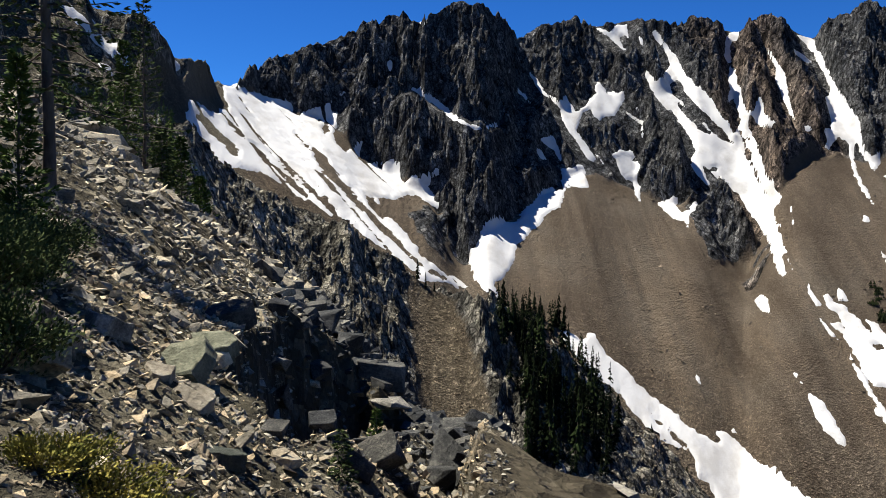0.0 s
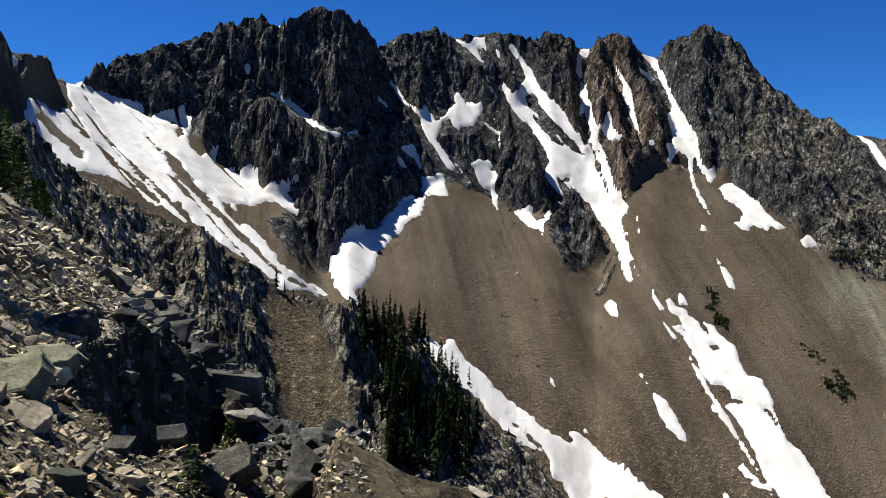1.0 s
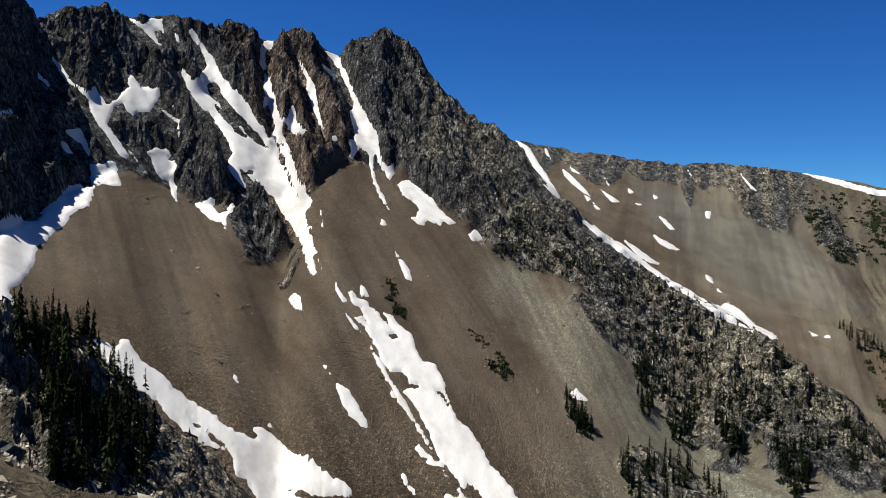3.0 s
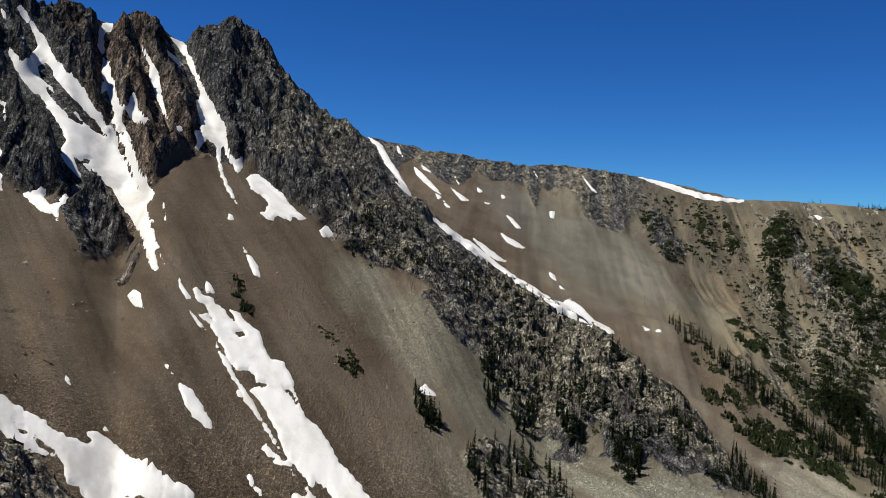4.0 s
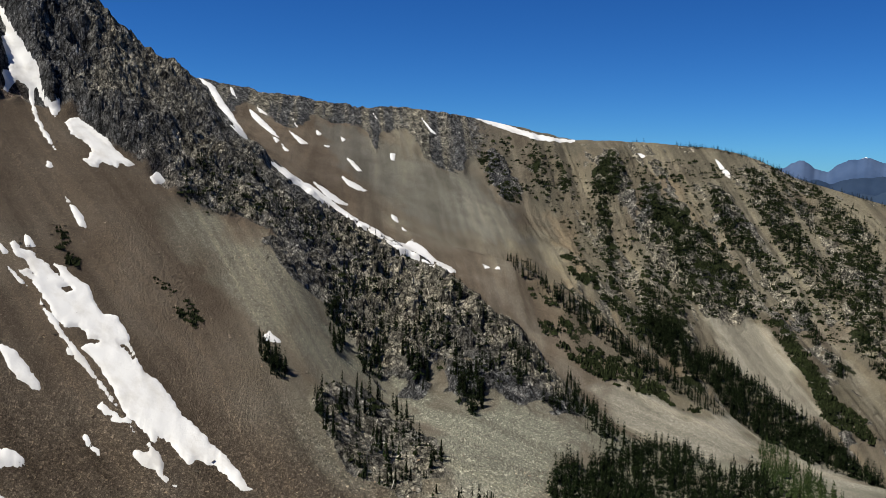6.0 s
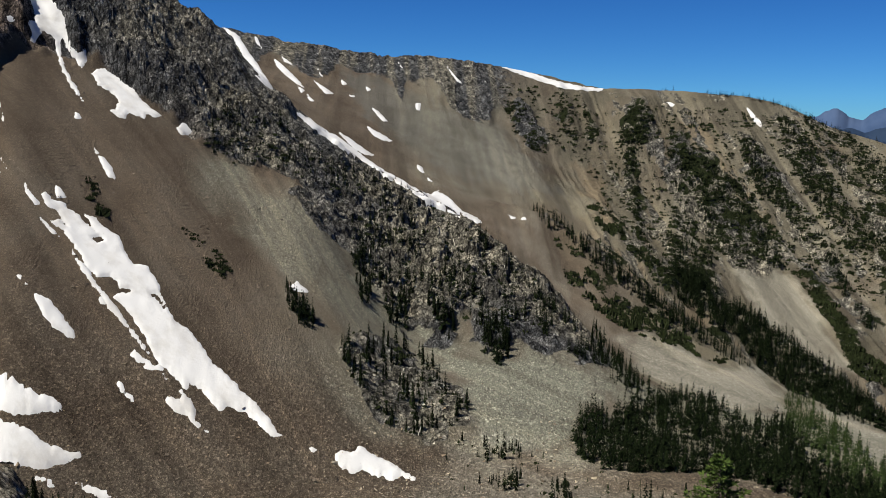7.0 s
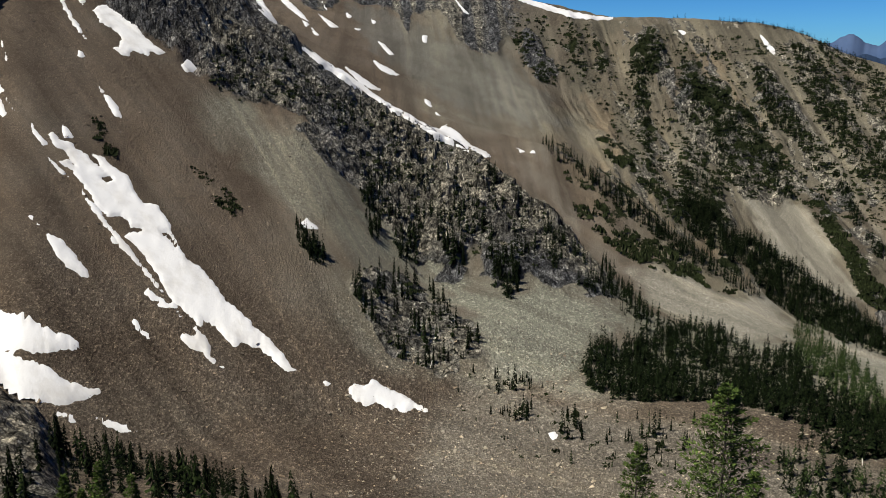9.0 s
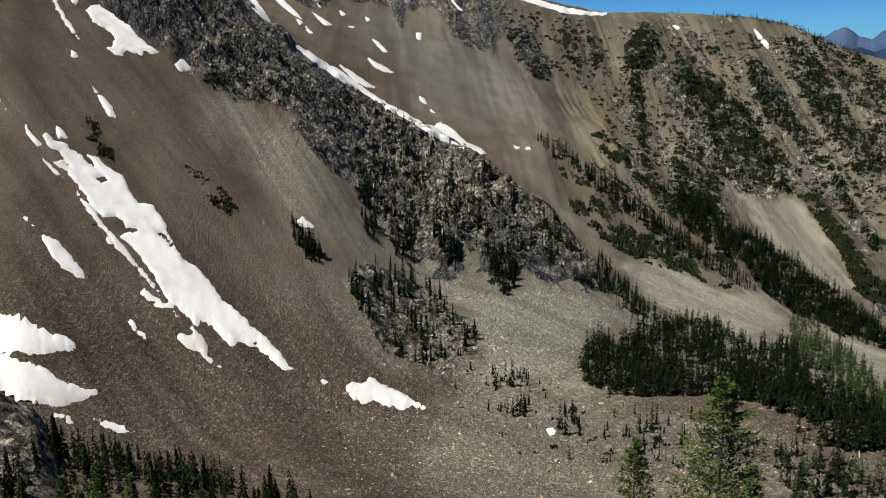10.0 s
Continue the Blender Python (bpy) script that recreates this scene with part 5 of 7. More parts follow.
NEAR_LARCH = leaf_material("larch_boughs", (.026, .045, .011), (.072, .104, .026), 2.0)
LARCH = leaf_material("larch_needles", (.008, .0145, .005), (.026, .038, .012), 1.5)
SHRUB = leaf_material("shrub_leaves", (.06, .07, .016), (.24, .2, .05), 3.0)
BARK = bark_material()
GREY_WOOD = rock_material("bleached_wood", (.25, .24, .22), (.4, .38, .35), (.55, .53, .5))


# ---------------------------------------------------------------- the ground, one sheet split by its forms
def mesh_from(name, verts, quads, material, smooth_faces=False):
    me = bpy.data.meshes.new(name)
    me.vertices.add(len(verts))
    me.vertices.foreach_set("co", np.ascontiguousarray(verts, np.float32).ravel())
    k = quads.shape[1]
    me.loops.add(quads.size)
    me.loops.foreach_set("vertex_index", np.ascontiguousarray(quads, np.int32).ravel())
    me.polygons.add(len(quads))
    me.polygons.foreach_set("loop_start", np.arange(0, quads.size, k, dtype=np.int32))
    me.update(calc_edges=True)
    me.shade_smooth() if smooth_faces else me.shade_flat()
    me.materials.append(material)
    return me


def colours(me, name, rgb):
    at = me.color_attributes.new(name, "FLOAT_COLOR", "POINT")
    at.data.foreach_set("color", np.ascontiguousarray(np.column_stack([rgb, np.ones(len(rgb))]), np.float32).ravel())


nb, nd = X.shape
ground_verts = np.column_stack([X.ravel(), Y.ravel(), Zt.ravel()])
ii, jj = np.meshgrid(np.arange(nb), np.arange(nd - 1), indexing="ij")
ip = (ii + 1) % nb
ground_quads = np.stack([ii * nd + jj, ii * nd + jj + 1, ip * nd + jj + 1, ip * nd + jj], -1)  # [bearing, distance, 4]
tan_mask = np.maximum(MASK["wild"] * (1 - .2 * MASK["cliff"]), np.maximum(.95 * smooth(38, 46, AZ), .5 * smooth(25, 31, AZ)) * smooth(375, 400, RR) * (1 - smooth(560, 600, RR)) * MASK["cliff"] * np.clip(.8 + .5 * rough(X / 30, Y / 30, Zt / 20, 3, 144), .45, 1.1))
tan_mask = np.maximum(tan_mask, smooth(60, 66, AZ) * smooth(330, 370, RR) * (1 - .2 * MASK["cliff"]))
tan_mask = np.maximum(tan_mask, .7 * (1 - smooth(40, 75, RR)))
tan_mask = np.clip(tan_mask + .5 * rough(X / 40, Y / 40, 0, 3, 101), 0, 1) * smooth(.05, .5, tan_mask)
grey_mask = .8 * smooth(36, 46, AZ) * smooth(285, 330, RR) * (1 - smooth(395, 430, RR))
grey_mask = np.maximum(grey_mask, smooth(45, 50, AZ) * smooth(600, 680, RR) * (1 - smooth(54, 59, AZ)) * .42)
grey_mask = np.clip(grey_mask * (1 + .6 * rough(X / 18, Y / 18, 0, 3, 111)), 0, 1)
tan_mask = np.maximum(tan_mask, MASK["front"] * np.clip(.9 + .4 * rough(X / 22, Y / 22, Zt / 22, 3, 131), 0, 1))
tan_mask = np.maximum(tan_mask, .55 * MASK["chute"])
WASH = {k: np.zeros(AZ.shape) for k in ("ochre", "pale", "ash", "grey")}
SHADES = {"grey_bowl": ("ash", .9), "pale_streak": ("pale", .22), "pale_streak_b": ("pale", .16), "tan_high": ("ochre", .1), "tan_streak": ("ochre", .5), "ochre": ("ochre", .34),
          "pink_chute": ("ochre", .35), "pale_talus": ("pale", .5), "pale_boulders": ("pale", .6), "pale_run": ("pale", .2), "grey_fan": ("grey", 1.0), "grey_chute": ("grey", .55),
          "pale_lane": ("pale", .55), "pale_floor": ("pale", .26), "grey_grit": ("grey", .5), "lit_channel": ("pale", .25), "lit_channel_b": ("pale", .35), "lit_channel_c": ("pale", .35)}
for key, outline in TINTS.items():
    shade, amount = SHADES[key]
    d = np.where(RR > np.where(AZ > 34, 120, 235), spread(outline, AZ, EL, RR, 2.0), -60.0)
    WASH[shade] = np.maximum(WASH[shade], amount * smooth(-6, 7, d + 6 * rough(X / 15, Y / 15, 0, 3, 121) + 5 * wave((X - Y) / 5, (X + Y) / 90, 0, 122) * (RR > 560)))
grey_mask = np.maximum(grey_mask * .6, WASH["grey"])
WASH["ochre"] = np.maximum(WASH["ochre"], .22 * MASK["chute"])
stony = np.clip((1 - smooth(285, 345, RR)) + WASH["pale"] * (RR < 600) + .75 * WASH["grey"], 0, 1)
tan_mask = np.maximum(tan_mask, MASK["crag"] * smooth(38, 42, AZ) * (1 - smooth(370, 400, RR)) * np.clip(.7 + .6 * rough(X / 12, Y / 12, Zt / 12, 3, 141), 0, 1))
tan_mask = np.maximum(tan_mask, .9 * MASK["back"] * smooth(-.1, .5, wave((X - Y) / 11, (X + Y) / 260, 0, 142) + .5 * wave((X - Y) / 4, (X + Y) / 60, 0, 143)))
tan_mask = np.maximum(tan_mask, .85 * smooth(-12, -16, AZ) * smooth(220, 250, RR))
ground_kind = np.column_stack([MASK["cliff"].ravel(), tan_mask.ravel(), grey_mask.ravel()])
ground_grit = np.column_stack([stony.ravel(), stony.ravel(), stony.ravel()])

ground_tone = np.column_stack([MASK["growth"].ravel(), MASK["warm"].ravel(), MASK["furrow"].ravel()])
ground_wash = np.column_stack([WASH["ochre"].ravel(), WASH["pale"].ravel(), WASH["ash"].ravel()])

lines_r = {n: line(n, bearings)[0][:, None] for n in NAMES}
zone = np.zeros(AZ.shape, int)
zone[RR > lines_r["gully"]] = 1
zone[RR > lines_r["hollow"]] = 2
zone[RR > lines_r["base"]] = 3
zone[(RR > lines_r["base"]) & (AZ > 33) & (AZ < 90)] = 4
zone[RR > lines_r["lee"]] = 5
zone[RR > lines_r["far_crest"] + 60] = 6
FORMS = [("hillside", "steep scree hillside of broken grey and tan rock", "hillside"),
         ("rock_rib", "dark fluted rock rib with a brown scree chute", "rock ridge"),
         ("scree_slope", "wide brown scree slope running down to a rubble floor", "scree slope"),
         ("rocky_peak", "dark jagged rock headwall above snow and scree", "mountain peak"),
         ("rocky_spur", "dark rock spur with tan ledges and scattered conifers", "mountain spur"),
         ("far_ridge", "tan and grey gullied ridge with dark conifer patches", "mountain ridge"),
         ("lowland", "hazy low ground falling away behind the ridges", "ground")]
# behind the headwall, where nobody looks, the sheet is coarse
ci, cj = np.searchsorted(bearings, 29.0) // 4 * 4, np.searchsorted(distances, 700.0)
coarse = np.zeros((nb, nd - 1), bool)
coarse[:ci, cj:cj + (nd - 1 - cj) // 4 * 4] = True
gi, gj = np.meshgrid(np.arange(0, ci, 4), np.arange(cj, cj + (nd - 1 - cj) // 4 * 4, 4), indexing="ij")
wide_quads = np.stack([gi * nd + gj, gi * nd + gj + 4, (gi + 4) * nd + gj + 4, (gi + 4) * nd + gj], -1)
for k, (name, label, category) in enumerate(FORMS):
    pick = np.concatenate([ground_quads[(zone[:, :-1] == k) & ~coarse], wide_quads[zone[gi, gj] == k]])
    used, back_to = np.unique(pick, return_inverse=True)
    me = mesh_from(name, ground_verts[used], back_to.reshape(pick.shape), LAND)
    colours(me, "kind", ground_kind[used])
    colours(me, "tone", ground_tone[used])
    colours(me, "wash", ground_wash[used])
    colours(me, "grit", ground_grit[used])
    tagged(new(name, me), label, category, kind="structure")

# ---------------------------------------------------------------- snow
STREAKED = {"col_tongue": .5, "col_field": .72, "far_strip": .7}  # how much of a wind-scored bank is whole


BANKS = {"col_field": ("col_apron", "col_tongue"), "low_field": ("low_upper", "low_lobe"), "couloir_left": ("couloir_main", "couloir_mid"), "couloir_right": ("couloir_tail",), "long_field": ("long_foot",)}


def pieces(mask):
    """Numbers the connected cells of a grid; 0 is outside."""
    out, count = np.zeros(mask.shape, int), 0
    for a, b in zip(*np.nonzero(mask)):
        if out[a, b]:
            continue
        count += 1
        out[a, b], todo = count, [(a, b)]
        while todo:
            a1, b1 = todo.pop()
            for a2, b2 in ((a1 + 1, b1), (a1 - 1, b1), (a1, b1 + 1), (a1, b1 - 1)):
                if 0 <= a2 < mask.shape[0] and 0 <= b2 < mask.shape[1] and mask[a2, b2] and not out[a2, b2]:
                    out[a2, b2] = count
                    todo.append((a2, b2))
    return out, count


def snow_patch(key):
    """A bank of old snow that lies in the land's hollow inside its outline and thins out to a ragged edge."""
    joined = [SNOW[k] for k in (key, *BANKS.get(key, ()))]
    p = np.array([q for o in joined for q in o])
    i0, i1 = np.searchsorted(bearings, p[:, 0].min() - .5), np.searchsorted(bearings, p[:, 0].max() + .5)
    az, el, r = AZ[i0:i1], EL[i0:i1], RR[i0:i1]
    inner = np.maximum.reduce([near(o, az, el, .6) for o in joined]) * r * .01745
    inner = np.where((r > 235) & IN_SIGHT[i0:i1], inner, -20.0)
    rows = np.nonzero((inner > -2).any(0))[0]
    if not len(rows):
        return
    j0, j1 = max(rows[0] - 3, 0), min(rows[-1] + 4, len(distances))
    az, el, r, inner = az[:, j0:j1], el[:, j0:j1], r[:, j0:j1], inner[:, j0:j1]
    x, y, z = X[i0:i1, j0:j1], Y[i0:i1, j0:j1], Zt[i0:i1, j0:j1].copy()
    for _ in range(2):
        z[1:-1] = (z[:-2] + 2 * z[1:-1] + z[2:]) / 4
        z[:, 1:-1] = (z[:, :-2] + 2 * z[:, 1:-1] + z[:, 2:]) / 4
    small = min(1.0, max(.5, np.ptp(p[:, 0]) / 2.5))
    for hole in BARE.values():
        inner = np.minimum(inner, -near(hole, az, el, .6) * r * .01745)
    inner = inner + small * (.5 * wave(x / 4.5, y / 4.5, 0, 201) + .5 * wave(x / 1.7, y / 1.7, 0, 202) + .4 * wave(x / .8, y / .8, 0, 206)) + (-.2 if key.startswith(("couloir", "notch", "cap", "face")) else .2)
    if key in STREAKED:
        across, along = .72 * x + .7 * y, .7 * x - .72 * y
        bare = wave(across / 3, along / 50, 0, 203) + .5 * wave(across / 1.4, along / 16, 0, 204) + .2 * wave(x / 2, y / 2, 0, 207)
        inner = np.minimum(inner, (STREAKED[key] - bare) * 3)
    z = np.maximum(z, Zt[i0:i1, j0:j1] - .3) + np.clip(inner * .8, -1.6, .65) + .05 * wave(x / 5, y / 5, 0, 205)
    keep = inner > -2.2
    n = x.shape[1]
    a, b = np.meshgrid(np.arange(x.shape[0] - 1), np.arange(n - 1), indexing="ij")
    quads = np.stack([a * n + b, a * n + b + 1, (a + 1) * n + b + 1, (a + 1) * n + b], -1).reshape(-1, 4)
    whole = keep.ravel()[quads].all(1).reshape(a.shape)
    where = "in a rock couloir" if "couloir" in key else "on a far ridge" if "far" in key else "among dark crags" if key[:5] in ("notch", "cap", "crown", "ledge", "face_") else "on brown scree"
    number, count = pieces(whole)
    peak = np.maximum.reduce([inner[:-1, :-1], inner[1:, :-1], inner[:-1, 1:], inner[1:, 1:]])
    for k in range(1, count + 1):
        mine = number == k
        if peak[mine].max() < .15 or mine.sum() < 3:
            continue
        used, back_to = np.unique(quads[mine.ravel()], return_inverse=True)
        verts = np.column_stack([x.ravel(), y.ravel(), z.ravel()])[used]
        size = np.ptp(verts[:, 0])
        wide = "long wind-scored bank" if key in STREAKED and size > 40 else "small ragged patch" if size < 14 else "ragged patch"
        tagged(new("snow_patch", mesh_from("snow_patch", verts, back_to.reshape(-1, 4), SNOW_MAT, True)),
               f"{wide} of old white snow {where}", "snow patch", "snow patches")


for key in SNOW:
    if not any(key in rest for rest in BANKS.values()):
        snow_patch(key)


# Stands hidden in part behind the brow: outlines in plan, metres east and north of the viewer.
WOODS = {
    "gate_stand": [(54.4, 151.8), (76.1, 182.3), (106.6, 231.3), (116.6, 217.7), (121.2, 181.6), (115.8, 137.4), (90.7, 108.1), (46.4, 133.3)],
    "left_slope": [(-69.8, 150.2), (-112.8, 248.7), (-102.4, 269.7), (-58.7, 179.8), (-51.5, 167.7), (-46.7, 170.6), (-52, 158.7), (-56.9, 149.5)],
}


# ---------------------------------------------------------------- trees
def part(name, me_or_bm, material, parent, label=""):
    """Links a mesh as one part under a thing or a part."""
    if isinstance(me_or_bm, bmesh.types.BMesh):
        me = bpy.data.meshes.new(name)
        me_or_bm.to_mesh(me)
        me_or_bm.free()
        me.materials.append(material)
    else:
        me = me_or_bm
    ob = new(name, me)
    ob.parent = parent
    return tagged(ob, label)


def tube(path, radii, sides=6):
    """Verts and quads of a tapered round limb along a path."""
    verts, quads = [], []
    for k, (p, rad) in enumerate(zip(path, radii)):
        for a in range(sides):
            q = a * math.tau / sides
            verts.append((p[0] + rad * math.cos(q), p[1] + rad * math.sin(q), p[2]))
        if k:
            for a in range(sides):
                b = (a + 1) % sides
                o = (k - 1) * sides
                quads.append((o + a, o + b, o + sides + b, o + sides + a))
    return verts, quads


def far_crown(rng, slim, whorls, arms, gaps, folds=4):
    """Crown of a conifer seen from afar: whorls of drooping, broken boughs, each a bent blade. One metre high; returns verts and triangles."""
    v, f = [], []
    for w in range(whorls):
        for a in range(arms):
            if rng.random() < gaps:
                continue
            h = .06 + .92 * min(1, max(0, (w + rng.uniform(-.7, .9)) / (whorls - .5))) ** .9
            reach = slim * (1 - h) ** .8 * (1.0 if w else .8) + .012
            q = math.tau * (a + rng.random() * .9) / arms + w * 1.3
            l = reach * rng.uniform(.6, 1.2)
            c, s = math.cos(q), math.sin(q)
            wd = l * rng.uniform(.24, .42)
            z0, z1, z2 = h + .03, h - l * .12, h - l * rng.uniform(.3, .65)
            o = len(v)
            v += [(0, 0, z0), (c * l * .55 - s * wd, s * l * .55 + c * wd, z1 - .03), (c * l, s * l, z2), (c * l * .55 + s * wd, s * l * .55 - c * wd, z1 - .03), (c * l * .5, s * l * .5, z1 + .03)]
            if folds == 4:
                f += [(o, o + 1, o + 4), (o + 1, o + 2, o + 4), (o + 2, o + 3, o + 4), (o + 3, o, o + 4)]
            else:
                v.pop()
                f += [(o, o + 1, o + 2), (o, o + 2, o + 3)]
    return np.array(v), np.array(f)


def trunk_mesh(height, width, lean=0.0):
    path = [(lean * k * k, 0, -height * .03 + height * k * 1.0) for k in (0, .3, .65, .97)]
    v, q = tube(path, [width, width * .75, width * .45, width * .1], 6)
    return mesh_from("trunk", np.array(v), np.array(q), BARK, True)


def conifer(kind, seed):
    """A fir or larch, its base at the origin, a metre high: trunk and crown."""
    rng = random.Random(seed)
    fir = kind == "fir_tree"
    v, f = far_crown(rng, rng.uniform(.13, .19) if fir else rng.uniform(.15, .2), 13 if fir else 11, 7 if fir else 6, .12 if fir else .25)
    root = new(kind)
    root.empty_display_size = .1
    part("trunk", trunk_mesh(1, .02, rng.uniform(-.02, .02)), BARK, root)
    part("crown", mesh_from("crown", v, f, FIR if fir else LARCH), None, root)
    return root


FIRS = [far_crown(random.Random(300 + k), .12 + .02 * (k % 4), 10, 5, .05, 2) for k in range(6)]
THICK = [far_crown(random.Random(320 + k), .17 + .02 * (k % 4), 8, 5, .05, 2) for k in range(6)]
TINY = [far_crown(random.Random(330 + k), .25 + .02 * (k % 4), 6, 5, .05, 2) for k in range(6)]
rng = random.Random(77)


def spots(key, count, clump=9.0, seed=0, fill=.0):
    """Places in a wood or grove, gathered in clumps."""
    g = np.random.RandomState(seed + 5)
    n = count * 12
    if key in WOODS:
        p = np.array(WOODS[key])
        x, y = g.uniform(p[:, 0].min(), p[:, 0].max(), n), g.uniform(p[:, 1].min(), p[:, 1].max(), n)
        ok = inside(WOODS[key], x, y) > 0
    else:
        nearest = 555 if key in FAR_GROVES else 70 if key == "rib_stand" else 120
        i, j = np.nonzero((near(GROVES[key], AZ, EL, .3) > 0) & IN_SIGHT & (RR > nearest) & (RR < 1012) & (AZ < 85))
        if not len(i):
            return np.zeros((0, 2))
        share = np.clip(EL[i, np.minimum(j + 1, len(distances) - 1)] - EL[i, j], .002, .2)
        k = g.choice(len(i), n, p=share / share.sum())
        a, r = np.radians(AZ[i, j][k] + g.uniform(-.07, .07, n)), RR[i, j][k] + g.uniform(-.7, .7, n)
        x, y = r * np.sin(a), r * np.cos(a)
        ok = np.ones(n, bool)
    ok &= 1.4 * wave(x / clump, y / clump, 0, 300 + seed) + .5 * wave(x / clump * 3, y / clump * 3, 0, 301 + seed) + .55 * g.uniform(-1, 1, n) > -fill
    return np.column_stack([x, y])[ok][:count]


def stand(key, count, low, high, label, larch=.1, clump=9.0, fill=.5):
    """Single trees, each a thing of its own."""
    for k, (x, y) in enumerate(spots(key, count, clump, len(key), fill)):
        is_larch = rng.random() < larch
        proto = rng.choice(LARCHES_FAR if is_larch else FIRS_FAR)
        h = rng.uniform(low, high) * rng.choice((.55, .8, 1, 1))
        z = float(height(x, y)[0])
        t = copy_thing(proto, Matrix.Translation((x, y, z - .15)) @ Euler((rng.gauss(0, .03), rng.gauss(0, .03), rng.uniform(0, 6.28))).to_matrix().to_4x4())
        t.scale = (h * rng.uniform(.85, 1.2),) * 2 + (h,)
        tagged(t, ("pale green larch" if is_larch else "dark green fir") + " " + label, "conifer tree", key.replace("_", " "))


def woods(name, keys, low, high, label, material=FIR, clump=14.0, shapes=FIRS, fill=.1):
    """Far woods that nobody could count: one mesh of many small conifers or shrubs."""
    vs, fs, o = [], [], 0
    for key, count in keys:
        at = spots(key, count, clump, len(key) + count, fill)
        for (x, y), z in zip(at, height(at[:, 0], at[:, 1]) if len(at) else ()):
            v, f = shapes[rng.randrange(len(shapes))]
            h = rng.uniform(low, high) * rng.choice((.4, .6, .8, 1, 1.2))
            q = rng.uniform(0, 6.28)
            w = h * rng.uniform(.8, 1.3)
            c, s = math.cos(q) * w, math.sin(q) * w
            vs.append(np.column_stack([x + v[:, 0] * c - v[:, 1] * s, y + v[:, 0] * s + v[:, 1] * c, z + v[:, 2] * h - h * .06]))
            fs.append(f + o)
            o += len(v)
    tagged(new(name, mesh_from(name, np.vstack(vs), np.vstack(fs), material)), label, "forest", kind="stuff")


def bush_shape(rng):
    """A low clump of growth about a metre high and wider than that: a few bent, leaning tufts."""
    v, f = [], []
    for k in range(9):
        q, l = rng.uniform(0, 6.28), rng.uniform(.2, .95)
        c, s = math.cos(q), math.sin(q)
        b = rng.uniform(.22, .42)
        h = rng.uniform(.45, 1.0) * (1.05 - .5 * l)
        o = len(v)
        v += [(c * l - b, s * l - b * .7, -.1), (c * l + b, s * l - b * .6, -.1), (c * l + .1 * b, s * l + b, -.1), (c * l + rng.uniform(-.1, .1), s * l + rng.uniform(-.1, .1), h)]
        f += [(o, o + 1, o + 3), (o + 1, o + 2, o + 3), (o + 2, o, o + 3)]
    return np.array(v), np.array(f)


BUSHES = [bush_shape(random.Random(360 + k)) for k in range(6)]
FAR_GROVES = {"far_scrub", "far_scrub_west", "knob", "knob_low", "line_a", "line_b", "green_slope", "tufts_a", "tufts_b", "valley", "low_band", "low_shrubs", "sky_line", "sky_line_low"} | {k for k in GROVES if k.startswith("rib_") and k != "rib_stand"}
WOODS["sky_line"] = [(q * math.sin(radians(a)), q * math.cos(radians(a))) for q, a in ((992, 64), (994, 70), (996, 76), (1004, 76), (1004, 70), (1001, 64))]
WOODS["sky_line_low"] = [(q * math.sin(radians(a)), q * math.cos(radians(a))) for q, a in ((992, 74), (992, 80), (992, 86), (1006, 86), (1006, 80), (1004, 74))]
FIRS_FAR = [conifer("fir_tree", 40 + k) for k in range(5)]
LARCHES_FAR = [conifer("larch_tree", 60 + k) for k in range(3)]
stand("rib_stand", 90, 7, 13, "standing on the dark rock rib", .5, 7)
stand("gate_stand", 80, 6, 11, "on the slope below the viewer", .3, 12)
stand("block", 45, 6, 10, "on a rock outcrop in the scree", .1, 10, .8)
stand("bench", 40, 2, 5.5, "on the rubble floor of the cirque", .25, 5, .2)
for key, count in (("bench_a", 14), ("bench_b", 8), ("bench_c", 10), ("bench_d", 18)):
    stand(key, count, 2.5, 6, "in a clump on the rubble floor", .15, 12, .9)
stand("scree_clump", 24, 4, 6.5, "in a clump on grey scree", 0, 30, .9)
for key, count in (("clump_a", 16), ("clump_b", 12), ("clump_c", 9), ("clump_d", 6), ("clump_e", 12)):
    stand(key, count, 7, 11, "in a clump below the rocky spur", 0, 30, .9)
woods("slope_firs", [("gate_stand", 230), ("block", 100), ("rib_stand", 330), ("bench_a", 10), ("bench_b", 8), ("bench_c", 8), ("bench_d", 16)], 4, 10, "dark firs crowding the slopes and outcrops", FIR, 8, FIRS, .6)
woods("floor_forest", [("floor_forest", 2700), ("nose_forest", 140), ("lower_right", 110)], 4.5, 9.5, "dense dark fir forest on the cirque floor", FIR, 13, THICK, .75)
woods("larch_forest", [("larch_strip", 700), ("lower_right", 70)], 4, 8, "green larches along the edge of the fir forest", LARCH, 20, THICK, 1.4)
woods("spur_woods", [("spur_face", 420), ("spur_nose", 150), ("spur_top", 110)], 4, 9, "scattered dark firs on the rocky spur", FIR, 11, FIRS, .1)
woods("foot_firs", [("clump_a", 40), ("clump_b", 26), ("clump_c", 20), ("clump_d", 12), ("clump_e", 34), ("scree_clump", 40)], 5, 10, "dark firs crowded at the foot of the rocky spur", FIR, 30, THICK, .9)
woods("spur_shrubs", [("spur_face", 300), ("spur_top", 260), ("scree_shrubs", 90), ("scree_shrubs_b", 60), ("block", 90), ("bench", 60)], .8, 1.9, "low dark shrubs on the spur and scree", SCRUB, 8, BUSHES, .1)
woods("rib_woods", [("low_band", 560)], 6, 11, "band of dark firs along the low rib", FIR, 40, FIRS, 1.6)
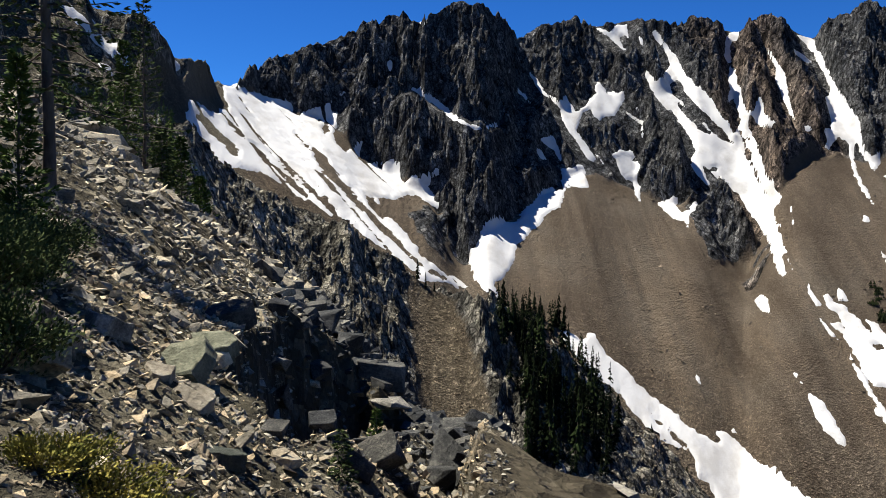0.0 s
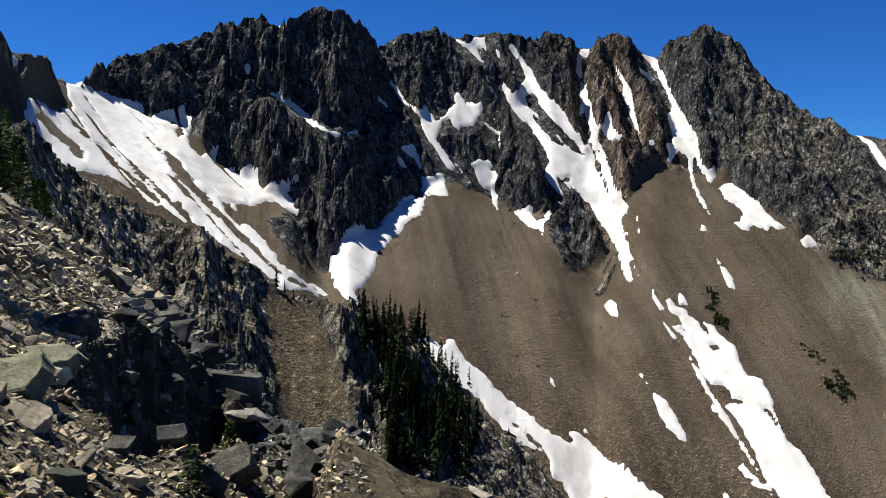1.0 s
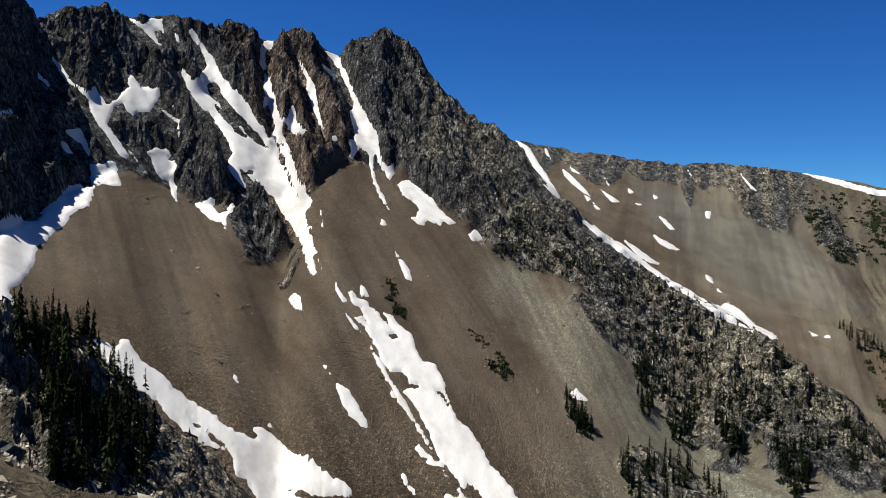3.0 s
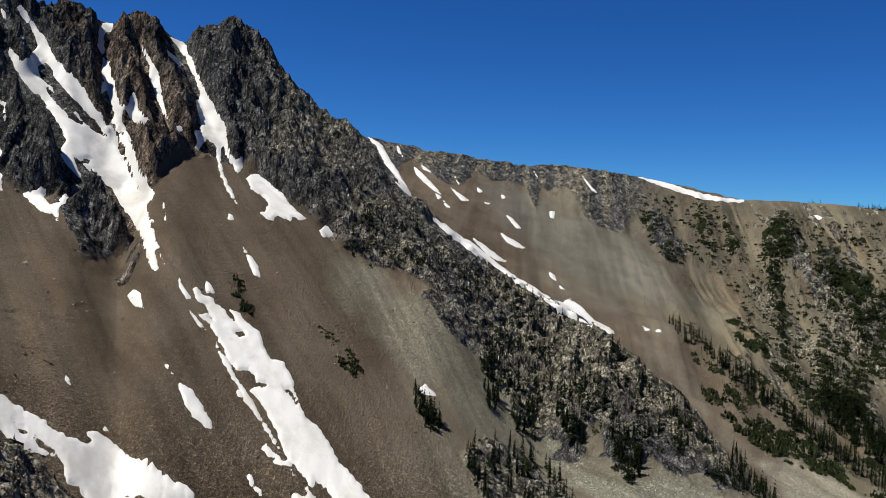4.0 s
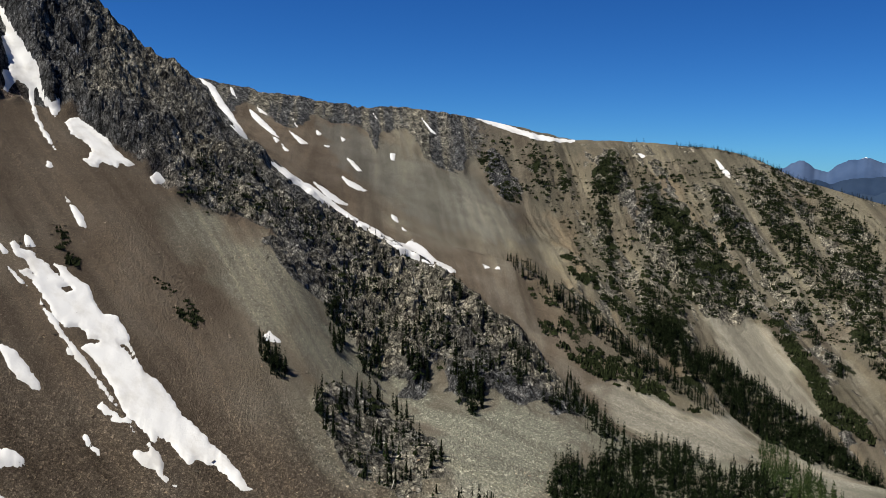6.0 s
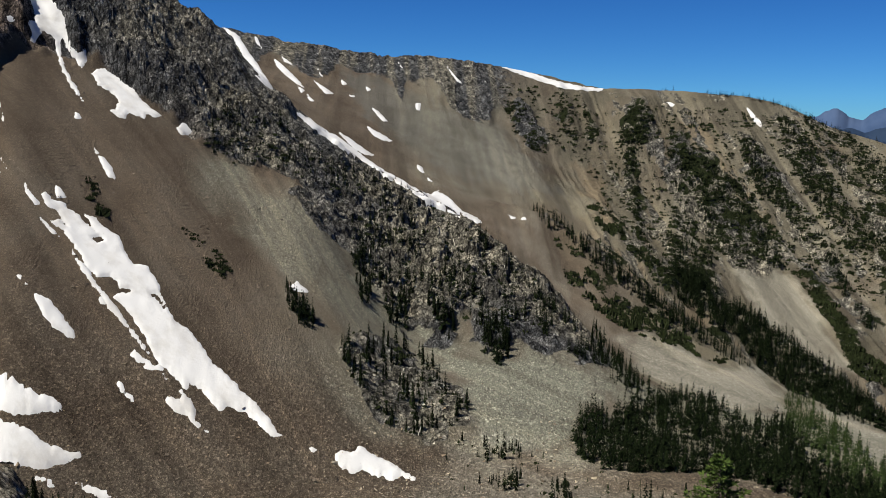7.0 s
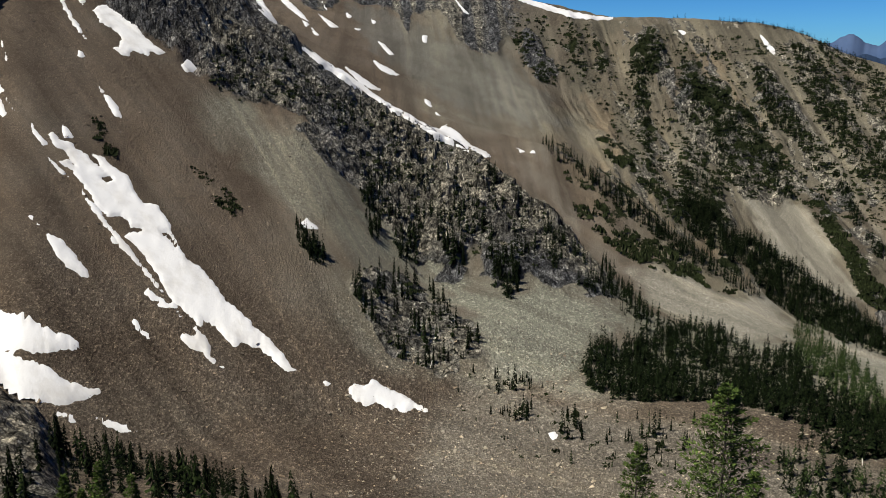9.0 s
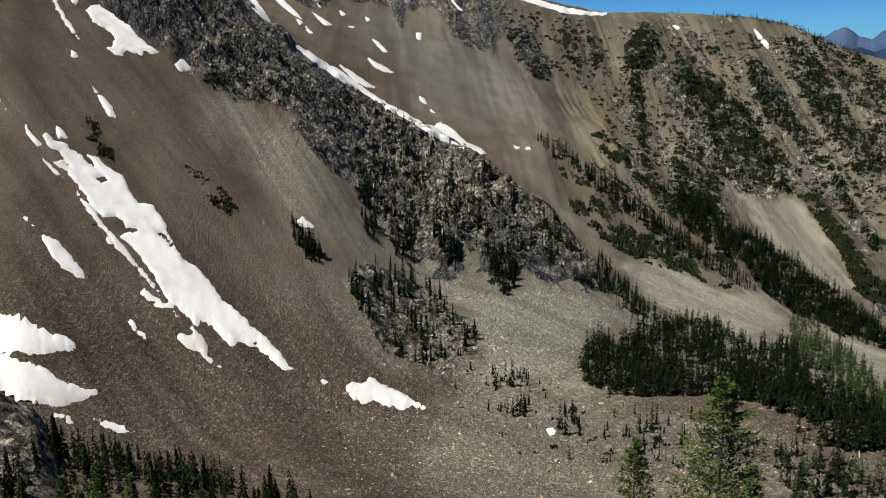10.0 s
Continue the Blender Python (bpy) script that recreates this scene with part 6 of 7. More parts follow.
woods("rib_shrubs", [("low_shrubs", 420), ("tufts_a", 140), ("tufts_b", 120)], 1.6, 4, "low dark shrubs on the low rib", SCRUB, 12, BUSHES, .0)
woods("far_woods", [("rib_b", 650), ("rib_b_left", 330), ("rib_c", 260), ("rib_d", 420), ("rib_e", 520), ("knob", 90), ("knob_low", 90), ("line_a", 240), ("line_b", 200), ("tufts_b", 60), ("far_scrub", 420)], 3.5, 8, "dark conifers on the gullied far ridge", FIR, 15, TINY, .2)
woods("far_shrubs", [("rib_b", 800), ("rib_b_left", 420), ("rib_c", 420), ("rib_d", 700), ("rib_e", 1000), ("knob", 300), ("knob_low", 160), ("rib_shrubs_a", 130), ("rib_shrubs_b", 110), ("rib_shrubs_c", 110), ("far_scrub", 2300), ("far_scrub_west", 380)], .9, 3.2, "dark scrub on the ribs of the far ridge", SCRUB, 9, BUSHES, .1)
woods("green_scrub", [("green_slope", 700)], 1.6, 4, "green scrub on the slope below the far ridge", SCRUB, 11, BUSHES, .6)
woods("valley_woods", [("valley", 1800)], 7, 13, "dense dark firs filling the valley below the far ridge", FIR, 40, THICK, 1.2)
woods("slope_woods", [("left_slope", 330)], 3.5, 8, "green young conifers on the upper hillside", NEAR_LARCH, 14, FIRS, .4)
woods("skyline_woods", [("sky_line", 230), ("sky_line_low", 230)], 3, 5.5, "small dark conifers along the far crest", FIR, 40, TINY, .3)
for bearing, away, h in ((-1.75, 216, 6), (-1.2, 215, 4), (-.6, 215, 3), (-7, 216, 4), (-6.4, 216, 3.2), (8.6, 217, 9), (9.3, 218, 7), (14.2, 219, 8), (15, 220, 6), (16.5, 221, 7)):
    x, y = away * math.sin(radians(bearing)), away * math.cos(radians(bearing))
    t = copy_thing(FIRS_FAR[int(h * 7) % 5], Matrix.Translation((x, y, float(height(x, y)[0]) - .2)))
    t.scale = (h, h, h)
    tagged(t, "thin dark fir on the crest of the rock rib", "conifer tree", "rib crest firs")
for proto in (*FIRS_FAR, *LARCHES_FAR):  # the patterns themselves are taken away again
    for o in (*proto.children_recursive, proto):
        bpy.data.objects.remove(o)


# ---------------------------------------------------------------- broken rock
def shard(rng, flat=.6, points=14):
    """An angular stone about a metre across: a hull round scattered points, cut by a few planes."""
    bm = bmesh.new()
    for _ in range(points):
        v = Vector((rng.gauss(0, 1), rng.gauss(0, 1), rng.gauss(0, 1))).normalized()
        v = Vector((max(-.55, min(.55, v.x)), max(-.42, min(.42, v.y * .9)), max(-.4, min(.4, v.z)) * flat))
        bm.verts.new(v + Vector((rng.uniform(-.05, .05), rng.uniform(-.05, .05), 0)))
    got = bmesh.ops.convex_hull(bm, input=bm.verts)
    bmesh.ops.delete(bm, geom=[g for g in {*got["geom_interior"], *got["geom_unused"]} if isinstance(g, bmesh.types.BMVert)], context="VERTS")
    bmesh.ops.dissolve_limit(bm, angle_limit=radians(9), verts=bm.verts, edges=bm.edges)
    return bm


def boulder_mesh(seed, material, flat=.6, worn=.02):
    rng = random.Random(seed)
    bm = shard(rng, flat, rng.choice((12, 15, 18)))
    bmesh.ops.bevel(bm, geom=list(bm.edges), offset=worn, segments=1, affect="EDGES")
    me = bpy.data.meshes.new("boulder")
    bm.to_mesh(me)
    bm.free()
    me.materials.append(material)
    return me


def arrays(bm):
    bmesh.ops.triangulate(bm, faces=bm.faces)
    bm.verts.index_update()
    v = np.array([tuple(q.co) for q in bm.verts])
    f = np.array([[q.index for q in face.verts] for face in bm.faces])
    bm.free()
    return v, f


CHIPS = [arrays(shard(random.Random(500 + k), .35 + .08 * (k % 6), 8)) for k in range(14)]


def rubble(name, places, sizes, material, label, seed, sink=.25):
    """Loose stones past counting, joined."""
    g = np.random.RandomState(seed)
    zs = height(places[:, 0], places[:, 1])
    vs, fs, o = [], [], 0
    for (x, y), z, size in zip(places, zs, sizes):
        v, f = CHIPS[g.randint(len(CHIPS))]
        m = Euler((g.normal(0, .45), g.normal(0, .45), g.uniform(0, 6.28))).to_matrix()
        v = (v * (size * g.uniform(.7, 1.3, 3))) @ np.array(m.transposed())
        vs.append(v + (x, y, z + size * (.22 - sink * g.uniform(0, 1))))
        fs.append(f + o)
        o += len(v)
    return tagged(new(name, mesh_from(name, np.vstack(vs), np.vstack(fs), material)), label, "rubble", kind="stuff")


def ring(seed, n, a0, a1, r0, r1, power=1.0):
    g = np.random.RandomState(seed)
    az = np.radians(g.uniform(a0, a1, n))
    r = (g.uniform(0, 1, n) * (r1 ** power - r0 ** power) + r0 ** power) ** (1 / power)
    return np.column_stack([r * np.sin(az), r * np.cos(az)]), r, g


# the viewer's hillside
p, r, g = ring(1, 21000, -34, 4.5, 4.5, 66, 1.2)
lumpy = wave(p[:, 0] / 4, p[:, 1] / 4, 0, 401) + .6 * wave(p[:, 0] / 1.3, p[:, 1] / 1.3, 0, 402)
keep = lumpy + .7 * g.uniform(-1, 1, len(p)) > -.5
p, r = p[keep], r[keep]
size = (.02 + .0048 * r) * g.lognormal(0, .55, len(p))
# stones here face away from the sun; that shade is put into their colour
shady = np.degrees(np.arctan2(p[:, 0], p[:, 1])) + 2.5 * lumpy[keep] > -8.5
rubble("rock_rubble", p[~shady], np.clip(size, .04, .9)[~shady], STONE, "broken grey and tan stones covering the hillside", 11)
rubble("dark_rubble", p[shady], np.clip(size * 1.15, .05, .9)[shady], SHADED_STONE, "broken stones coloured dark for shade along the hillside edge", 18)
p, r, g = ring(2, 6500, -36, 5, 4.0, 22, .8)
rubble("stone_chips", p, np.clip((.016 + .0036 * r) * g.lognormal(0, .4, len(p)), .018, .25), STONE, "small sharp tan and grey stone chips", 12)

p, r, g = ring(7, 2200, 5, 324, 2.2, 40, 1.1)
rubble("loose_stones", p, np.clip((.05 + .008 * r) * g.lognormal(0, .5, len(p)), .05, .9), STONE, "loose grey and tan stones on the steep hillside", 16)

p, r, g = ring(8, 4200, -34, 3, 3.6, 11, 1.0)
rubble("stone_gravel", p, np.clip((.014 + .0045 * r) * g.lognormal(0, .45, len(p)), .014, .14), TAN_STONE, "pale sharp stone gravel near the viewer", 17)

BOULDERS = [boulder_mesh(600 + k, STONE, .5 + .12 * (k % 4)) for k in range(12)]


def set_boulder(mesh, bearing, away, size, turn, stretch=(1.2, 1, .8), label="angular grey boulder half sunk in broken scree", lift=.1):
    x, y = away * math.sin(radians(bearing)), away * math.cos(radians(bearing))
    ob = new("boulder", mesh)
    ob.matrix_world = Matrix.LocRotScale((x, y, float(height(x, y)[0]) + size * lift), Euler([radians(q) for q in turn]), [size * q for q in stretch])
    return tagged(ob, label, "boulder", "hillside boulders")


p, r, g = ring(3, 130, -33, 0, 9, 62, 1.5)
for k in range(len(p)):
    size = float(np.clip((.09 + .0075 * r[k]) * g.lognormal(0, .45), .14, 1.2))
    set_boulder(BOULDERS[k % 12], math.degrees(math.atan2(p[k, 0], p[k, 1])), r[k], size, (g.normal(0, 18), g.normal(0, 18), g.uniform(0, 360)), (g.uniform(.8, 1.5), 1, g.uniform(.7, 1.2)))
# blocks whose shaded look comes from their dark colour
SHADED_BOULDERS = [boulder_mesh(640 + k, SHADED_STONE, .6 + .1 * (k % 4)) for k in range(8)]
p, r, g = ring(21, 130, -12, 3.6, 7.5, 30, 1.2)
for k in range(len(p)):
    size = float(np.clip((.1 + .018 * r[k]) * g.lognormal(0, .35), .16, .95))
    set_boulder(SHADED_BOULDERS[k % 8], math.degrees(math.atan2(p[k, 0], p[k, 1])), r[k], size, (g.normal(0, 22), g.normal(0, 22), g.uniform(0, 360)), (g.uniform(.9, 1.5), 1, g.uniform(.8, 1.2)), "block coloured dark for shade at the edge of the scree", .2)
# a row of big blocks in the shade-darkened stone above a hollow, and a pale pile on the brow
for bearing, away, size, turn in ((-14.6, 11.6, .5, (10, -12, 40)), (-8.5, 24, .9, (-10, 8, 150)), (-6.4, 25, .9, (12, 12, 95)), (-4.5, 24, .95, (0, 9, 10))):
    set_boulder(SHADED_BOULDERS[int(size * 100) % 8], bearing, away, size, turn, (1.4, 1, 1.1), "large block in shade-darkened stone above a shaded hollow", .25)
for bearing, away, size, turn in ((-22.6, 38, 1.5, (10, 5, 30)), (-22.1, 39, 1.7, (-12, 16, 80)), (-21.4, 37, 1.4, (20, -8, 140)), (-23.2, 36, 1.2, (0, 20, 10)), (-20.9, 36, 1.3, (15, 0, 200)), (-21.9, 34, 1.0, (30, 10, 60)), (-22.9, 40, 1.6, (5, -10, 100))):
    set_boulder(BOULDERS[int(away + size * 10) % 12], bearing, away, size, turn, (1.3, 1, 1), "pale grey block in a pile on the brow", .3)


def slab(bearing, away, size, turn, label, seed, material=SLAB, lift=.1):
    """A split slab: a bevelled block with a skewed, cracked upper face."""
    rng = random.Random(seed)
    bm = bmesh.new()
    bmesh.ops.create_cube(bm, size=1)
    for v in bm.verts:
        v.co = (v.co.x * (1.15 if v.co.z < 0 else 1) + rng.uniform(-.09, .09), v.co.y + rng.uniform(-.09, .09), v.co.z * .42 + rng.uniform(-.04, .04))
    for _ in range(3):
        no = Vector((rng.choice((-1, 1)), rng.choice((-1, 1)) * rng.uniform(.3, 1), rng.uniform(-.3, .35))).normalized()
        cut = bmesh.ops.bisect_plane(bm, geom=[*bm.verts, *bm.edges, *bm.faces], plane_co=no * rng.uniform(.42, .55), plane_no=no, clear_outer=True)
        bmesh.ops.contextual_create(bm, geom=[e for e in cut["geom_cut"] if isinstance(e, bmesh.types.BMEdge)])
    for _ in range(4):
        no = Vector((rng.gauss(0, 1), rng.gauss(0, 1), rng.gauss(0, .5))).normalized()
        bmesh.ops.bisect_plane(bm, geom=[*bm.verts, *bm.edges, *bm.faces], plane_co=no * rng.uniform(-.2, .2), plane_no=no)
    for v in bm.verts:
        v.co += Vector((rng.uniform(-.025, .025), rng.uniform(-.025, .025), rng.uniform(-.03, .03)))
    bmesh.ops.bevel(bm, geom=list(bm.edges), offset=.018, segments=1, affect="EDGES")
    me = bpy.data.meshes.new("boulder")
    bm.to_mesh(me)
    bm.free()
    me.materials.append(material)
    return set_boulder(me, bearing, away, size, turn, (1, 1, 1), label, lift)


slab(-17.5, 8.0, .46, (30, -14, 8), "flat green-grey slab with a lichen-stained face", 1)
slab(-15.5, 8.9, .46, (20, -6, 25), "green-grey split block beside a slab", 2)
slab(-16.7, 7.05, .3, (25, -15, 70), "pale tan block resting on broken stones", 3, PALE)
slab(-14.8, 6.3, .28, (12, 10, 100), "flat grey-green slab among stone chips", 4)
slab(-25.5, 6.6, .5, (-25, 30, 20), "dark tilted slab in shade under a shrub", 5, STONE)
slab(-27.8, 6.0, .5, (-30, 25, 50), "dark tilted slab in shade under a shrub", 6, STONE)
slab(-22.0, 7.8, .4, (25, 5, 130), "dark grey block on the scree", 7, STONE)
slab(-19.0, 7.2, .24, (10, 20, 10), "tan slab lying on stone chips", 8, PALE)
slab(-11.0, 7.0, .22, (14, 8, 60), "tan slab lying on stone chips", 9, PALE)

# talus below the headwall and on the cirque floor
p, r, g = ring(4, 12000, 4, 60, 200, 345, 1.6)
keep = (wave(p[:, 0] / 20, p[:, 1] / 20, 0, 403) + .8 * g.uniform(-1, 1, len(p)) + (300 - r) / 90 > 0)
rubble("talus_stones", p[keep], np.clip(.36 * g.lognormal(0, .5, keep.sum()), .2, 1.5), TALUS, "brown stones strewn over the scree and cirque floor", 13)
p, r, g = ring(5, 8500, 42, 84, 200, 330, 1.6)
keep = (wave(p[:, 0] / 22, p[:, 1] / 22, 0, 404) + .5 * g.uniform(-1, 1, len(p)) > -.15)
rubble("pale_talus_stones", p[keep], np.clip(.36 * g.lognormal(0, .55, keep.sum()), .2, 1.8), PALE, "pale tan boulders on the cirque floor", 14)
p, r, g = ring(6, 1500, 8, 45, 330, 450, 1.5)
rubble("scree_stones", p, np.clip(.5 * g.lognormal(0, .5, len(p)), .3, 2.2), TALUS, "scattered brown stones on the upper scree", 15)

g = np.random.RandomState(9)
for key, n in (("block", 5), ("spur_face", 9), ("rib_stand", 4), ("floor_forest", 4)):
    for x, y in spots(key, n, 40, 91 + n, .5):
        log = new("fallen_log", mesh_from("fallen_log", *[np.array(q) for q in tube([(0, 0, 0), (.1, .05, 2.2), (.05, 0, 4.5), (.12, 0, 6)], [.22, .19, .14, .05], 7)], GREY_WOOD, True))
        z = float(height(x, y)[0])
        dx, dy = x * .94, y * .94
        end = Vector((dx, dy, float(height(dx, dy)[0]))) - Vector((x, y, z))
        q = (end + Vector((g.uniform(-9, 9), 0, 0))).to_track_quat("Z", "Y")
        log.matrix_world = Matrix.LocRotScale((x, y, z + .5), q, None)
        tagged(log, "bleached grey fallen log lying on the slope", "fallen log", "fallen logs")


# ---------------------------------------------------------------- trees and shrubs close by
def blade(v, f, at, way, side, long, wide):
    o = len(v)
    v += [at - side * wide * .3, at + way * long * .55 - side * wide, at + way * long, at + way * long * .5 + side * wide]
    f += [(o, o + 1, o + 2, o + 3)]


def near_conifer(name, bearing, away, tall, seed, larch, label, reach=.2, boughs=70, tufts=16, bare=.1, needle=.1, lean=0.0, width=.011):
    """A conifer close enough to show boughs and sprays: trunk, branches and needles."""
    rng = random.Random(seed)
    x, y = away * math.sin(radians(bearing)), away * math.cos(radians(bearing))
    root = new(name)
    root.location = (x, y, float(height(x, y)[0]) - .05)
    knots = [(lean * tall * k * k + rng.uniform(-.004, .004) * tall, rng.uniform(-.004, .004) * tall, tall * k) for k in (0, .12, .25, .4, .55, .7, .85, 1)]
    rad = [tall * width * q for q in (1.25, .95, .85, .72, .56, .4, .22, .05)]
    tv, tq = tube(knots, rad, 9)
    zs, xs, ys = [k[2] for k in knots], [k[0] for k in knots], [k[1] for k in knots]
    lv, lq, nv, nf = [], [], [], []
    for b in range(boughs):
        h = bare + (1 - bare) * ((b + rng.random()) / boughs) ** .95
        top = 1 - (h - bare) / (1 - bare)
        l = tall * reach * (top ** .75 * rng.uniform(.55, 1.15) + .04)
        q = b * 2.4 + rng.uniform(-.5, .5)
        out = Vector((math.cos(q), math.sin(q), 0))
        base = Vector((float(np.interp(h * tall, zs, xs)), float(np.interp(h * tall, zs, ys)), h * tall))
        rise, drop = (rng.uniform(.0, .3), rng.uniform(.0, .2)) if larch else (rng.uniform(-.15, .1), rng.uniform(.25, .6))
        pts = [base + out * l * k + Vector((0, 0, l * (rise * k - drop * k * k * .8 + (.18 * k ** 3)))) for k in (0, .35, .7, 1)]
        o = len(lv)
        for k, p in enumerate(pts):
            w = tall * .0024 * (1.15 - k * .3)
            lv += [p + Vector((0, 0, w)), p + out.cross(Vector((0, 0, 1))) * w - Vector((0, 0, w * .5)), p - out.cross(Vector((0, 0, 1))) * w - Vector((0, 0, w * .5))]
            if k:
                c = o + 3 * (k - 1)
                for e in range(3):
                    lq.append((c + e, c + (e + 1) % 3, c + 3 + (e + 1) % 3, c + 3 + e))
        for t in range(tufts):
            k = .12 + .88 * (t + rng.random()) / tufts
            i = min(int(k * 2.999), 2)
            at = pts[i].lerp(pts[i + 1], k * 3 - i) if k < 1 else pts[3]
            side = out.cross(Vector((0, 0, 1))) * rng.choice((-1, 1))
            spread = l * .34 * (1 - .5 * k) * rng.random()
            at = at + side * spread - Vector((0, 0, spread * (.1 if larch else .35)))
            for _ in range(3 if larch else 4):
                way = (out * rng.uniform(.1, 1) + side * rng.uniform(-.2, 1) + Vector((0, 0, rng.uniform(-.3, .7 if larch else .2)))).normalized()
                flat = way.cross(Vector((rng.uniform(-1, 1), rng.uniform(-1, 1), rng.uniform(-1, 1)))).normalized()
                blade(nv, nf, at, way, flat, needle * rng.uniform(.7, 1.5), needle * rng.uniform(.12, .24))
    wood = np.array(tq).tolist() + (np.array(lq) + len(tv)).tolist()
    part("trunk", mesh_from("trunk", np.array(list(tv) + [tuple(p) for p in lv]), np.array(wood), BARK, True), None, root)
    part("crown", mesh_from("crown", np.array([tuple(p) for p in nv]), np.array(nf), NEAR_LARCH if larch else NEAR_FIR), None, root)
    return tagged(root, label, "conifer tree")


def shrub(name, bearing, away, wide, tall, seed, material, label, leaves=1400, leaf=.05):
    """A low bush: stems that fork from the root and leafy shoots round them."""
    rng = random.Random(seed)
    x, y = away * math.sin(radians(bearing)), away * math.cos(radians(bearing))
    root = new(name)
    root.location = (x, y, float(height(x, y)[0]) - .03)
    sv, sq, nv, nf = [], [], [], []
    tips = []
    for k in range(26):
        q, lean = rng.uniform(0, 6.28), rng.random() ** .6
        tip = Vector((math.cos(q) * wide * lean, math.sin(q) * wide * lean, tall * (1.1 - .55 * lean) * rng.uniform(.7, 1.1)))
        v, f = tube([(0, 0, 0), (tip.x * .4, tip.y * .4, tip.z * .55), tuple(tip)], [.012, .009, .004], 4)
        o = len(sv)
        sv += v
        sq += [tuple(i + o for i in c) for c in f]
        tips.append(tip)
    for k in range(leaves):
        t = rng.choice(tips)
        at = t * rng.uniform(.45, 1.08) + Vector((rng.gauss(0, wide * .1), rng.gauss(0, wide * .1), rng.gauss(0, tall * .1)))
        way = (t.normalized() + Vector((rng.gauss(0, .6), rng.gauss(0, .6), rng.gauss(.2, .5)))).normalized()
        flat = way.cross(Vector((rng.uniform(-1, 1), rng.uniform(-1, 1), rng.uniform(-1, 1)))).normalized()
        blade(nv, nf, at, way, flat, leaf * rng.uniform(.7, 1.5), leaf * rng.uniform(.18, .34))
    part("stem", mesh_from("stem", np.array(sv), np.array(sq), BARK, True), None, root)
    part("foliage", mesh_from("foliage", np.array([tuple(p) for p in nv]), np.array(nf), material), None, root)
    return tagged(root, label, "shrub")


near_conifer("fir_tree", -25.2, 14.5, 8.5, 1, False, "tall dark fir with long open boughs on the hillside", .21, 90, 22, .17, .11, -.03, .011)
near_conifer("larch_tree", -19.6, 45, 9.6, 2, True, "tall slender larch with sparse green boughs", .17, 80, 11, .06, .16)
near_conifer("larch_tree", -20.8, 48, 6.5, 12, True, "smaller green larch beside a taller one", .2, 70, 14, .05, .2)
near_conifer("larch_tree", -26.9, 8.6, 2.0, 3, True, "young bright green larch on the scree", .17, 60, 14, .05, .07)
near_conifer("larch_tree", -30.5, 12, 3.4, 4, True, "young bright green larch on the scree", .2, 70, 16, .05, .1)
near_conifer("larch_tree", -17.4, 52, 4.0, 14, True, "low bushy larch on the brow of the slope", .3, 60, 14, .02, .2)
near_conifer("larch_tree", -16.2, 55, 2.6, 15, True, "low bushy larch on the brow of the slope", .35, 50, 14, .02, .2)
near_conifer("fir_tree", -18.6, 50, 3.6, 16, False, "low dark fir on the brow of the slope", .3, 60, 14, .02, .2)
near_conifer("fir_sapling", -7.0, 7.2, .52, 5, False, "small green fir sapling rooted among stones", .32, 34, 10, .05, .035)
near_conifer("larch_sapling", -4.6, 8.6, .5, 6, True, "thin pale green larch sapling among boulders", .22, 34, 8, .05, .04)
near_conifer("larch_tree", 70.2, 30, 8.2, 7, True, "bright green larch with open boughs below the viewer", .33, 120, 22, .05, .17)
near_conifer("larch_tree", 72.3, 33, 5.6, 17, True, "smaller green larch beside a taller one", .24, 70, 18, .05, .16)
near_conifer("larch_tree", 64.3, 33, 5.6, 8, True, "small green larch on the steep slope", .24, 70, 18, .05, .15)
near_conifer("larch_tree", 25.4, 92, 11, 9, True, "bright green larch at the head of a fir stand", .2, 90, 16, .05, .3)
near_conifer("larch_tree", 27.4, 96, 10, 29, True, "bright green larch at the head of a fir stand", .2, 80, 14, .05, .3)
near_conifer("larch_tree", 23.2, 90, 8.5, 39, True, "bright green larch at the head of a fir stand", .2, 80, 14, .05, .3)
near_conifer("larch_tree", 24.2, 100, 8, 19, True, "bright green larch at the head of a fir stand", .2, 80, 14, .05, .3)
for k, (bearing, away, wide, tall) in enumerate(((-28.5, 7.2, .55, .6), (-27.3, 8.2, .6, .5), (-29.5, 9, .7, .55), (-28.2, 5.8, .5, .45), (-25.6, 9.5, .5, .35))):
    shrub("dwarf_fir", bearing, away, wide, tall, 20 + k, NEAR_FIR, "low dark green dwarf fir spreading over the stones", 5500, .034)
for k, (bearing, away, wide, tall) in enumerate(((-24.5, 4.3, .3, .17), (-22.3, 4.2, .3, .16), (-20.4, 4.1, .26, .15), (-26.5, 4.2, .28, .14), (-18.4, 4.15, .2, .12))):
    shrub("juniper_shrub", bearing, away, wide, tall, 40 + k, SHRUB, "low olive-green juniper shrub on the scree", 2600, .022)


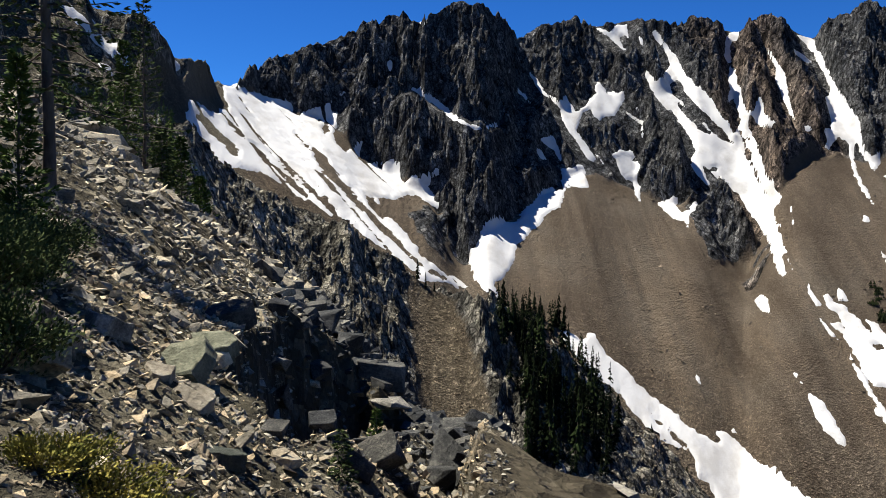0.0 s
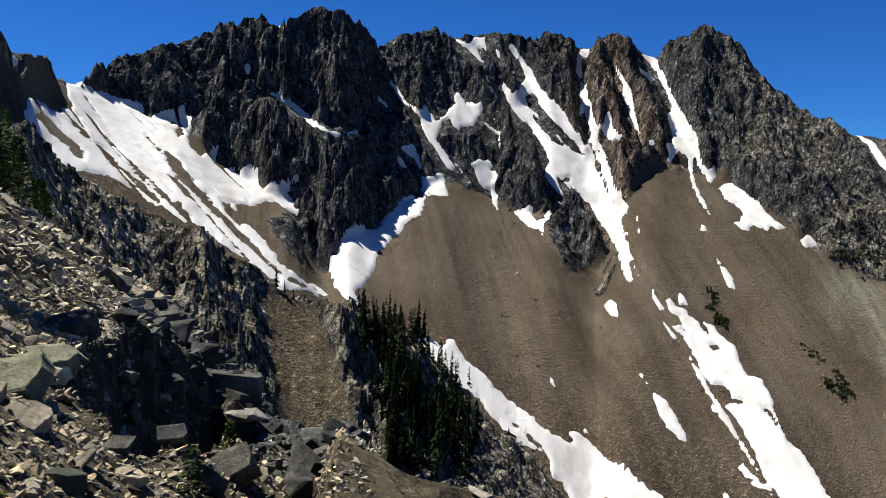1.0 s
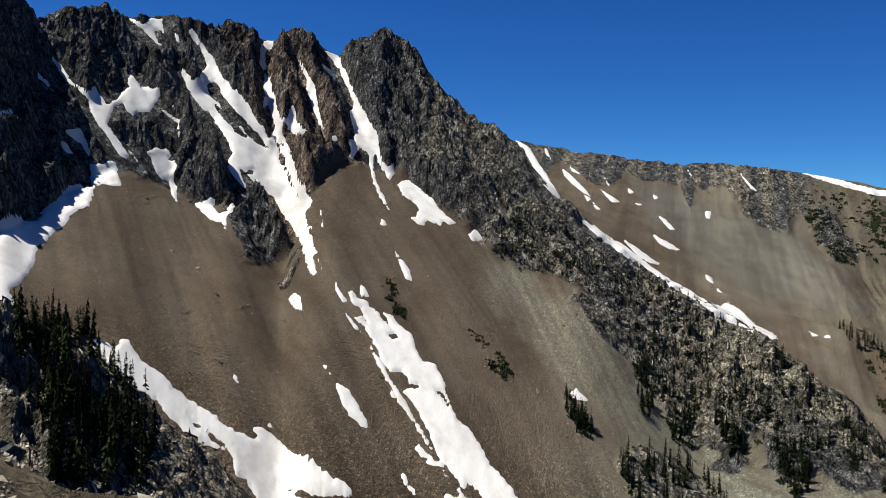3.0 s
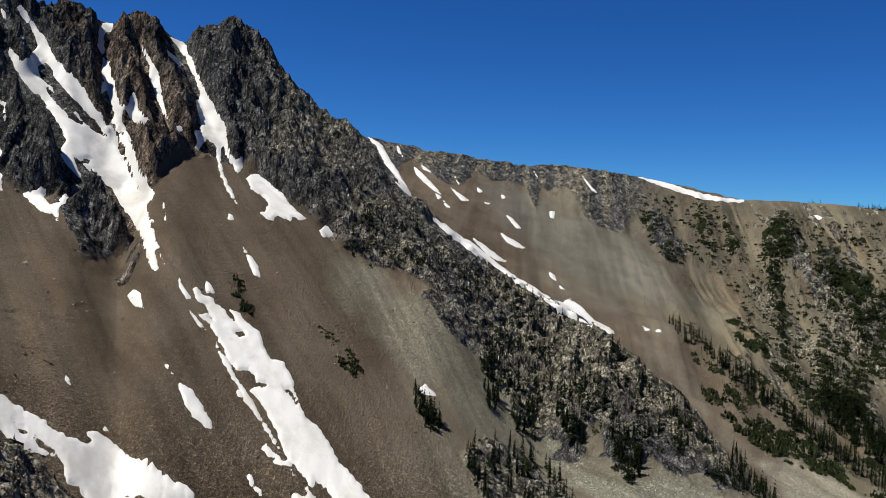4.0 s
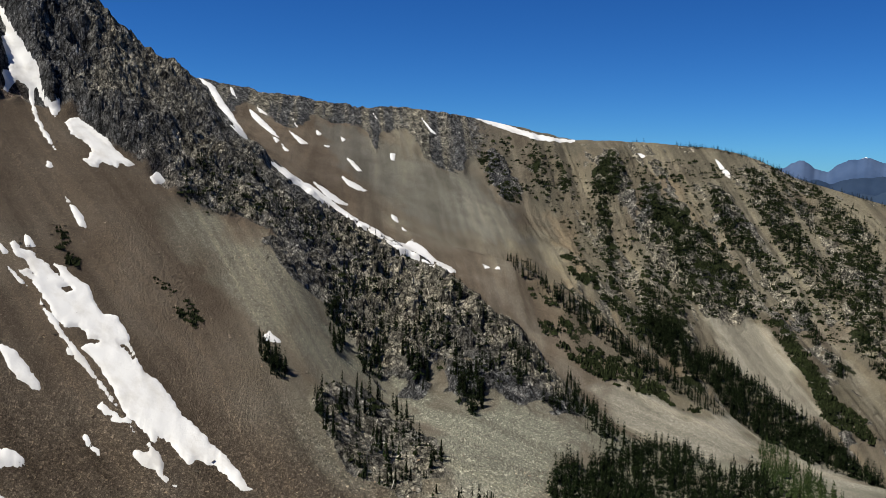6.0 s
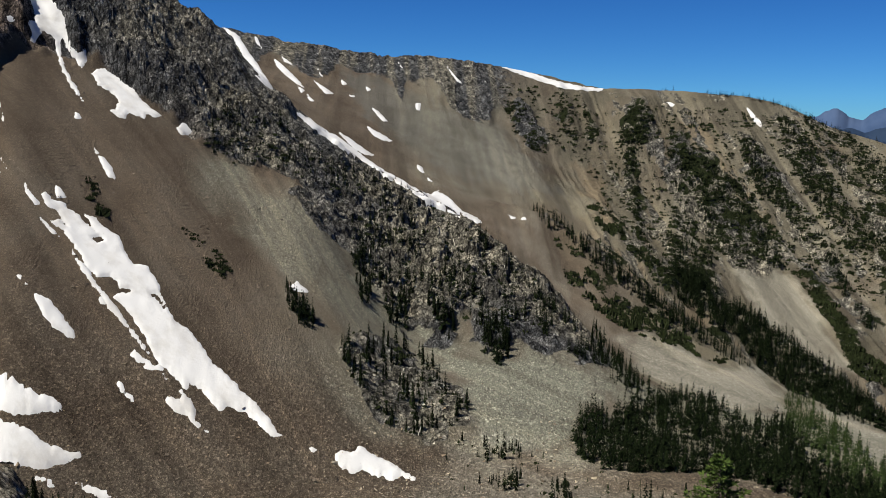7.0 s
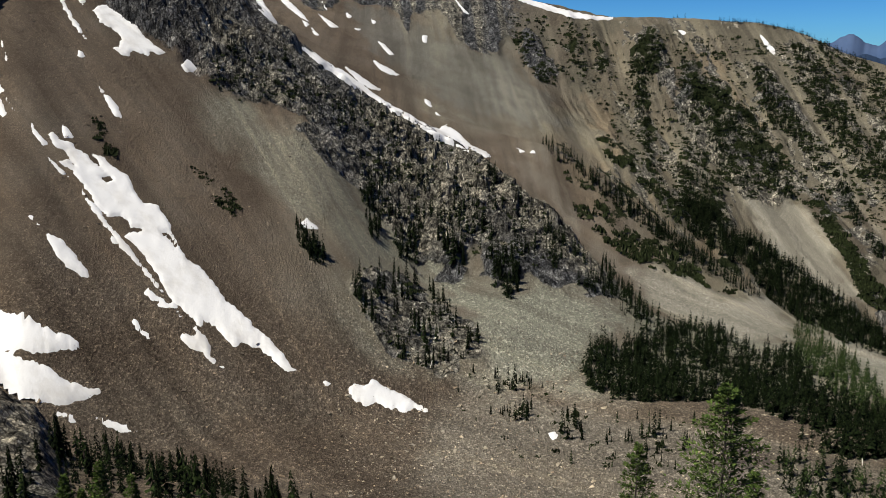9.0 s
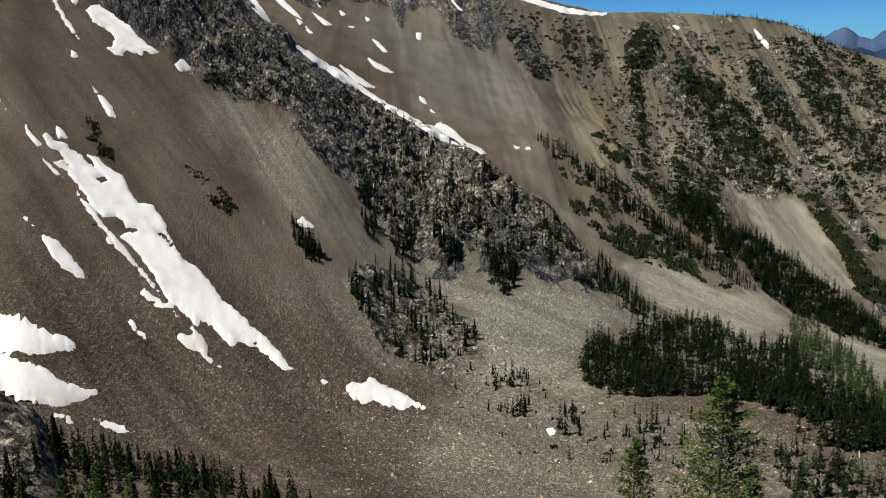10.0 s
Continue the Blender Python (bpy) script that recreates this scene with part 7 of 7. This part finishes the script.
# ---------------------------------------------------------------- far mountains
# The haze of distance is put into the base colour as a blue cast.
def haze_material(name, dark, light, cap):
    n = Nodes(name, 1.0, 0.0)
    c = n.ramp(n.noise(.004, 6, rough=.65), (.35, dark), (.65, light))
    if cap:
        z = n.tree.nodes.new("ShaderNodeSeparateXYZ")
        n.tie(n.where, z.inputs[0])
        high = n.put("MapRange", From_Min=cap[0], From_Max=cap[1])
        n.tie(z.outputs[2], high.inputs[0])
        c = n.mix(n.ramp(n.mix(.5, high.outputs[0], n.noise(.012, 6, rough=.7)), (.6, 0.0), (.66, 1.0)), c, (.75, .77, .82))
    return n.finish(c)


def distant_range(name, away, knots, material, label, seed, jag):
    """A far chain of mountains with a front and a back slope."""
    k = np.array(knots, float)
    az = np.arange(k[0, 0], k[-1, 0], .12)
    crest = away * np.tan(np.radians(np.interp(az, k[:, 0], k[:, 1]))) + jag * rough(az * 1.3, 0 * az, 0, 5, seed)
    steps = np.linspace(-1, 1, 15)
    a, q = np.meshgrid(az, steps, indexing="ij")
    rr = away + q * 420
    z = crest[:, None] - np.abs(q) ** 1.1 * 620 + jag * 2.2 * np.abs(q) * rough(a * 2.2, q * 3, 0, 4, seed + 9)
    v = np.column_stack([(rr * np.sin(np.radians(a))).ravel(), (rr * np.cos(np.radians(a))).ravel(), z.ravel()])
    n = len(steps)
    i, j = np.meshgrid(np.arange(len(az) - 1), np.arange(n - 1), indexing="ij")
    quads = np.stack([i * n + j, i * n + j + 1, (i + 1) * n + j + 1, (i + 1) * n + j], -1).reshape(-1, 4)
    tagged(new(name, mesh_from(name, v, quads, material, True)), label, "mountains", kind="structure")


# rock and forest tinted blue to stand in for the air between
HAZED_ROCK = haze_material("hazed_far_rock", (.03, .052, .105), (.05, .075, .135), (35, 95))
HAZED_FOREST = haze_material("hazed_far_forest", (.012, .022, .046), (.022, .036, .064), None)
distant_range("distant_mountains", 4300, [(60, -3), (68, .2), (72, .45), (73.6, .25), (74.3, .5), (75.1, .85), (76, .35), (76.8, .2), (77.6, .75), (78.8, 1.2), (79.8, .6), (81, .7), (84, .4), (90, .6), (98, -1)], HAZED_ROCK, "far mountains coloured haze-blue, with small snow caps", 701, 10)
distant_range("distant_foothills", 3300, [(60, -5), (70, -.5), (74, -.35), (77, -.55), (79, -.2), (81, -.1), (85, -.6), (92, -.4), (98, -2)], HAZED_FOREST, "forested foothills coloured a dark haze-blue", 702, 6)
distant_range("distant_woods", 2200, [(60, -6), (72, -2.3), (76, -1.9), (79, -1.2), (82, -.9), (86, -1.2), (92, -1), (98, -3)], HAZED_FOREST, "dark forested ridge beyond the far crest", 703, 6)
